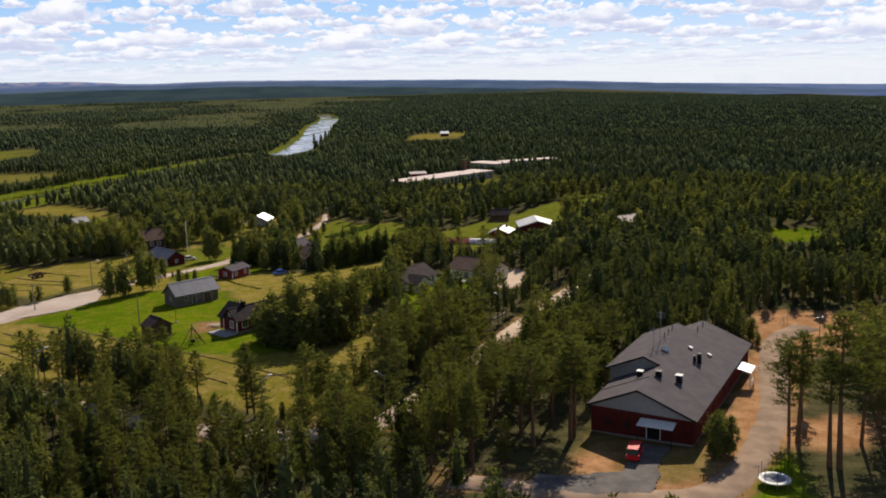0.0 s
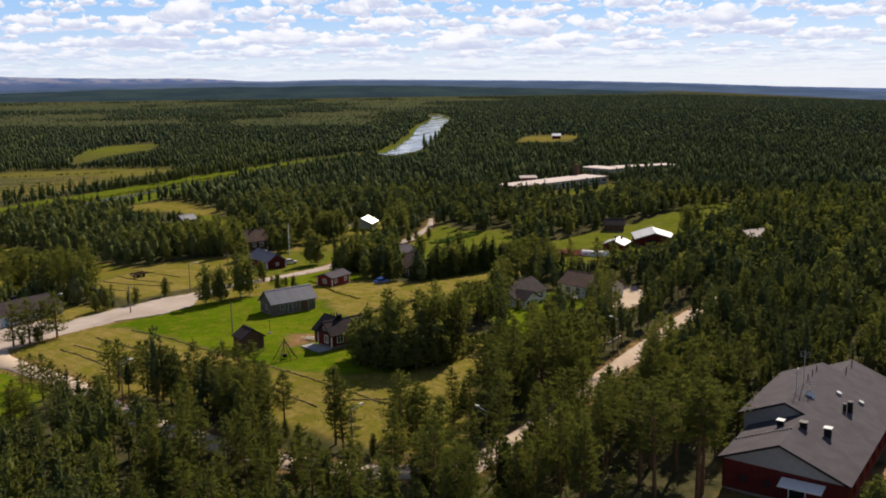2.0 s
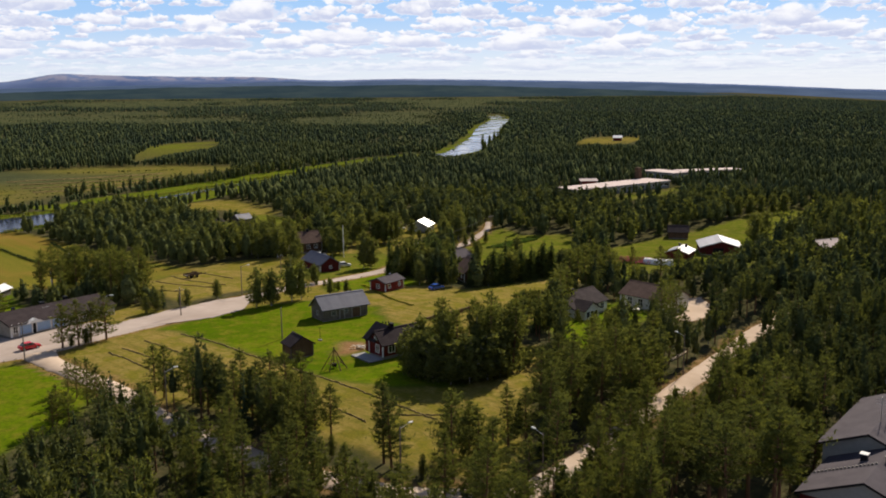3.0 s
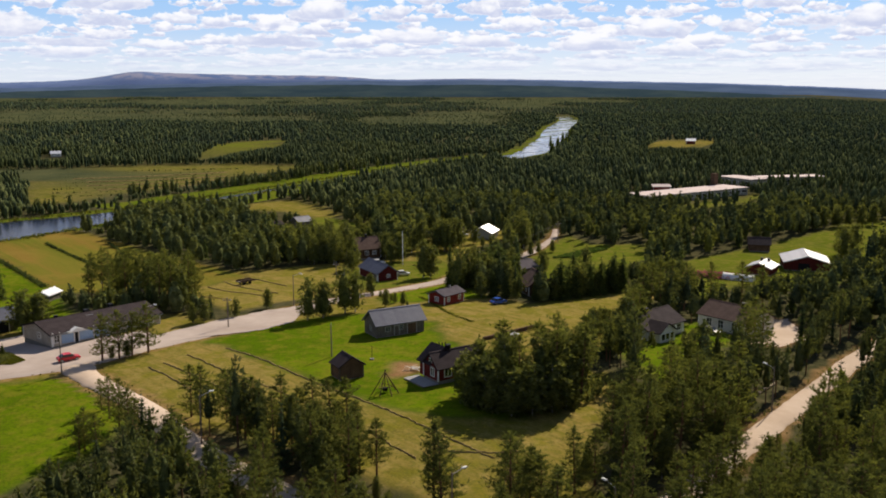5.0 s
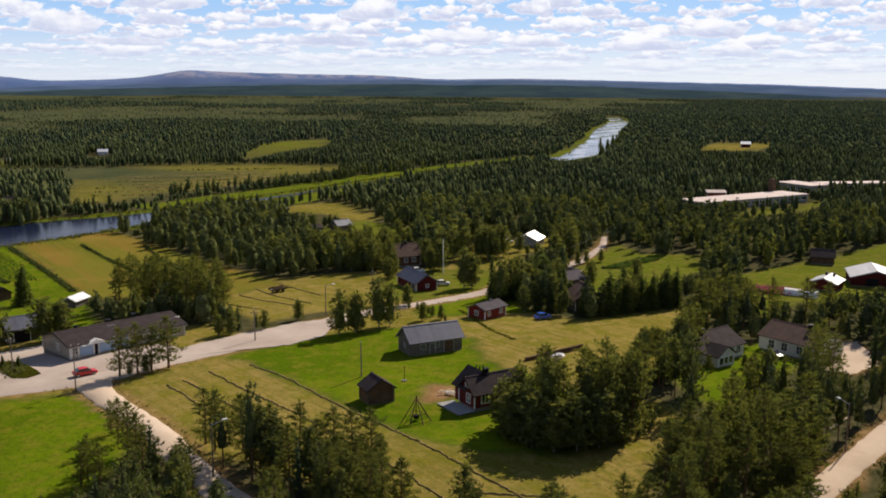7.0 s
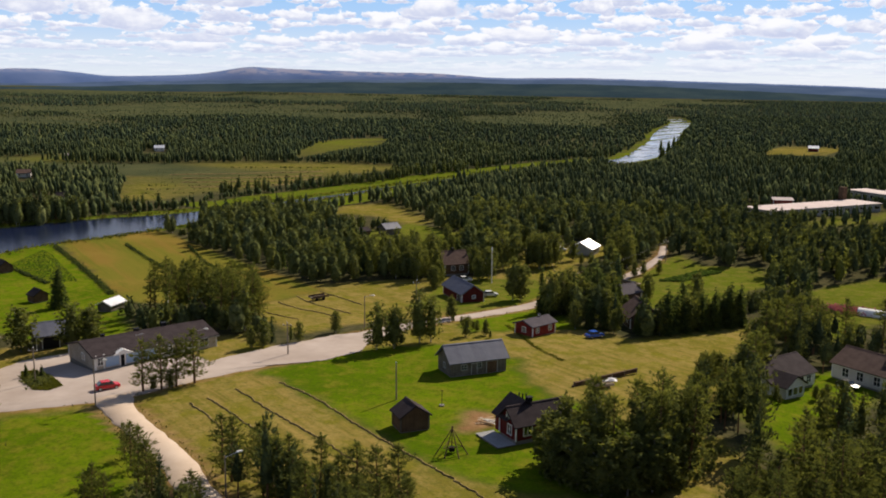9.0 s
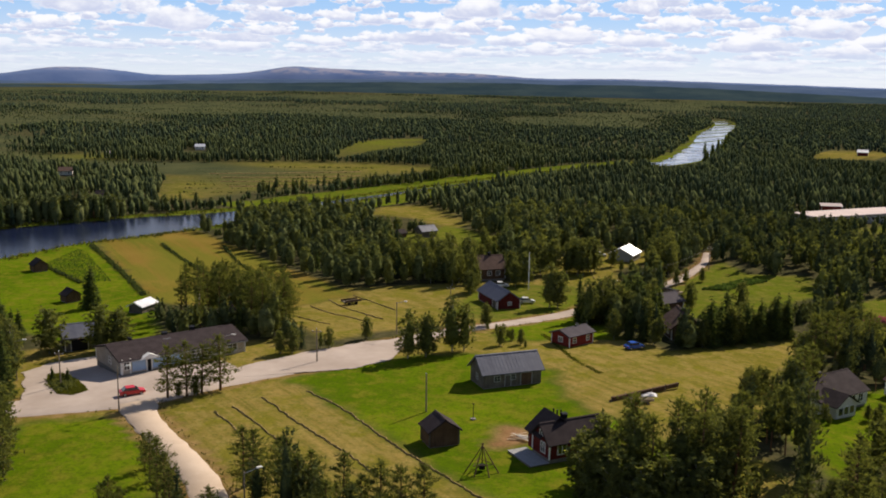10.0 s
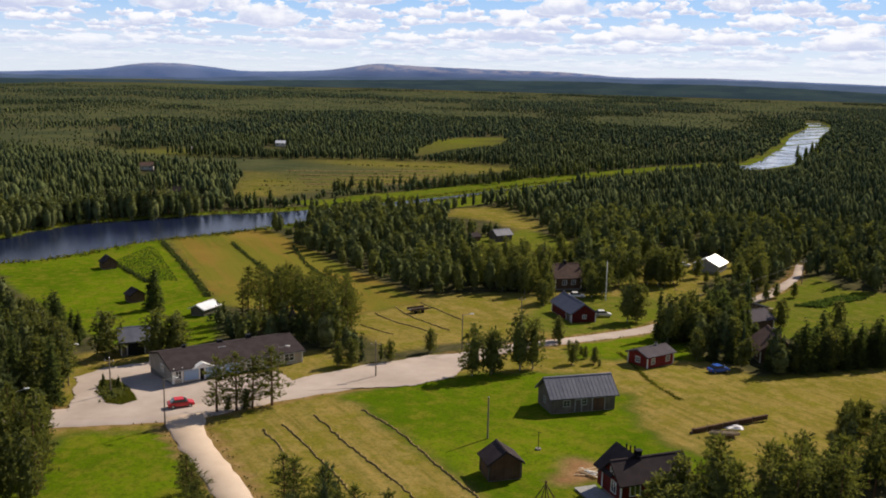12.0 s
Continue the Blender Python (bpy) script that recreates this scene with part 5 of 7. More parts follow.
def birch(tall, wide, count, length, width, blades, low=0.2, clumps=16):
    """Birch and other leafy trees: forking stem, an oval crown of many hanging sprays of leaves."""
    wood = [stick((0, 0, -0.4), (0, 0, tall * 0.6), 0.12 * tall / 10, 0.06, 5), stick((0, 0, tall * 0.6), (0.2, 0.1, tall * 0.93), 0.06, 0.015, 4)]
    mid, size = [], []
    centre, rise = tall * (1 + low) / 2, tall * (1 - low) / 2
    for k in range(clumps):
        t = 1 - 2 * (k + 0.5) / clumps
        ang = k * 2.4 + rng.uniform(-0.5, 0.5)
        out = rng.uniform(0.4, 0.95)
        r = wide * math.sqrt(1 - (t * 0.95) ** 2) * out * (1.05 if t < 0 else 1.0 - 0.42 * t)
        mid.append((math.cos(ang) * r, math.sin(ang) * r, centre + rise * t * 0.92 + rng.uniform(-0.3, 0.3)))
        size.append(wide * rng.uniform(0.20, 0.36))
        if k % 2 == 0:
            wood.append(stick((0, 0, max(0.3, mid[-1][2] * 0.7)), mid[-1], 0.04, 0.008, 3))
    mid, size = np.array(mid), np.array(size)
    pick = rng.integers(0, clumps, count)
    d = rng.normal(size=(count, 3))
    d /= np.linalg.norm(d, axis=1)[:, None]
    at = mid[pick] + d * size[pick][:, None] * rng.uniform(0.3, 1.15, (count, 1)) * (1, 1, 1.5)
    return merge(wood), tufts(at, d * 0.5 + (0, 0, -0.25), length, width, blades)


def tree_mesh(name, got, mat, tint):
    me = mesh_from(name, *got)
    me.attributes.new("tint", "FLOAT", "POINT").data.foreach_set("value", np.full(len(got[0]), tint, np.float32))
    me.materials.append(mat)
    return me


def tree_kit(share, grow, tint):
    """Six pines, three spruces and four birches; share thins the sprays, grow makes up for it in their size."""
    kit = {"pine": [], "spruce": [], "birch": []}
    for k in range(6):
        tall = 10.0 + k * 1.0
        wood, crown = pine(tall, (0.14, 0.3, 0.38, 0.34, 0.48, 0.55)[k], 1.9 + 0.12 * k, int((980 + 40 * k) * share), 0.50 * grow, 0.050 * grow, 3)
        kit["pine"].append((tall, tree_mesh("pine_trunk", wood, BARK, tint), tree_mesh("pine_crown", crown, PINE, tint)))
    for k in range(3):
        tall = 9.0 + 1.5 * k
        wood, crown = spruce(tall, 1.5 + 0.2 * k, int(760 * share), 0.62 * grow, 0.10 * grow, 3)
        crown = merge([crown, shell(tall * 0.94, 0.05, 0.85 + 0.1 * k, 6, 6, 0.95, 0.3)])
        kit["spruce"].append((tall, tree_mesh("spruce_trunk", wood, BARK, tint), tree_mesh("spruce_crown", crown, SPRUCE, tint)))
    for k in range(4):
        tall = 8.0 + 1.4 * k
        wood, crown = birch(tall, 2.0 + 0.2 * k, int(1000 * share), 0.37 * grow, 0.115 * grow, 3, 0.06 + 0.02 * k, 44)
        crown = merge([crown, shell(tall * 0.85, 0.2, 1.0 + 0.12 * k, 6, 5, 0.45, 0.3)])
        kit["birch"].append((tall, tree_mesh("birch_trunk", wood, PALE_BARK, tint), tree_mesh("birch_crown", crown, BIRCH, tint)))
    return kit


NEAR_TREES, FARTHER_TREES = tree_kit(1.0, 1.0, 0.66), tree_kit(0.5, 1.32, 0.78)
TREE_LABEL = {"pine": ("tall Scots pine with a reddish stem and dark open crown", "pine tree"), "spruce": ("dark narrow spruce with drooping boughs", "spruce tree"), "birch": ("leafy green birch with an airy rounded crown", "birch tree")}


def plant(kind, x, y, tall=None, group="", broad=1.0):
    """One tree standing on the ground."""
    options = (NEAR_TREES if math.hypot(x + 14, y - 45) < 108 else FARTHER_TREES)[kind]
    k = int(rng.integers(len(options)))
    if tall:
        k = min(range(len(options)), key=lambda j: abs(options[j][0] - tall) + rng.uniform(0, 1.2))
    own, trunk, crown = options[k]
    if kind == "spruce" and tall:
        tall *= rng.uniform(0.65, 1.2)
    scale = (tall or own * rng.uniform(0.88, 1.12)) / own
    m = pose(x, y, height(x, y) - 0.1, rng.uniform(-2, 2), rng.uniform(-2, 2), rng.uniform(0, 360))
    ob = new(kind + "_tree")
    tagged(ob, *TREE_LABEL[kind], group=group)
    for name, me in (("trunk", trunk), ("crown", crown)):
        new(name, me).parent = ob
    ob.scale = (scale * broad * rng.uniform(0.92, 1.12),) * 2 + (scale,)
    ob.matrix_basis = m @ Matrix.Diagonal((*ob.scale, 1))
    return ob


def is_open(x, y, margin=0.0):
    hit = np.zeros(np.shape(x), bool)
    for ring in CLEAR:
        hit |= inside(x, y, ring, 2.0)
    for line, gap in ((MAIN_ROAD, 1.3), (SIDE_ROAD, 0.8), (DIRT_ROAD, 1.5), (HALL_ROAD, 1.0)):
        hit |= to_line(x, y, line[::4]) < gap
    bank = to_line(x, y, RIVER_LINE)
    hit |= (bank < 5) | west_bank(x, y, bank, 22)
    return hit | (rng.uniform(size=np.shape(x)) < 0.78 * bogginess(x, y))


def scatter(step, near, far, az0=-72, az1=34, centre=(-10, 40)):
    """Loose places on a jittered grid between two distances from the middle of the flight."""
    xs, ys = np.arange(-far, far, step), np.arange(-40, far + 40, step)
    gx, gy = np.meshgrid(xs, ys)
    x = (gx + rng.uniform(-0.48, 0.48, gx.shape) * step).ravel()
    y = (gy + rng.uniform(-0.48, 0.48, gx.shape) * step).ravel()
    r, az = np.hypot(x - centre[0], y - centre[1]), np.degrees(np.arctan2(x - centre[0], y - centre[1]))
    keep = (r > near) & (r < far) & (az > az0) & (az < az1)
    x, y = x[keep], y[keep]
    keep = ~is_open(x, y) & (rng.uniform(size=len(x)) > 0.10 + 0.16 * ripple(x, y, 11.0, 3.0))
    return x[keep], y[keep]


STRIP = [(-94, 214), (-78, 199), (-60, 200), (-54, 240), (-48, 252), (-62, 256), (-74, 224), (-86, 228)]
ROOFS = [[(8, 309), (16, 316), (12, 321), (4, 315)], [(-91.0, 429.5), (-56.3, 485.5), (-67.9, 493.2), (-102.6, 437.2)], [(-75.6, 529.9), (-58.2, 517.3), (-52.4, 527.9), (-69.8, 541.4)], [(-26, 298), (-13, 300), (-13, 313), (-27, 311)], [(-35, 289), (-28, 288), (-27, 296), (-34, 297)], [(-126, 313), (-118, 313), (-118, 323), (-127, 323)], [(-96.8, 465.2), (-88.1, 469.1), (-91.0, 474.9), (-99.7, 471.0)]]
SEEN = [[(-74, 142), (-63, 140), (-51, 141), (-46, 129), (-46, 124), (-52, 118), (-60, 124)], CORNER_LAWN, HAYFIELD, NORTH_PATH, RIPE, GREEN, GARDEN, HUT_FIELD, HUT_STRIP, FAR_FIELD, FAR_FIELD_B, [(-52, 292), (-42, 322), (-27, 367), (-5, 419), (-5, 378), (-14, 335), (-14, 308), (-25, 294), (-31, 275), (-41, 273)], HILL_FIELD, SAND_YARD, EAST_GLADE, [(-44, 196), (-37, 178), (-34, 190), (-36, 204)], SCHOOL_LAWN, STRIP, [(-548, 546), (-562, 536), (-602, 572), (-588, 586)], [(-460, 360), (-466, 376), (-512, 406), (-506, 391)]]


def tallest(x, y):
    """How tall a tree may stand here and still leave the fields, roads and water behind it open to a watcher on the slope above."""
    limit = np.full(np.shape(x), 99.0)
    west = x < -60
    ex, ey, ez = np.where(west, -21.0, -9.0), np.where(west, 65.0, 30.0), 49.0
    z = terrain(x, y)
    for h in (12.0, 10.0, 8.0, 6.0, 4.5, 3.0):
        for level, rings in ((0.0, SEEN), (3.4, ROOFS)):
            k = (ez - z - level) / (ez - z - h)
            px, py = ex + (x - ex) * k, ey + (y - ey) * k
            bad = np.zeros(np.shape(x), bool)
            for ring in rings:
                bad |= inside(px, py, ring)
            if not level:
                bank = to_line(px, py, RIVER_LINE)
                bad |= (bank < 3) & ((py < 315) | (py > 690))
                bad |= (to_line(px, py, MAIN_ROAD[::4]) < 0) & (((py > 195) & (py < 252)) | ((py > 285) & (py < 328)))
                bad |= (to_line(px, py, SIDE_ROAD[::4]) < 0.5) & (px < -86)
                bad |= (to_line(px, py, DIRT_ROAD[::4]) < 0) & (py > 125) & (py < 215) & (ripple(x, y, 4.0, 9.0) < 0.22)
            limit = np.where(bad, h - 1.3, limit)
    return limit


def free(x, y):
    ok = np.ones(np.shape(x), bool)
    for cx, cy, r in FOOTPRINTS:
        ok &= np.hypot(x - cx, y - cy) > r
    return ok


def kinds_at(x, y):
    """0 pine, 1 spruce, 2 birch: leafy trees gather along the river and the fields."""
    wet = np.clip(1 - to_line(x, y, RIVER_LINE) / 120, 0, 1)
    leafy = 0.24 + 0.4 * wet + 0.34 * np.clip(ripple(x, y, 42.0, 2.0), 0, 1) + 0.42 * ((x < -95) & (y > 160) & (y < 420))
    leafy = np.where(np.hypot(x + 10, y - 40) > 390, leafy * 0.35, leafy)
    # Bluish spruce grows commoner with distance, in place of haze.
    dark = 0.14 + 0.25 * np.clip(ripple(x, y, 30.0, 5.0), 0, 1) + 0.4 * ss(600, 1000, np.hypot(x + 10, y - 40))
    u = rng.uniform(size=np.shape(x))
    return np.where(u < leafy, 2, np.where(u < leafy + dark, 1, 0))


def plain_trees(kind, detail, core):
    """Simpler trees for the woods, a few shapes of each kind: a ragged core and sprays round it."""
    made = []
    sides, rings, full = core
    for k in range(7):
        s = rng.uniform(0.9, 1.1)
        if kind == 0:
            tall, low, wide, blunt = 11.5 * s, 0.36 if detail else 0.2, 1.9, 0.6
            wood, crown = pine(tall, 0.36, 2.1, *detail[0], limbs=False, rise=0.9) if detail else (None, None)
        elif kind == 1:
            tall, low, wide, blunt = 11.5 * s, 0.04, 1.5, 0.95
            wood, crown = spruce(tall, 1.6, *detail[1], rise=0.2) if detail else (None, None)
        else:
            tall, low, wide, blunt = 10.5 * s, 0.08, 2.2, 0
            wood, crown = birch(tall, 2.0, *detail[2], 0.10, min(22, detail[2][0])) if detail else (None, None)
        body = shell(tall * (1.0 if full == 1 else 0.9), low + 0.06 * (full < 1), wide * full, sides, rings, blunt)
        made.append((wood or stick((0, 0, -0.3), (0, 0, tall * 0.5), 0.15, 0.1, 3), merge([body, crown]) if detail else body))
    return made


def build_wood(name, label, x, y, shapes, stems=True, tall=(0.75, 1.2), fat=1.0, tone=(0.5, 1.0), capped=True, leafy=None):
    """Many trees as one mass of stems and crowns."""
    cap = tallest(x, y) if capped else np.full(len(x), 99.0)
    ok = cap > 2.2
    x, y, cap = x[ok], y[ok], cap[ok]
    kind = kinds_at(x, y) if leafy is None else np.where(rng.uniform(size=len(x)) < leafy, 2, rng.integers(0, 2, len(x)))
    wet = bogginess(x, y)
    small = 1 - 0.6 * wet
    z = terrain(x, y) - 0.15
    top = tagged(new(name), label, "forest", kind="stuff")
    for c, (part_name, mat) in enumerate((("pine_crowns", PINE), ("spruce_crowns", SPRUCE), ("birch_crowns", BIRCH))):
        verts, faces, tints, base = [], [], [], 0
        wverts, wfaces, wbase = [], [], 0
        for j, (wood, crown) in enumerate(shapes[c]):
            sel = np.flatnonzero(kind == c)
            sel = sel[sel % len(shapes[c]) == j]
            if not len(sel):
                continue
            n = len(sel)
            ang, sc = rng.uniform(0, 6.283, n), np.minimum((tall[0] + (tall[1] - tall[0]) * rng.beta(1.6, 1.9, n)) * (1 + 0.2 * ripple(x[sel], y[sel], 38.0, 1.0) + 0.12 * ripple(x[sel], y[sel], 13.0, 6.0)) * small[sel], cap[sel] / 11.0)
            sxy = (0.45 * sc + 0.55 * sc ** 0.5) * rng.uniform(0.85, 1.15, n) * fat
            for (v, f), store in ((crown, 0), (wood, 1)):
                if store and not stems:
                    continue
                co, si = np.cos(ang)[:, None], np.sin(ang)[:, None]
                px = (v[:, 0] * co - v[:, 1] * si) * sxy[:, None] + x[sel][:, None]
                py = (v[:, 0] * si + v[:, 1] * co) * sxy[:, None] + y[sel][:, None]
                pz = v[:, 2] * sc[:, None] + z[sel][:, None]
                allv = np.stack([px, py, pz], -1).reshape(-1, 3)
                allf = (f[None] + (np.arange(n) * len(v))[:, None, None]).reshape(-1, 3)
                if store:
                    wverts.append(allv); wfaces.append(allf + wbase); wbase += len(allv)
                else:
                    verts.append(allv); faces.append(allf + base); base += len(allv)
                    tints.append(np.repeat(np.clip(tone[0] + (tone[1] - tone[0]) * 1.5 * rng.beta(0.9, 1.8, n) + 0.16 * ripple(x[sel], y[sel], 70.0, 8.0) + 0.12 * wet[sel], 0, 1), len(v)))
        if verts:
            me = mesh_from(part_name, np.concatenate(verts), np.concatenate(faces))
            me.materials.append(mat)
            me.attributes.new("tint", "FLOAT", "POINT").data.foreach_set("value", np.concatenate(tints).astype(np.float32))
            tagged(new(part_name, me), kind="stuff").parent = top
        if wverts:
            me = mesh_from(part_name.replace("crowns", "stems"), np.concatenate(wverts), np.concatenate(wfaces))
            me.materials.append(PALE_BARK if c == 2 else BARK)
            tagged(new(part_name.replace("crowns", "stems"), me), kind="stuff").parent = top


# Trees that stand by themselves or in small groups.
def stand(kind, group, places, broad=None):
    """Trees planted one by one: x, y and height."""
    for x, y, tall in places:
        plant(kind, x, y, tall, group, broad or (1.25 if kind == "birch" or tall < 10.5 else 1.1))


stand("pine", "pines at the junction", ((-128.2, 148.6, 8.6), (-126.4, 150.8, 8.8), (-125.4, 153, 8), (-124, 155.6, 9)), 1.45)
stand("birch", "bush at the junction", ((-125.2, 151.6, 3.2), (-127.4, 150, 2)), 1.3)
stand("birch", "trees by the lay-by", ((-109.7, 186.8, 9), (-105.7, 195.2, 10.5), (-104.6, 197.5, 9), (-107.6, 189.4, 8), (-112.4, 196.4, 4.5), (-101, 205, 4), (-126, 184.6, 4), (-124.8, 194.5, 4.5), (-129.5, 178.5, 5), (-131, 177, 4.5), (-111.8, 246.9, 10.5), (-110.5, 248.5, 9),))
stand("pine", "pines beside the hall", ((27.6, 123.6, 13.5), (28.3, 121.2, 15.5), (30.7, 113.3, 15), (31.8, 112.7, 20.5), (36.5, 121, 15), (40.7, 128.7, 15), (38.6, 114.5, 14), (42, 137, 13), (43.8, 146, 13), (45, 154, 13), (41, 120, 13), (-7.4, 115.4, 14), (-2.5, 118.9, 15), (-2.0, 120.4, 13.5), (-9.6, 120.6, 13), (-5.4, 126, 13.5), (-8.6, 126.4, 12)), 1.5)
stand("birch", "bushes by the hall", ((16.8, 114.2, 6.2), (18.6, 115.6, 5.5), (17.6, 117.8, 5.5),))
stand("spruce", "spruces on the river bank", ((-233.9, 742.0, 7.0), (-237.8, 760.0, 7.2), (-243.9, 778.0, 8.3), (-244.9, 797.0, 10.1), (-249.5, 812.0, 7.5), (-254.1, 826.0, 7.7), (-258.4, 838.0, 7.0), (-267.4, 846.0, 9.6), (-268.5, 851.0, 11.8), (-259.8, 858.0, 10.1), (-262.9, 872.0, 7.4), (-269.0, 890.0, 9.3), (-270.4, 905.0, 10.3), (-275.1, 930.0, 6.9), (-280.2, 948.0, 9.5), (-287.6, 975.0, 7.3), (-292.2, 990.0, 6.9), (-299.0, 1020.0, 10.4)))
stand("spruce", "spruce in the field", ((-201.4, 188.8, 9.5),))
stand("spruce", "spruces by the field", ((-195.8, 159.5, 9), (-193, 160.5, 10), (-191, 160.4, 9), (-190.3, 163.6, 8.5), (-197.5, 162, 9), (-194, 164, 8.5),))
stand("birch", "trees by the garage", ((-164.6, 163.8, 9), (-162.6, 166.2, 8), (-172.6, 158.4, 9)), 1.7)
stand("birch", "clump by the red house", ((-57.6, 153, 8), (-60, 158, 9), (-54.5, 155.5, 11), (-50, 157.5, 11), (-46, 164, 11), (-58, 163, 8.5), (-50.8, 164, 10), (-49, 168, 9.5), (-47.5, 160, 11.5),))
stand("pine", "pines at the meadow edge", ((-81.3, 126, 9.4), (-80.1, 126.2, 7.9), (-78, 129.4, 9.2), (-74.4, 128, 8.2), (-72.7, 129.5, 9.5), (-70.3, 130.1, 9.3), (-69.2, 132.5, 8.8), (-74.7, 123.1, 9.4), (-73.2, 125.1, 8.3), (-69.1, 124.5, 8.5), (-67.3, 125.5, 8.2), (-65.5, 128.5, 7.5),))
stand("pine", "pines at the meadow edge", ((-67, 121.3, 8.8), (-64.8, 120.6, 8.3), (-62.7, 124.2, 7.9), (-59.8, 123.3, 8.1), ))
stand("birch", "clump by the red house", ((-58.5, 151.6, 7.5), (-55.2, 150.6, 8), (-52, 150.4, 7.4), (-49.4, 152.2, 8), (-47.2, 154.8, 8), (-60.6, 154.8, 7.5), (-46, 158, 7.5)), 1.55)
stand("pine", "clump by the red house", ((-56, 157.5, 12.5), (-51.6, 160.5, 12), (-52.5, 154.5, 11.5), (-47.5, 157.5, 12), (-45, 162, 12), (-46, 168, 12), (-49.5, 162.5, 13.5),))
stand("pine", "pines at the meadow edge", ((-50.5, 119.9, 11), (-48.8, 118.5, 10), (-43.1, 126.4, 8), (-40.9, 126.2, 7), (-40.3, 118.2, 12), (-34.6, 116.5, 10), (-94.6, 131.2, 8), (-92, 130, 8.5), (-88.3, 131.3, 8), (-86, 129, 9), (-83, 130, 8),))
stand("spruce", "spruces behind the cottage", ((-92.9, 245, 8), (-95, 243, 8.5), (-97.5, 240, 8), (-99.3, 237.3, 7), (-91, 248, 9), (-82, 229, 9), (-72.5, 236, 8.5), (-69, 242, 8), (-66, 248, 8.5),))
stand("spruce", "spruces behind the cottage", ((-64.5, 252, 8), (-62, 256, 8), (-89, 252, 8.5),))
stand("birch", "trees round the villas", ((-46.5, 197.9, 9), (-45.7, 188.2, 8), (-47.5, 206.8, 9), (-32.7, 185.2, 7), (-42.2, 201.3, 2.5), (-35.3, 206.9, 3), (-49, 225.9, 9),))
stand("birch", "trees round the villas", ((-45, 238.7, 9), (-42.8, 246.7, 9),))
stand("pine", "pines round the villas", ((-48.2, 192.4, 7.5), (-30.3, 180.6, 10), (-24.7, 198.4, 11), (-21.9, 196.8, 11), (-24.5, 210.7, 10), (-32.9, 171.5, 9), (-38.3, 249.3, 10), (-31.6, 252.9, 10), (-26.6, 249.8, 10),))
stand("pine", "pines round the villas", ((-48.5, 203.6, 8), (-46, 200.3, 11), (-46.3, 207.7, 10), (-47.9, 226.9, 12), (-46.5, 232.5, 12), (-44.5, 235.4, 12), (-42.6, 239.2, 11), (-48.7, 223.6, 12),))
stand("birch", "trees round the villas", ((-53.4, 203, 5), (-54.9, 203.6, 4), (-49.9, 219.9, 9), (-44.2, 228, 9),))
stand("spruce", "spruces behind the cottage", ((-88, 243.5, 9), (-86.5, 247, 9.5), (-94, 247.5, 9), (-74, 230, 6), (-70.5, 234, 9), (-68, 238, 9), (-67.5, 245, 9), (-70, 240.5, 8.5), (-84.5, 227.5, 8.5),))
stand("spruce", "spruces behind the cottage", ((-63, 249.5, 9), (-60, 253, 8.5),))
stand("pine", "pines between meadow and dirt road", ((-35.8, 144.5, 10), (-34.2, 149.6, 11), (-32.6, 150.8, 11), (-31, 162, 11), (-25, 164.5, 10), (-21.8, 162.5, 10), (-36.8, 131, 8.5), (-24.4, 145.4, 6), (-30, 145, 10), (-28.2, 154, 11), (-22.8, 171, 11), (-33.4, 146.6, 9), (-29.6, 158, 9.5), (-35.2, 134.4, 7.5)))
stand("pine", "pines by the corner lawn", ((-101.4, 123.8, 7.5), (-105.6, 126.3, 6.5), (-98.3, 122.4, 7), (-109.2, 128.5, 5), (-95.7, 120.8, 6.5), (-100.5, 116.4, 6), (-99.9, 114.8, 5.5), (-98.1, 116.1, 5.5), (-88.9, 120.4, 6), (-87.0, 119.9, 5.5), (-89.1, 119.2, 5),))
stand("pine", "pines along the dirt road", ((-22.5, 127, 10), (-20.5, 131, 10.5), (-24.8, 130.5, 8), (-21.8, 135, 9), (-19.2, 137.5, 10), (-23.2, 122.5, 9), (-23.3, 151, 9), (-22.2, 154.6, 10), (-24.7, 156.3, 10), (-21.4, 160.3, 9), (-24.6, 148.1, 9.5), (-22, 149.7, 8),))
stand("birch", "birches in the upper yard", ((-134.8, 269.5, 8), (-129.8, 263.3, 7), (-129, 267.1, 8.5), (-132.1, 277.2, 9.5), (-131.7, 280.9, 10), (-129.7, 284, 10), (-122.4, 288.3, 9), (-124.5, 290, 10), (-121.5, 294, 9.5), (-120.5, 304.5, 6), (-108.5, 303, 8), (-97.2, 291.5, 4.5),))
stand("birch", "birches round the white-roofed house", ((-116.5, 301, 3.2), (-113.6, 301, 3.6), (-126.4, 286.5, 9), (-123.6, 287.4, 10), (-122.6, 292, 10), (-127, 291, 9.5), (-105.5, 295.5, 8), (-107, 299, 7), (-103.4, 303, 9.5), (-105, 307, 8), (-96.2, 296.2, 4), (-106.5, 311, 10), (-110, 310.5, 9), (-109, 318, 10), (-112.5, 326, 10)))
stand("birch", "shrubs along the village road", ((-105.6, 214.1, 2.2), (-103.4, 212, 1.8), (-101.6, 210.4, 2.4), (-98.6, 208.3, 3.2), (-107.8, 215.2, 1.7), (-96.8, 206.9, 1.5), (-110.5, 216.2, 1.5)))
stand("birch", "round bushes by the villas", ((-55.2, 205.8, 4.6), (-52.6, 206.4, 4.8), (-53.8, 208.2, 4.4), (-41.2, 199.6, 1.6), (-36.8, 206, 2.6), (-35.4, 203.6, 3)))
stand("spruce", "young spruces on the forecourt island", ((-154.8, 146.8, 3.2), (-151.2, 147.2, 3.4), (-148.4, 144.2, 1.6), (-153, 147.6, 2.2)))
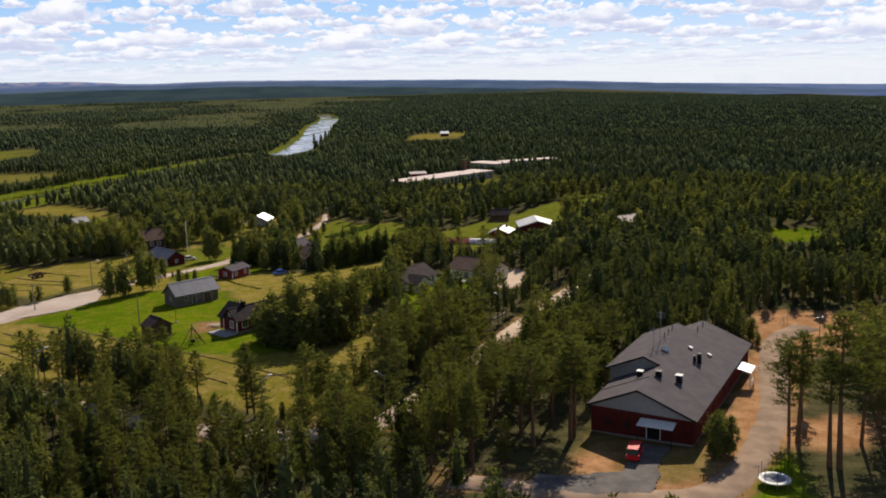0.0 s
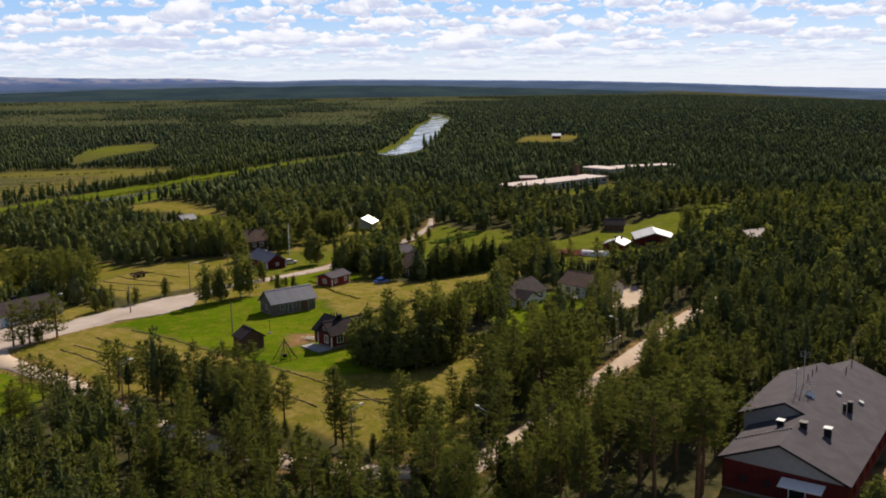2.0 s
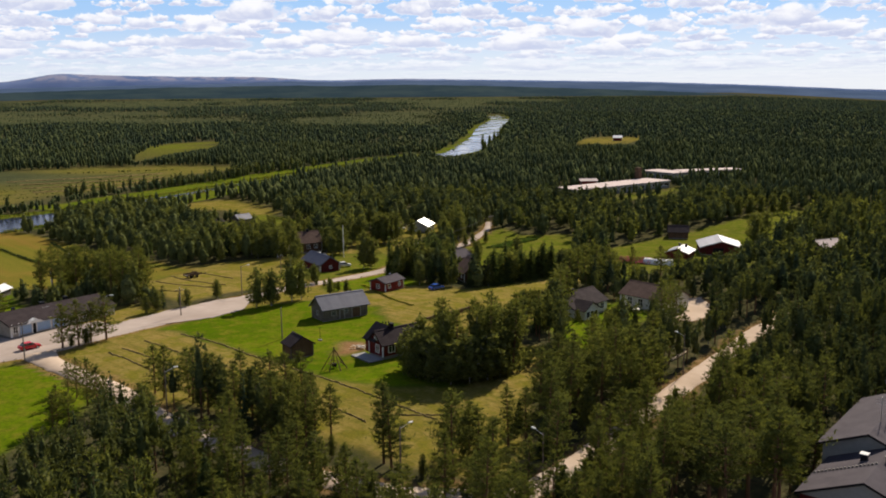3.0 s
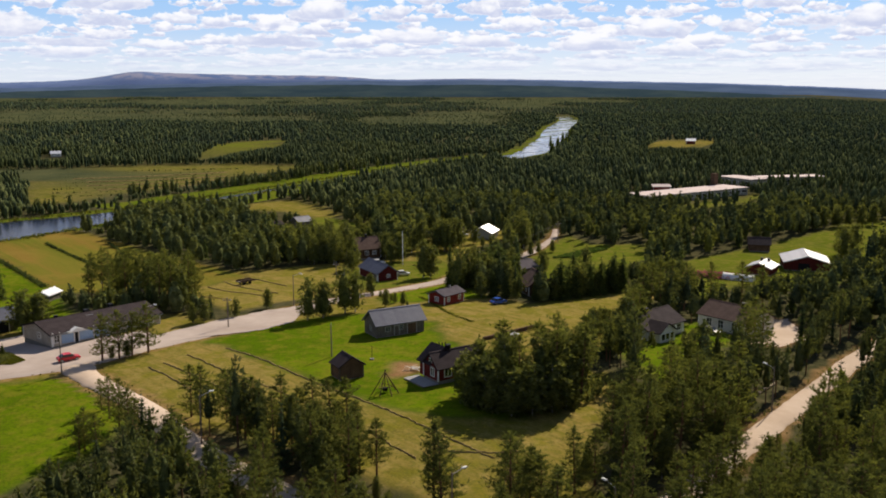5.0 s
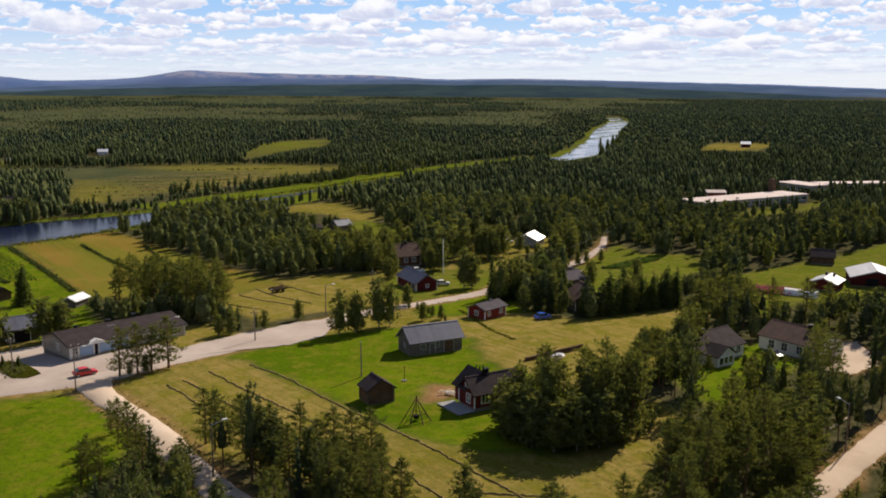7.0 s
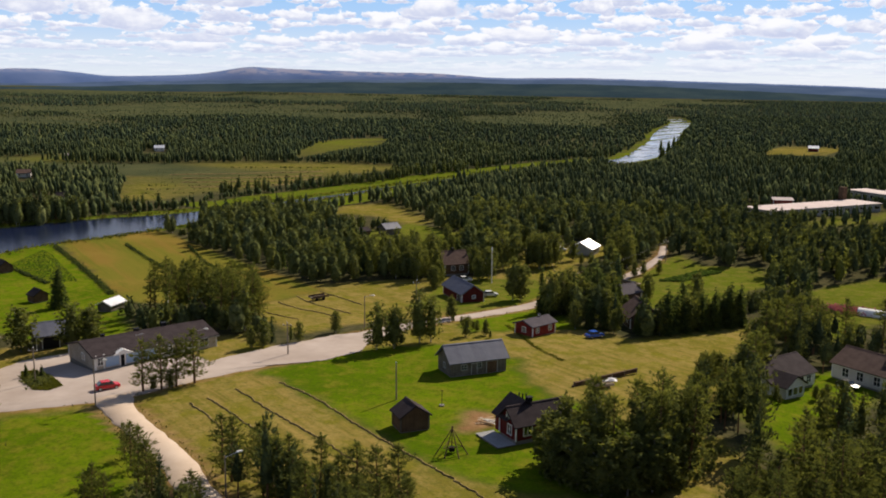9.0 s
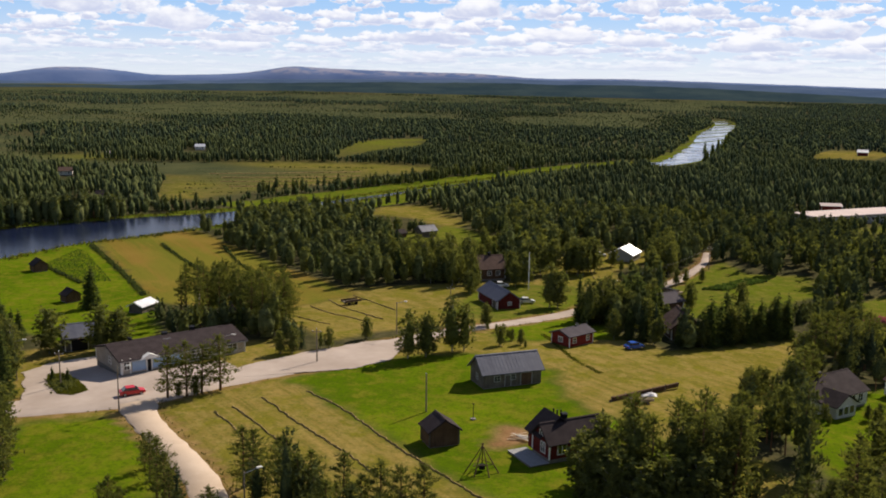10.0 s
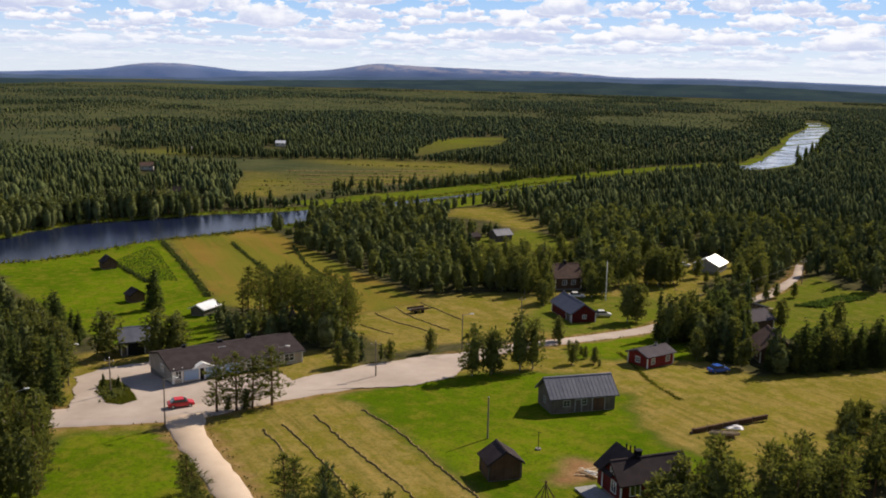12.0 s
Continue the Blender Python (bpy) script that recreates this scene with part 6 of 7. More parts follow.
stand("birch", "pale bushes by the hall yard", ((29.6, 172.6, 4.5), (28.4, 176, 4), (30.2, 168.6, 2.6), (27, 172, 5)))
stand("birch", "birches in the upper yard", ((-112.4, 218.7, 5), (-135.3, 252.2, 7), (-134.5, 248.7, 6),))
stand("birch", "birches by the barn field", ((-10.8, 324, 10), (-8, 329, 10), (-12, 331, 9), (-19, 388, 8), (-15, 391, 8), (-11, 395, 8), (-7, 398, 8), (-23, 384, 8), (-3, 402, 8), (-27, 381, 8),))
stand("birch", "trees round the garden", ((-87, 226, 6), (-79, 227, 5), (-71, 232, 5.5), (-67, 240, 7), (-65, 246, 6), (-90.5, 243, 7), (-96, 238, 5), (-61.5, 252, 6.5), (-82.5, 231, 8.5), (-85.3, 266.9, 6.5), (-74.5, 270.8, 7.5),))
stand("birch", "trees round the garden", ((-98, 283, 5), (-93, 300, 4),))


def thicket(ring, step, kinds, tall, group):
    """A stand of trees inside an outline, planted one by one."""
    p = np.array(ring)
    for gx in np.arange(p[:, 0].min(), p[:, 0].max(), step):
        for gy in np.arange(p[:, 1].min(), p[:, 1].max(), step):
            x, y = gx + rng.uniform(-0.4, 0.4) * step, gy + rng.uniform(-0.4, 0.4) * step
            if inside(x, y, ring) and free(x, y):
                plant(kinds[int(rng.integers(len(kinds)))], x, y, rng.uniform(*tall), group)


thicket([(-180, 192), (-174, 205), (-162, 207), (-150, 199), (-135, 188), (-139, 183), (-150, 187), (-158, 189), (-164, 186)], 3.9, ("pine", "pine", "birch"), (9.5, 13), "trees behind the long building")
thicket([(-172, 262), (-152, 256), (-145, 262), (-147, 272), (-166, 282)], 4.2, ("birch",), (8, 11), "birches by the brown house")
thicket([(-156, 132), (-192, 149), (-196, 158), (-185, 156.5), (-166, 147.5), (-158, 142), (-152, 136)], 4.2, ("birch", "birch", "birch", "spruce"), (8, 11), "trees along the village road")
thicket([(-143, 124), (-138, 127), (-126, 121.5), (-117, 112), (-121, 106), (-134, 116)], 4.0, ("birch", "pine"), (8, 11), "trees along the village road")
thicket([(-102, 240), (-97, 233), (-90, 239), (-85.5, 250), (-90, 256), (-97, 249)], 3.1, ("spruce", "spruce", "spruce", "birch"), (8, 11), "spruces behind the cottage")
thicket([(-76.5, 228), (-72, 230.5), (-66, 240.5), (-58.5, 252), (-62, 258), (-69, 250), (-75, 240)], 3.0, ("spruce", "spruce", "birch"), (7, 9.5), "spruces behind the cottage")
thicket([(-152, 250), (-142, 253), (-138, 261), (-147, 264)], 3.6, ("birch",), (7.5, 10), "birches by the brown house")
thicket([(-165, 290), (-150, 280), (-143, 300), (-142, 322), (-156, 312)], 4.5, ("birch", "spruce"), (6, 9), "trees by the upper yard")


def build_forest():
    x, y = scatter(3.5, 58, 190)
    ok = free(x, y) & (tallest(x, y) > 2.6)
    x, y = x[ok], y[ok]
    # The stretch of forest next to the meadow and the hall is planted tree by tree.
    first = (np.hypot(x + 25, y - 112) < 46)
    order = np.flatnonzero(first)[:300]
    kinds, cap = kinds_at(x, y), tallest(x, y)
    for k in order:
        tall = (rng.uniform(7.0, 11.0) if x[k] < -32 else rng.uniform(9.5, 14.0)) if kinds[k] == 0 else rng.uniform(5.5, 9)
        plant("pine" if x[k] > -24 else ("pine", "spruce", "birch")[kinds[k]], x[k], y[k], min(tall, cap[k]), "forest trees")
    rest = np.ones(len(x), bool)
    rest[order] = False
    build_wood("near_woods", "dense dark pine forest with reddish stems", x[rest], y[rest], [plain_trees(c, ((170, 0.84, 0.145, 2), (170, 0.9, 0.165, 2), (190, 0.65, 0.22, 2)), (5, 4, 0.5)) for c in range(3)], True, (0.55, 1.1), 0.95, tone=(0.18, 0.56))
    x, y = scatter(4.2, 190, 390)
    ok = free(x, y)
    build_wood("middle_woods", "mixed forest of pine, spruce and birch", x[ok], y[ok], [plain_trees(c, ((52, 1.15, 0.26, 2), (56, 1.15, 0.26, 2), (66, 0.95, 0.36, 2)), (5, 4, 0.75)) for c in range(3)], False, (0.5, 1.0), 1.12, tone=(0.15, 0.74))
    # Lower tones farther out pull in the needles' haze-blue dark end.
    x, y = scatter(3.5, 390, 800, -65, 20)
    ok = free(x, y)
    build_wood("far_woods", "wide dark conifer forest", x[ok], y[ok], [plain_trees(c, (), (4, 3, 1)) for c in range(3)], False, (0.34, 0.80), 0.95, (0.0, 0.26))
    x, y = scatter(6.2, 800, 1700, -65, 20)
    build_wood("distant_woods", "endless forest towards the skyline", x, y, [plain_trees(c, (), (4, 2, 1.15)) for c in range(3)], False, (0.36, 0.8), 1.35, (0.0, 0.16))
    x, y = scatter(11.0, 1700, 3030, -65, 20)
    build_wood("horizon_woods", "hazy forest at the skyline", x, y, [plain_trees(c, (), (4, 1, 1)) for c in range(3)], False, (0.45, 0.85), 2.2, (0.0, 0.10))


build_forest()


def row_of_trees(points, wide, step):
    """Loose places along a line."""
    out = []
    for (ax, ay), (bx, by) in zip(points[:-1], points[1:]):
        for k in range(max(1, int(math.hypot(bx - ax, by - ay) * wide / step ** 2))):
            t = rng.uniform()
            out.append((ax + (bx - ax) * t + rng.normal(0, wide / 3), ay + (by - ay) * t + rng.normal(0, wide / 3)))
    return out


def build_banks():
    """Leafy belts along the river."""
    low = ((46, 1.0, 0.26, 2), (60, 1.0, 0.26, 2), (80, 0.85, 0.34, 2))
    far = np.array([(a[0] - a[2] / 2 - 11 + rng.normal(0, 3), a[1]) for a in RIVER_LINE if 120 < a[1] < 300])
    tall_belt = row_of_trees([tuple(p) for p in far], 12, 2.3)
    low_rows = row_of_trees(((-328, 306), (-318, 316), (-309, 325)), 6, 3.2) + row_of_trees(((-333, 380), (-323, 382), (-319, 399)), 6, 3.4)
    low_rows += row_of_trees(((-324, 414), (-314, 433), (-308, 470), (-308, 519), (-300, 560)), 9, 3.4)
    low_rows += row_of_trees(((-267, 284), (-258, 287)), 6, 2.8) + row_of_trees(((-269, 303), (-269, 314), (-272, 336), (-268, 360)), 7, 3.0)
    bushes = []
    for k in range(9):
        ax, ay = -462 + k * 12.5, 452 - k * 11.5
        bushes += row_of_trees(((ax, ay), (ax + 40, ay + 33), (ax + 88 - k * 6, ay + 72 - k * 5)), 1.6, 1.5)
    for name, many, tall in (("field_bushes", bushes, (0.04, 0.13)), ("bank_trees", tall_belt, (0.75, 1.1)), ("bank_trees", low_rows, (0.42, 0.75))):
        p = np.array(many)
        build_wood(name, "rows of low bushes across a far field" if many is bushes else "belts of leafy trees along the river", p[:, 0], p[:, 1], [plain_trees(c, low, (6, 4, 0.7)) for c in range(3)], True, tall, tone=(0.15, 0.6), capped=False, leafy=0.75)


build_banks()


def build_hill_wood():
    """The pine wood on the slope where the flight begins."""
    x, y = scatter(4.6, 0, 57, -180, 180)
    ok = free(x, y)
    build_wood("slope_woods", "open pine wood on the slope", x[ok], y[ok], [plain_trees(c, ((110, 0.9, 0.18, 2), (110, 0.95, 0.2, 2), (130, 0.7, 0.24, 2)), (5, 4, 0.5)) for c in range(3)], True, (0.55, 1.0), 0.95, tone=(0.18, 0.56), capped=False)


build_hill_wood()


# ---- vehicles ----
def car(name, label, x, y, yaw, paint, van=False, group=""):
    """A car on its wheels: body, glazed cabin, roof, bumpers, lights."""
    ob = tagged(new(name), label, "van" if van else "car", group)
    ob.matrix_basis = pose(x, y, height(x, y) + 0.02, 0, 0, yaw) @ Matrix.Scale(0.92, 4)
    half = 0.9
    if van:
        body = [(-2.3, 0.35), (2.3, 0.35), (2.35, 0.95), (1.9, 1.15), (-2.3, 1.15)]
        cabin = [(-2.3, 1.15), (1.9, 1.15), (1.25, 1.95), (-2.25, 1.98)]
        top = (-2.2, 1.2, 1.97)
    else:
        body = [(-2.1, 0.32), (2.1, 0.32), (2.15, 0.72), (1.2, 0.93), (-1.75, 0.97), (-2.12, 0.8)]
        cabin = [(-1.7, 0.97), (1.15, 0.93), (0.45, 1.42), (-1.15, 1.44)]
        top = (-1.1, 0.42, 1.43)
    bm = prism(body, -half, half, "y")
    bm2 = prism(cabin, -half + 0.1, half - 0.1, "y")
    for b, r in ((bm, 0.12), (bm2, 0.08)):
        for v in b.verts:
            v.co = Vector((v.co.x, v.co.y, v.co.z))
        bmesh.ops.bevel(b, geom=list(b.edges), offset=r * 0.6, segments=2, affect="EDGES")
    part("body", bm, paint, ob)
    part("cabin", bm2, GLASS, ob, "dark glazed cabin")
    part("roof", box((top[0], -half + 0.12, top[2] - 0.02), (top[1], half - 0.12, top[2] + 0.05), 0.02), paint, ob)
    for wx in (-1.35, 1.35):
        for wy in (-0.82, 0.82):
            tyre = part("wheel", rod((wx, wy - 0.1, 0.31), (wx, wy + 0.1, 0.31), 0.32, 16), RUBBER, ob)
            s = 0.12 if wy > 0 else -0.12
            part("rim", rod((wx, wy + s * 0.8, 0.31), (wx, wy + s, 0.31), 0.19, 12), STEEL, tyre)
    for wy in (-0.65, 0.65):
        part("headlight", box((2.08, wy - 0.16, 0.60), (2.16, wy + 0.16, 0.74), 0.02), WHITE, ob)
        part("tail_light", box((-2.32 if van else -2.14, wy - 0.12, 0.65), (-2.26 if van else -2.06, wy + 0.12, 0.80), 0.02), RED_PAINT, ob)
    return ob


car("car", "shiny red car on the village road", -134.6, 147.0, 62, RED_PAINT)
car("van", "red van parked before the hall", 6.2, 113.6, 78, RED_PAINT, True)
car("car", "blue car in the shade of spruces", -80.6, 220.5, 60, BLUE_PAINT)
car("car", "white car beside the red barn", -118.5, 248.0, 40, WHITE_PAINT, False, "vans by the barn")
car("car", "pale car under the trees", -132.5, 260.5, 40, WHITE_PAINT, False, "vans by the barn")
car("car", "white car on the upper yard", -130.0, 317.0, 40, WHITE_PAINT)
car("car", "black car before the white villa", -33.5, 217.5, -28, BLACK_PAINT)
car("car", "dark car parked under pines", -26.5, 176.0, 10, BLACK_PAINT)


# ---- yard things ----
MAT_GREY = material("grey_mesh_fabric", blotch((0.16, 0.17, 0.19), (0.24, 0.25, 0.28), 3.0, 20.0, 0.1), 0.8)


def trampoline(x, y):
    ob = tagged(new("trampoline"), "round trampoline with pale rim and net poles", "trampoline")
    ob.matrix_basis = pose(x, y, height(x, y))
    bm = bmesh.new()
    rings = []
    for r, z in ((1.45, 0.78), (1.45, 0.90), (1.95, 0.90), (1.95, 0.78)):
        rings.append([bm.verts.new((r * math.cos(k * math.tau / 32), r * math.sin(k * math.tau / 32), z)) for k in range(32)])
    for a, b in zip(rings, rings[1:] + rings[:1]):
        for k in range(32):
            bm.faces.new((a[k], a[(k + 1) % 32], b[(k + 1) % 32], b[k]))
    bmesh.ops.recalc_face_normals(bm, faces=bm.faces)
    part("rim", bm, WHITE, ob, "pale padded rim")
    part("mat", rod((0, 0, 0.83), (0, 0, 0.85), 1.45, 32), MAT_GREY, ob, "taut grey jumping mat")
    for k in range(8):
        a = k * math.tau / 8
        c, s = 1.85 * math.cos(a), 1.85 * math.sin(a)
        part("leg", rod((c, s, -0.2), (c, s, 0.8), 0.03, 6), STEEL, ob)
        part("net_pole", rod((c * 1.03, s * 1.03, 0.85), (c * 1.03, s * 1.03, 2.5), 0.035, 6), BLACK, ob)


trampoline(22.8, 106.6)


def street_lamp(x, y, yaw, tall=7.0):
    ob = tagged(new("street_lamp"), "wooden street lamp post with an angled arm", "street lamp", "street lamps")
    ob.matrix_basis = pose(x, y, height(x, y), 0, 0, yaw)
    part("pole", rod((0, 0, -0.5), (0, 0, tall), 0.12, 8, 0.08), POLE_WOOD, ob)
    arm = part("arm", rod((0, 0, tall - 0.25), (1.5, 0, tall + 0.2), 0.04, 6), STEEL, ob)
    part("lamp_head", box((1.35, -0.16, tall + 0.12), (2.05, 0.16, tall + 0.30), 0.05), WHITE, ob, "pale lamp head")


for x, y, yaw in ((-129.6, 140.6, 30), (-160.8, 144.1, 30), (-190.9, 154.9, 20), (-142.7, 125.7, 60), (-129.2, 161.5, 20), (-86.6, 123.4, 60), (-46.5, 116.0, 60), (-29.5, 121.0, 150), (-17.8, 173.0, 150), (-121.0, 199.0, 20)):
    street_lamp(x, y, yaw)


def pole(name, label, x, y, tall, arm=False):
    ob = tagged(new(name), label, "pole", "poles")
    ob.matrix_basis = pose(x, y, height(x, y), 1.0, -0.5, 30)
    part("post", rod((0, 0, -0.5), (0, 0, tall), 0.13, 8, 0.09), WHITE if name == "flag_pole" else POLE_WOOD, ob)
    part("cap", rod((0, 0, tall), (0, 0, tall + 0.12), 0.11, 8, 0.02), STEEL, ob)
    if arm:
        bar = part("crossarm", box((-0.8, -0.05, tall - 0.6), (0.8, 0.05, tall - 0.48)), POLE_WOOD, ob)
        for k in (-0.7, 0.0, 0.7):
            part("insulator", rod((k, 0, tall - 0.48), (k, 0, tall - 0.3), 0.05, 8), WHITE, bar)


pole("garden_pole", "plain grey pole standing in the lawn", -91.5, 165.8, 5.9)
pole("utility_pole", "grey utility pole with crossarm", -121.5, 176.0, 6.0, True)
pole("utility_pole", "grey utility pole beside the forecourt", -149.9, 145.0, 6.0, True)
pole("flag_pole", "tall pale pole in the yard", -125.8, 262.9, 9.5)
pole("flag_pole", "tall pale pole by the white-roofed shed", -180.5, 203.0, 4.5)
pole("utility_pole", "grey utility pole in the hay yard", -128.0, 229.5, 5.5, True)


def tripod(x, y):
    """The open frame of leaning poles over a fire pot."""
    ob = tagged(new("pole_frame"), "leaning bare poles over a fire pot", "fire frame")
    ob.matrix_basis = pose(x, y, height(x, y))
    for k in range(7):
        a = k * math.tau / 7 + 0.3
        part("pole", rod((2.2 * math.cos(a), 2.2 * math.sin(a), -0.1), (-0.15 * math.cos(a), -0.15 * math.sin(a), 3.6), 0.085, 6, 0.05), BROWN_WOOD, ob)
    for k in range(3):
        a, b = k * math.tau / 3 + 0.3, (k + 1) * math.tau / 3 + 0.3
        part("cross_pole", rod((1.55 * math.cos(a), 1.55 * math.sin(a), 1.0), (1.55 * math.cos(b), 1.55 * math.sin(b), 1.0), 0.05, 6), BROWN_WOOD, ob)
    part("pot", rod((0, 0, 0.25), (0, 0, 0.75), 0.4, 14, 0.45), BLACK, ob, "sooty black pot")
    for k in range(3):
        part("pot_leg", rod((0.3 * math.cos(k * 2.1), 0.3 * math.sin(k * 2.1), -0.1), (0.3 * math.cos(k * 2.1), 0.3 * math.sin(k * 2.1), 0.3), 0.03, 5), BLACK, ob)


tripod(-73.6, 152.0)


def wood_stack():
    """A long low stack of weathered timber with stakes."""
    a, b = Vector((-71.0, 186.5)), Vector((-65.0, 199.8))
    d = (b - a).normalized()
    ob = tagged(new("timber_stack"), "long low stack of weathered brown timber", "wood stack")
    ob.matrix_basis = pose(a.x, a.y, height(a.x, a.y), 0, 0, math.degrees(math.atan2(d.y, d.x)))
    length = (b - a).length
    for k in range(5):
        for j in range(3):
            s = rng.uniform(0, 0.5)
            x0 = k * length / 5 + s
            part("timber", box((x0, -0.2 + rng.uniform(-0.05, 0.05), -0.1 + 0.24 * j), (x0 + length / 5 - 0.1, 0.2 + rng.uniform(-0.05, 0.05), 0.12 + 0.24 * j), 0.02), BROWN_WOOD, ob)
    for k in range(6):
        part("stake", rod((k * length / 5, -0.28, -0.3), (k * length / 5, -0.28, 0.75 + 0.4 * rng.uniform()), 0.05, 6), POLE_WOOD, ob)


wood_stack()


def boat(x, y, yaw):
    """An upturned pale rowing boat on trestles."""
    ob = tagged(new("upturned_boat"), "pale upturned rowing boat resting on trestles", "boat")
    ob.matrix_basis = pose(x, y, height(x, y) + 0.35, 0, 0, yaw)
    bm = bmesh.new()
    rows = []
    for k in range(13):
        t = k / 12
        w = 0.75 * math.sin(math.pi * (0.08 + 0.84 * t)) ** 0.6
        rows.append([bm.verts.new((-2.2 + 4.4 * t, w * math.cos(j * math.pi / 8), 0.55 * math.sin(j * math.pi / 8) * (0.6 + 0.4 * math.sin(math.pi * t)))) for j in range(9)])
    for p, q in zip(rows, rows[1:]):
        for j in range(8):
            bm.faces.new((p[j], q[j], q[j + 1], p[j + 1]))
    bmesh.ops.solidify(bm, geom=list(bm.faces), thickness=0.04)
    part("hull", bm, PLANK, ob)
    part("keel", box((-2.0, -0.04, 0.5), (2.0, 0.04, 0.62), 0.01), POLE_WOOD, ob)
    for x0 in (-1.2, 1.2):
        part("trestle", box((x0 - 0.06, -0.7, -0.5), (x0 + 0.06, 0.7, 0.02)), POLE_WOOD, ob)


boat(-66.9, 188.6, 40)


def harrow(x, y, yaw):
    ob = tagged(new("hay_trailer"), "old dark farm trailer standing in the hayfield", "trailer")
    ob.matrix_basis = pose(x, y, height(x, y), 0, 0, yaw)
    part("bed", box((-2.4, -1.0, 0.65), (2.0, 1.0, 0.8), 0.02), GREY_WOOD, ob)
    for wy in (-1.0, 1.0):
        part("side_board", box((-2.4, wy - 0.04, 0.81), (2.0, wy + 0.04, 1.2)), BROWN_WOOD, ob)
    part("drawbar", box((2.0, -0.08, 0.5), (4.2, 0.08, 0.64)), BLACK, ob)
    for wx in (-1.2, 0.6):
        for wy in (-0.85, 0.85):
            part("wheel", rod((wx, wy - 0.1, 0.4), (wx, wy + 0.1, 0.4), 0.42, 14), RUBBER, ob)


harrow(-150.9, 222.6, 70)


def kota(x, y):
    """A grey round hut with a pointed roof."""
    ob = tagged(new("round_hut"), "grey wooden round hut with a pointed roof", "hut")
    ob.matrix_basis = pose(x, y, height(x, y))
    part("wall", rod((0, 0, -0.5), (0, 0, 1.7), 2.1, 8), GREY_WOOD, ob)
    part("roof", rod((0, 0, 1.6), (0, 0, 4.3), 2.7, 8, 0.25), DARK_ROOF, ob)
    part("chimney_hood", rod((0, 0, 4.2), (0, 0, 4.9), 0.35, 8, 0.3), BLACK, ob)


kota(-159.8, 192.8)


def tunnel(x, y, yaw):
    """A low white covered row of bales."""
    ob = tagged(new("plastic_tunnel"), "low white plastic tunnel beside the farm", "tunnel")
    ob.matrix_basis = pose(x, y, height(x, y), 0, 0, yaw)
    outline = [(1.6 * math.cos(k * math.pi / 10), 1.5 * math.sin(k * math.pi / 10)) for k in range(11)]
    part("cover", prism(outline, 0, 8, "x"), WHITE, ob)
    for k in range(5):
        hoop = [(1.64 * math.cos(j * math.pi / 10), 1.54 * math.sin(j * math.pi / 10)) for j in range(11)]
        part("hoop", prism(hoop, k * 1.95, k * 1.95 + 0.08, "x"), STEEL, ob)


tunnel(-39.5, 280.5, -8)


def yard_lamp(x, y):
    ob = tagged(new("yard_lamp"), "thin dark lamp post with two small floodlights", "lamp post")
    ob.matrix_basis = pose(x, y, height(x, y), 0, 0, 15)
    part("post", rod((0, 0, -0.4), (0, 0, 4.4), 0.07, 8, 0.05), BLACK, ob)
    part("crossbar", box((-0.55, -0.04, 4.4), (0.55, 0.04, 4.48)), BLACK, ob)
    for x0 in (-0.45, 0.45):
        part("floodlight", box((x0 - 0.16, -0.14, 4.49), (x0 + 0.16, 0.12, 4.72), 0.02), STEEL, ob)


yard_lamp(42.0, 173.0)


def small_goal(x, y, yaw):
    """A small bare goal frame."""
    ob = tagged(new("goal_frame"), "small bare goal frame on the sandy yard", "goal")
    ob.matrix_basis = pose(x, y, height(x, y), 0, 0, yaw)
    for sx in (-1.2, 1.2):
        part("upright", rod((sx, 0, -0.1), (sx, 0, 1.7), 0.05, 6), STEEL, ob)
        part("stay", rod((sx, 0.9, -0.1), (sx, 0, 1.65), 0.035, 6), STEEL, ob)
    part("crossbar", rod((-1.2, 0, 1.7), (1.2, 0, 1.7), 0.05, 6), STEEL, ob)


small_goal(38.2, 186.0, 60)


def log_pile(a, b):
    """Split logs stacked along a line, partly under a pale tarpaulin."""
    a, b = Vector(a), Vector(b)
    d = b - a
    ob = tagged(new("log_pile"), "long stack of split logs under dark sheeting", "wood pile")
    ob.matrix_basis = pose(a.x, a.y, height(a.x, a.y), 0, 0, math.degrees(math.atan2(d.y, d.x)))
    length = d.length
    for row in range(4):
        for k in range(int(length / 0.42)):
            x = 0.2 + k * 0.42 + 0.21 * (row % 2)
            r = rng.uniform(0.15, 0.21)
            part("log", rod((x, -0.55 + rng.uniform(-0.08, 0.08), 0.12 + row * 0.33), (x, 0.55 + rng.uniform(-0.08, 0.08), 0.12 + row * 0.33), r, 7), PLANK if (k + row) % 3 else BROWN_WOOD, ob)
    sheet = prism([(-0.75, 1.25), (-0.4, 1.45), (0.4, 1.45), (0.75, 1.25), (0.7, 1.22), (0.38, 1.40), (-0.38, 1.40), (-0.7, 1.22)], -0.1, length * 0.8, "x")
    part("sheeting", sheet, BLACK, ob, "dark weathered sheeting")


log_pile((-97.2, 280.6), (-91.0, 278.3))


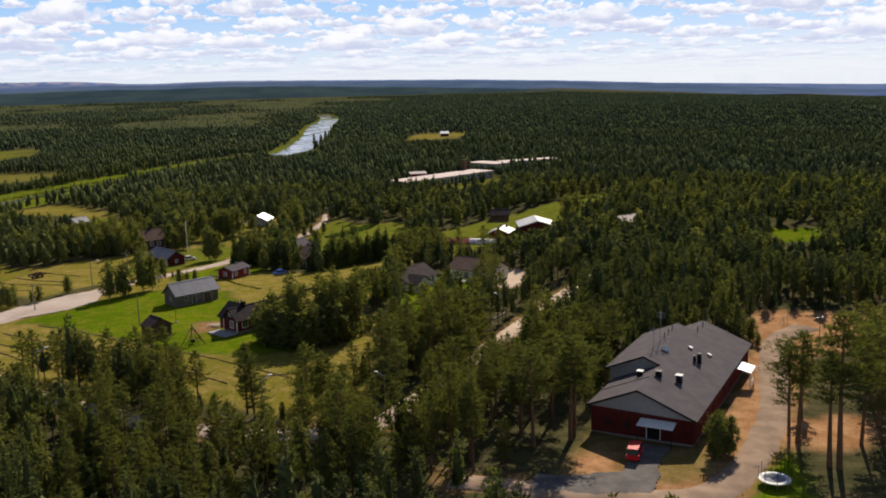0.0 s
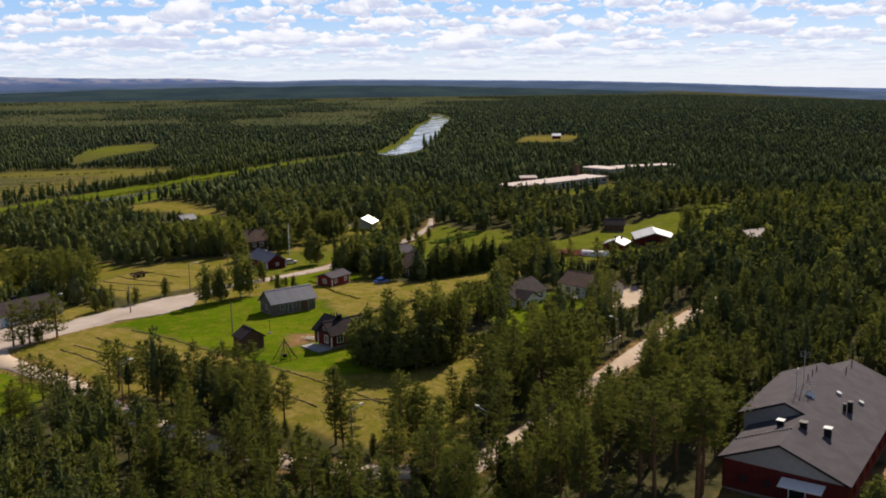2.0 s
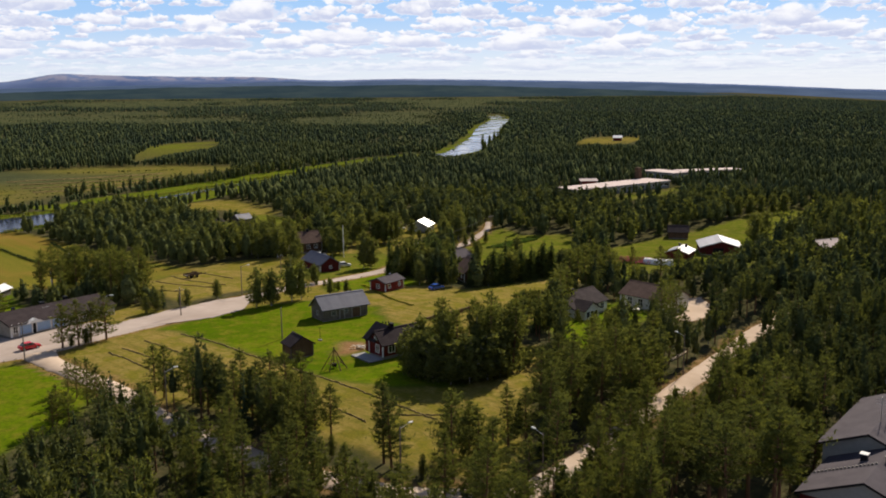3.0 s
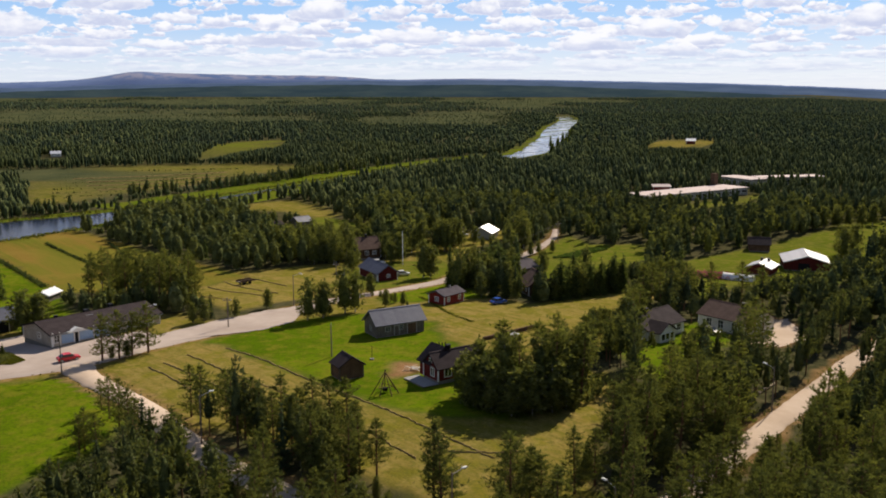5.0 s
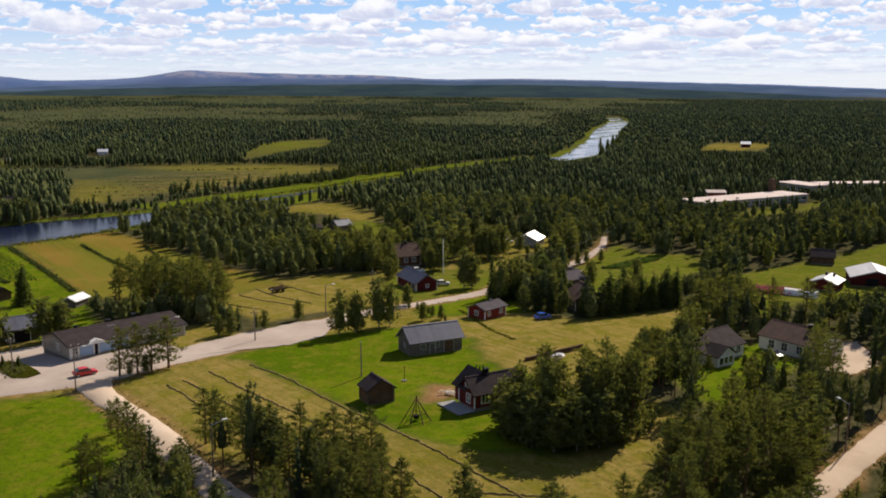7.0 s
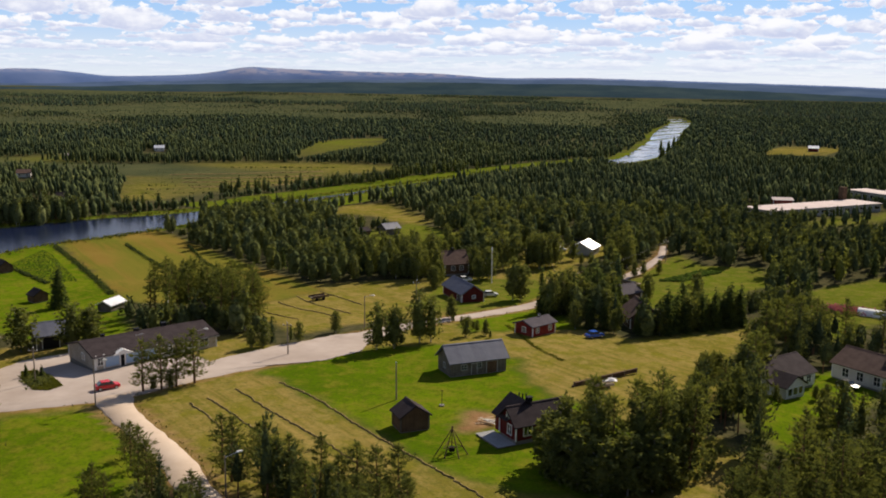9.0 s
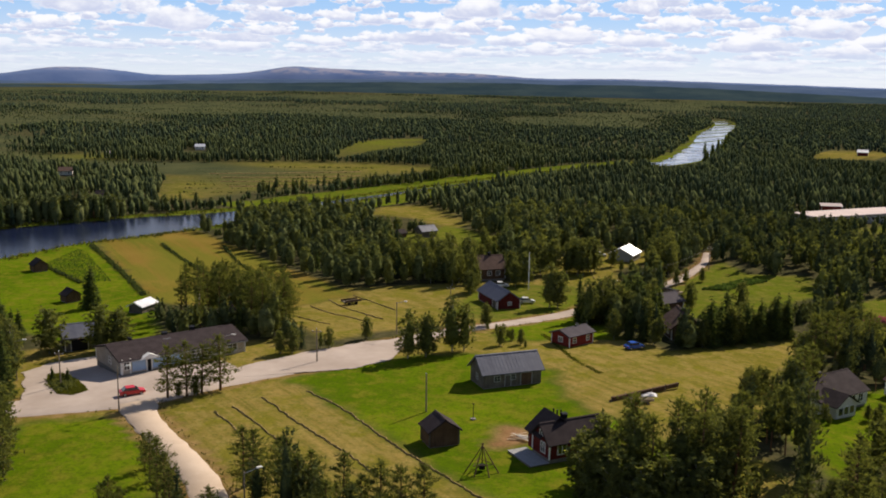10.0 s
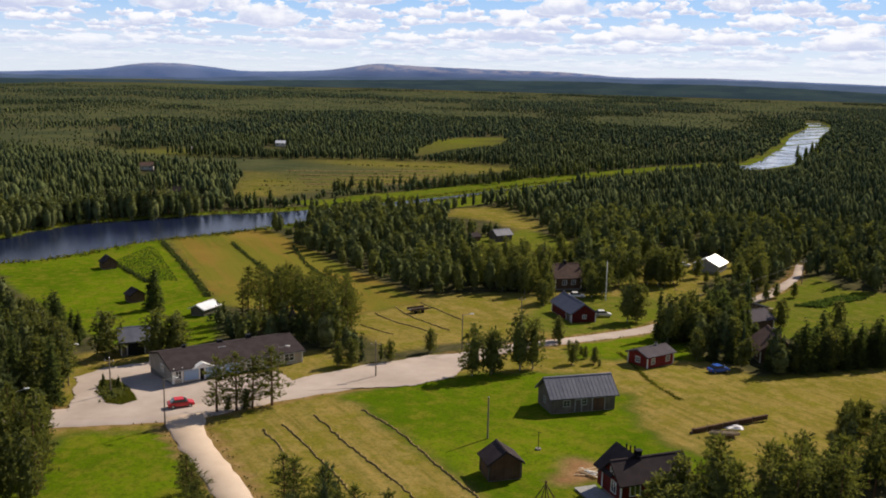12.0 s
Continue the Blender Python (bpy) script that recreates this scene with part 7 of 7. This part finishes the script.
def sun_canopy(x, y):
    """An orange garden canopy on four poles."""
    ob = tagged(new("garden_canopy"), "small orange fabric canopy on the grass behind trees", "canopy")
    ob.matrix_basis = pose(x, y, height(x, y), 0, 0, 25)
    bm = bmesh.new()
    bmesh.ops.create_cone(bm, cap_ends=False, segments=4, radius1=1.9, radius2=0.05, depth=0.7, matrix=pose(0, 0, 2.2, 0, 0, 45))
    bmesh.ops.solidify(bm, geom=list(bm.faces), thickness=0.04)
    part("fabric_top", bm, ORANGE, ob, "orange fabric top")
    for sx in (-1.25, 1.25):
        for sy in (-1.25, 1.25):
            part("pole", rod((sx, sy, -0.1), (sx, sy, 1.9), 0.03, 6), STEEL, ob)


ORANGE = material("orange_fabric", blotch((0.62, 0.20, 0.03), (0.72, 0.28, 0.05), 2.0, 12.0, 0.1), 0.8)
sun_canopy(-163.6, 189.2)


def power_line(a, b, tall, sag):
    """A slack cable between two grey poles."""
    ends = []
    for x, y in (a, b):
        pole("utility_pole", "grey utility pole with crossarm beside the lane", x, y, tall, True)
        ends.append(Vector((x, y, height(x, y) + tall - 0.3)))
    bm = bmesh.new()
    ring = []
    for k in range(25):
        t = k / 24
        p = ends[0].lerp(ends[1], t) - Vector((0, 0, sag * 4 * t * (1 - t)))
        ring.append([bm.verts.new(p + Vector((0.022 * math.cos(j * math.tau / 4), 0, 0.022 * math.sin(j * math.tau / 4)))) for j in range(4)])
    for p, q in zip(ring, ring[1:]):
        for j in range(4):
            bm.faces.new((p[j], p[(j + 1) % 4], q[(j + 1) % 4], q[j]))
    me = bpy.data.meshes.new("overhead_cable")
    bm.to_mesh(me)
    bm.free()
    me.materials.append(CONCRETE)
    tagged(new("overhead_cable", me), "slack pale overhead cable between utility poles", "cable")


power_line((-100.6, 258.0), (-96.8, 318.0), 6.6, 0.9)


def clothes_post(x, y):
    ob = tagged(new("clothes_post"), "thin dark post with a base plate", "post")
    ob.matrix_basis = pose(x, y, height(x, y))
    part("post", rod((0, 0, -0.2), (0, 0, 2.4), 0.05, 6), BLACK, ob)
    part("base_plate", rod((0, 0, -0.1), (0, 0, 0.12), 0.4, 12), CONCRETE, ob)
    part("top_ring", rod((-0.3, 0, 2.35), (0.3, 0, 2.35), 0.04, 6), BLACK, ob)


clothes_post(-84.1, 167.1)


def plank_pile(x, y, yaw):
    ob = tagged(new("plank_pile"), "scattered pale building planks by the terrace", "planks")
    ob.matrix_basis = pose(x, y, height(x, y) + 0.02, 0, 0, yaw)
    for k in range(10):
        m = pose(rng.uniform(-0.9, 0.9), rng.uniform(-0.9, 0.9), 0.05 + 0.045 * k, 0, 0, rng.uniform(-50, 50))
        bm = box((-1.3, -0.08, -0.02), (1.3, 0.08, 0.02))
        bmesh.ops.transform(bm, matrix=m, verts=bm.verts)
        part("plank", bm, WHITE if k % 3 == 0 else PLANK, ob)


plank_pile(-74.6, 164.6, 30)


def fallen_log(a, b):
    ob = tagged(new("felled_log"), "pale felled log lying by the dirt road", "log")
    ob.matrix_basis = pose(a[0], a[1], height(*a))
    d = Vector((b[0] - a[0], b[1] - a[1], height(*b) - height(*a)))
    part("stem", rod((0, 0, 0.2), tuple(d + Vector((0, 0, 0.2))), 0.22, 8, 0.15), PLANK, ob)
    for k in (0.25, 0.5, 0.8):
        part("branch_stub", rod(tuple(d * k + Vector((0, 0, 0.3))), tuple(d * k + Vector((0.2, 0.1, 0.8))), 0.04, 5, 0.02), POLE_WOOD, ob)


fallen_log((-20.5, 180.3), (-18.6, 187.5))


# ---- low growth and hay ----
def windrow(points, wide=0.34, tall=0.14):
    """A raked swath of dry hay: a lumpy ridge."""
    line = curve(points, 0.4)
    d = np.gradient(line[:, :2], axis=0)
    d /= np.linalg.norm(d, axis=1)[:, None]
    side = np.stack([-d[:, 1], d[:, 0]], -1)
    line[:, :2] += side * (0.12 * ripple(line[:, 0], line[:, 1], 1.2) + 0.1 * rng.normal(size=len(line)))[:, None]
    rows = []
    for u, hgt in ((-1, -0.12), (-0.55, 0.6), (0, 1.0), (0.5, 0.7), (1, -0.12)):
        w = wide / 2 * u * rng.uniform(0.7, 1.3, len(line))
        p = line[:, :2] + side * w[:, None]
        z = terrain(p[:, 0], p[:, 1]) + (tall * hgt * rng.uniform(0.4, 1.5, len(line)) if hgt > 0 else hgt)
        rows.append(np.c_[p, z])
    verts = np.stack(rows, 1).reshape(-1, 3)
    i = (np.arange(len(line) - 1)[:, None] * 5 + np.arange(4)).ravel()
    me = mesh_from("hay_swath", verts, np.stack([i, i + 1, i + 6, i + 5], -1))
    me.materials.append(HAY)
    tagged(new("hay_swath", me), "raked swath of dry brown hay on the meadow", "hay", "hay swaths")


windrow(((-112, 162.4), (-106, 160.8), (-99.8, 158.4), (-90.8, 153.9), (-82, 150), (-74, 146.8), (-66.7, 143.6), (-57, 139), (-49, 135.5)), 0.28, 0.13)
windrow(((-115.7, 156.2), (-111, 154.4), (-106.7, 152.3), (-98, 149), (-88.8, 145.5), (-78, 140.5), (-68, 136), (-58, 131)), 0.28, 0.13)
windrow(((-116.6, 151), (-110, 148.3), (-104, 145.6), (-99.4, 143.8), (-92, 140), (-84, 136)), 0.28, 0.13)
windrow(((-117.2, 147.8), (-112, 145.6), (-107.9, 143.6), (-102, 140.5)), 0.28, 0.13)
windrow(((-46, 139.5), (-50, 137), (-56, 134.5)), 0.28, 0.13)
windrow(((-152, 205), (-146, 203), (-140, 201.5)), 0.28, 0.13)
windrow(((-158, 216), (-148, 211.5), (-140, 209.5), (-133, 207)), 0.28, 0.13)
windrow(((-159, 224), (-150, 218.5), (-142, 215), (-134, 212)), 0.28, 0.13)
windrow(((-157, 231), (-148, 227), (-138, 222)), 0.28, 0.13)
windrow(((-129, 300), (-125, 292), (-121, 284)), 0.28, 0.13)
windrow(((-125.5, 300), (-122, 293), (-118, 286)), 0.28, 0.13)
windrow(((-190, 318), (-184, 310), (-176, 301)), 0.28, 0.13)
windrow(((-186, 322), (-179, 312), (-172, 304)), 0.28, 0.13)
windrow(((-400, 420), (-370, 450), (-350, 480)), 1.2, 0.4)
windrow(((-420, 430), (-390, 465), (-365, 500)), 1.2, 0.4)
windrow(((-385, 405), (-355, 435), (-338, 465)), 1.2, 0.4)
windrow(((-365, 392), (-345, 412), (-330, 440)), 1.2, 0.4)


def low_growth(name, label, category, at, length, width, blades, mat, lift=0.25, up=0.8, kind="stuff"):
    """Tufts of grass, weeds or low shrubs as one mass."""
    at = np.array(at, float)
    base = np.c_[at, terrain(at[:, 0], at[:, 1]) + lift * rng.uniform(0.3, 1.2, len(at))]
    v, f = tufts(base, np.tile((0, 0, up), (len(at), 1)), length, width, blades)
    me = mesh_from(name, v, f)
    me.materials.append(mat)
    me.attributes.new("tint", "FLOAT", "POINT").data.foreach_set("value", np.repeat(rng.uniform(0, 1, len(at)), blades * 3).astype(np.float32))
    tagged(new(name, me), label, category, kind=kind)


def along(points, width, per_metre):
    line = curve(points, 0.5)
    count = int(len(line) * 0.5 * per_metre)
    pick = rng.integers(0, len(line), count)
    return line[pick][:, :2] + rng.normal(0, width / 2, (count, 2))


WEED = leaves((0.09, 0.11, 0.018), (0.14, 0.15, 0.026), (0.16, 0.14, 0.035))("verge_weeds")
CROP = leaves((0.06, 0.11, 0.03), (0.08, 0.13, 0.035), (0.11, 0.15, 0.05))("crop_leaves")
FIREWEED = leaves((0.30, 0.09, 0.18), (0.36, 0.13, 0.22), (0.12, 0.12, 0.05))("fireweed_flowers")
low_growth("ditch_shrubs", "dark overgrown ditches between the river fields", "shrubs", np.concatenate([along(((-274, 243), (-233, 222), (-203, 205.5)), 0.8, 9), along(((-257, 214), (-240, 209), (-228, 205.5)), 0.6, 9), along(((-240, 268), (-215, 250), (-190, 236)), 0.6, 5), along(((-258, 258), (-230, 243), (-196, 226)), 0.5, 7), along(((-283, 246), (-276, 262), (-272, 286)), 3.0, 4)]), 0.7, 0.2, 4, SPRUCE, 0.3)
verge = []
for line in ROADS:
    p = np.repeat(line[:, :2], 34, axis=0)
    p = p + rng.normal(0, 2.6, p.shape)
    edge = np.min([to_line(p[:, 0], p[:, 1], other[::4]) for other in ROADS], axis=0)
    verge.append(p[(edge > 0.2) & (edge < 1.0) & ~inside(p[:, 0], p[:, 1], LOT) & ~inside(p[:, 0], p[:, 1], FORECOURT) & ~inside(p[:, 0], p[:, 1], HALL_YARD)])
low_growth("verge_weeds", "tall weeds and grass along road verges", "weeds", np.concatenate(verge + [along(((-99, 219), (-92.5, 212), (-86, 205), (-78.5, 199.5)), 0.5, 14)]), 0.34, 0.09, 3, WEED, 0.06)
low_growth("river_sedge", "bright green sedge along the river", "sedge", np.concatenate([along([(a[0] + side * (a[2] / 2 + 2.5), a[1]) for a in RIVER[1:14]], 3.0, 3) for side in (-1, 1)]), 1.3, 0.2, 3, WEED, 0.4)
low_growth("potato_rows", "dark green rows of potato plants", "crop", np.concatenate([along(((-89.5 + k * 1.0, 290 + k * 0.6), (-84 + k * 1.0, 310 + k * 0.3)), 0.5, 8) for k in range(6)]), 0.7, 0.2, 3, CROP, 0.25)
crop = rng.uniform((-276, 204), (-220, 242), (9000, 2))
low_growth("crop_field", "bluish green young crop by the river", "crop", crop[inside(crop[:, 0], crop[:, 1], [(-258, 215), (-229, 207), (-224, 212), (-262, 233), (-272, 237)])], 0.28, 0.10, 3, CROP, 0.06)
low_growth("garden_beds", "bright green vegetable beds in the garden", "crop", np.concatenate([along(((-79.8 + k * 1.5, 259 + k * 0.6), (-79.2 + k * 1.5, 273 + k * 0.4)), 0.5, 9) for k in range(4)]), 0.5, 0.16, 3, CROP, 0.2)
low_growth("fireweed_patch", "pink fireweed in bloom beside the farm", "flowers", rng.normal(0, 1, (900, 2)) * (3.0, 1.6) + (-41.5, 281.5), 0.9, 0.16, 3, FIREWEED, 0.6)
low_growth("shrub_island", "low shrubs on the forecourt's grass island", "shrubs", rng.normal(0, 1, (420, 2)) * (2.2, 0.9) @ np.array(((0.87, -0.5), (0.5, 0.87))) + (-150.2, 145.6), 0.6, 0.14, 4, BIRCH, 0.3)
isle = rng.uniform((-159, 141), (-143, 150.5), (9000, 2))
low_growth("grass_island", "rough green grass island on the gravel forecourt", "grass", isle[inside(isle[:, 0], isle[:, 1], ISLAND)], 0.36, 0.10, 3, WEED, 0.08)
under = rng.uniform((-62, 148), (-42, 174), (2600, 2))
under = under[inside(under[:, 0], under[:, 1], [(-61, 151), (-55, 149.5), (-47, 154), (-42.5, 162), (-43, 173), (-50, 170), (-60, 166)], 1.5)]
low_growth("undergrowth", "dense willow undergrowth beneath the clump of trees", "shrubs", under, 0.8, 0.2, 4, BIRCH, 0.9)


def tarp_heap(x, y, long, wide, high):
    """A heap under a pale sheet: a lumpy crumpled mound with its hem on the grass."""
    bm = bmesh.new()
    bmesh.ops.create_icosphere(bm, subdivisions=3, radius=1.0)
    for v in bm.verts:
        lump = 1 + 0.16 * math.sin(5 * v.co.x + 2 * v.co.y) + 0.10 * math.sin(9 * v.co.y - 4 * v.co.x)
        v.co = Vector((v.co.x * long * lump, v.co.y * wide * lump, max(v.co.z, -0.05) * high * lump))
    me = bpy.data.meshes.new("tarp_heap")
    bm.to_mesh(me)
    bm.free()
    me.materials.append(PALE_SHEET)
    ob = tagged(new("tarp_heap", me), "pale tarpaulin over a heap on the meadow", "tarpaulin")
    ob.matrix_basis = pose(x, y, float(terrain(x, y)) - 0.08, 0, 0, 35)


tarp_heap(-67.4, 193.4, 1.7, 1.0, 0.32)
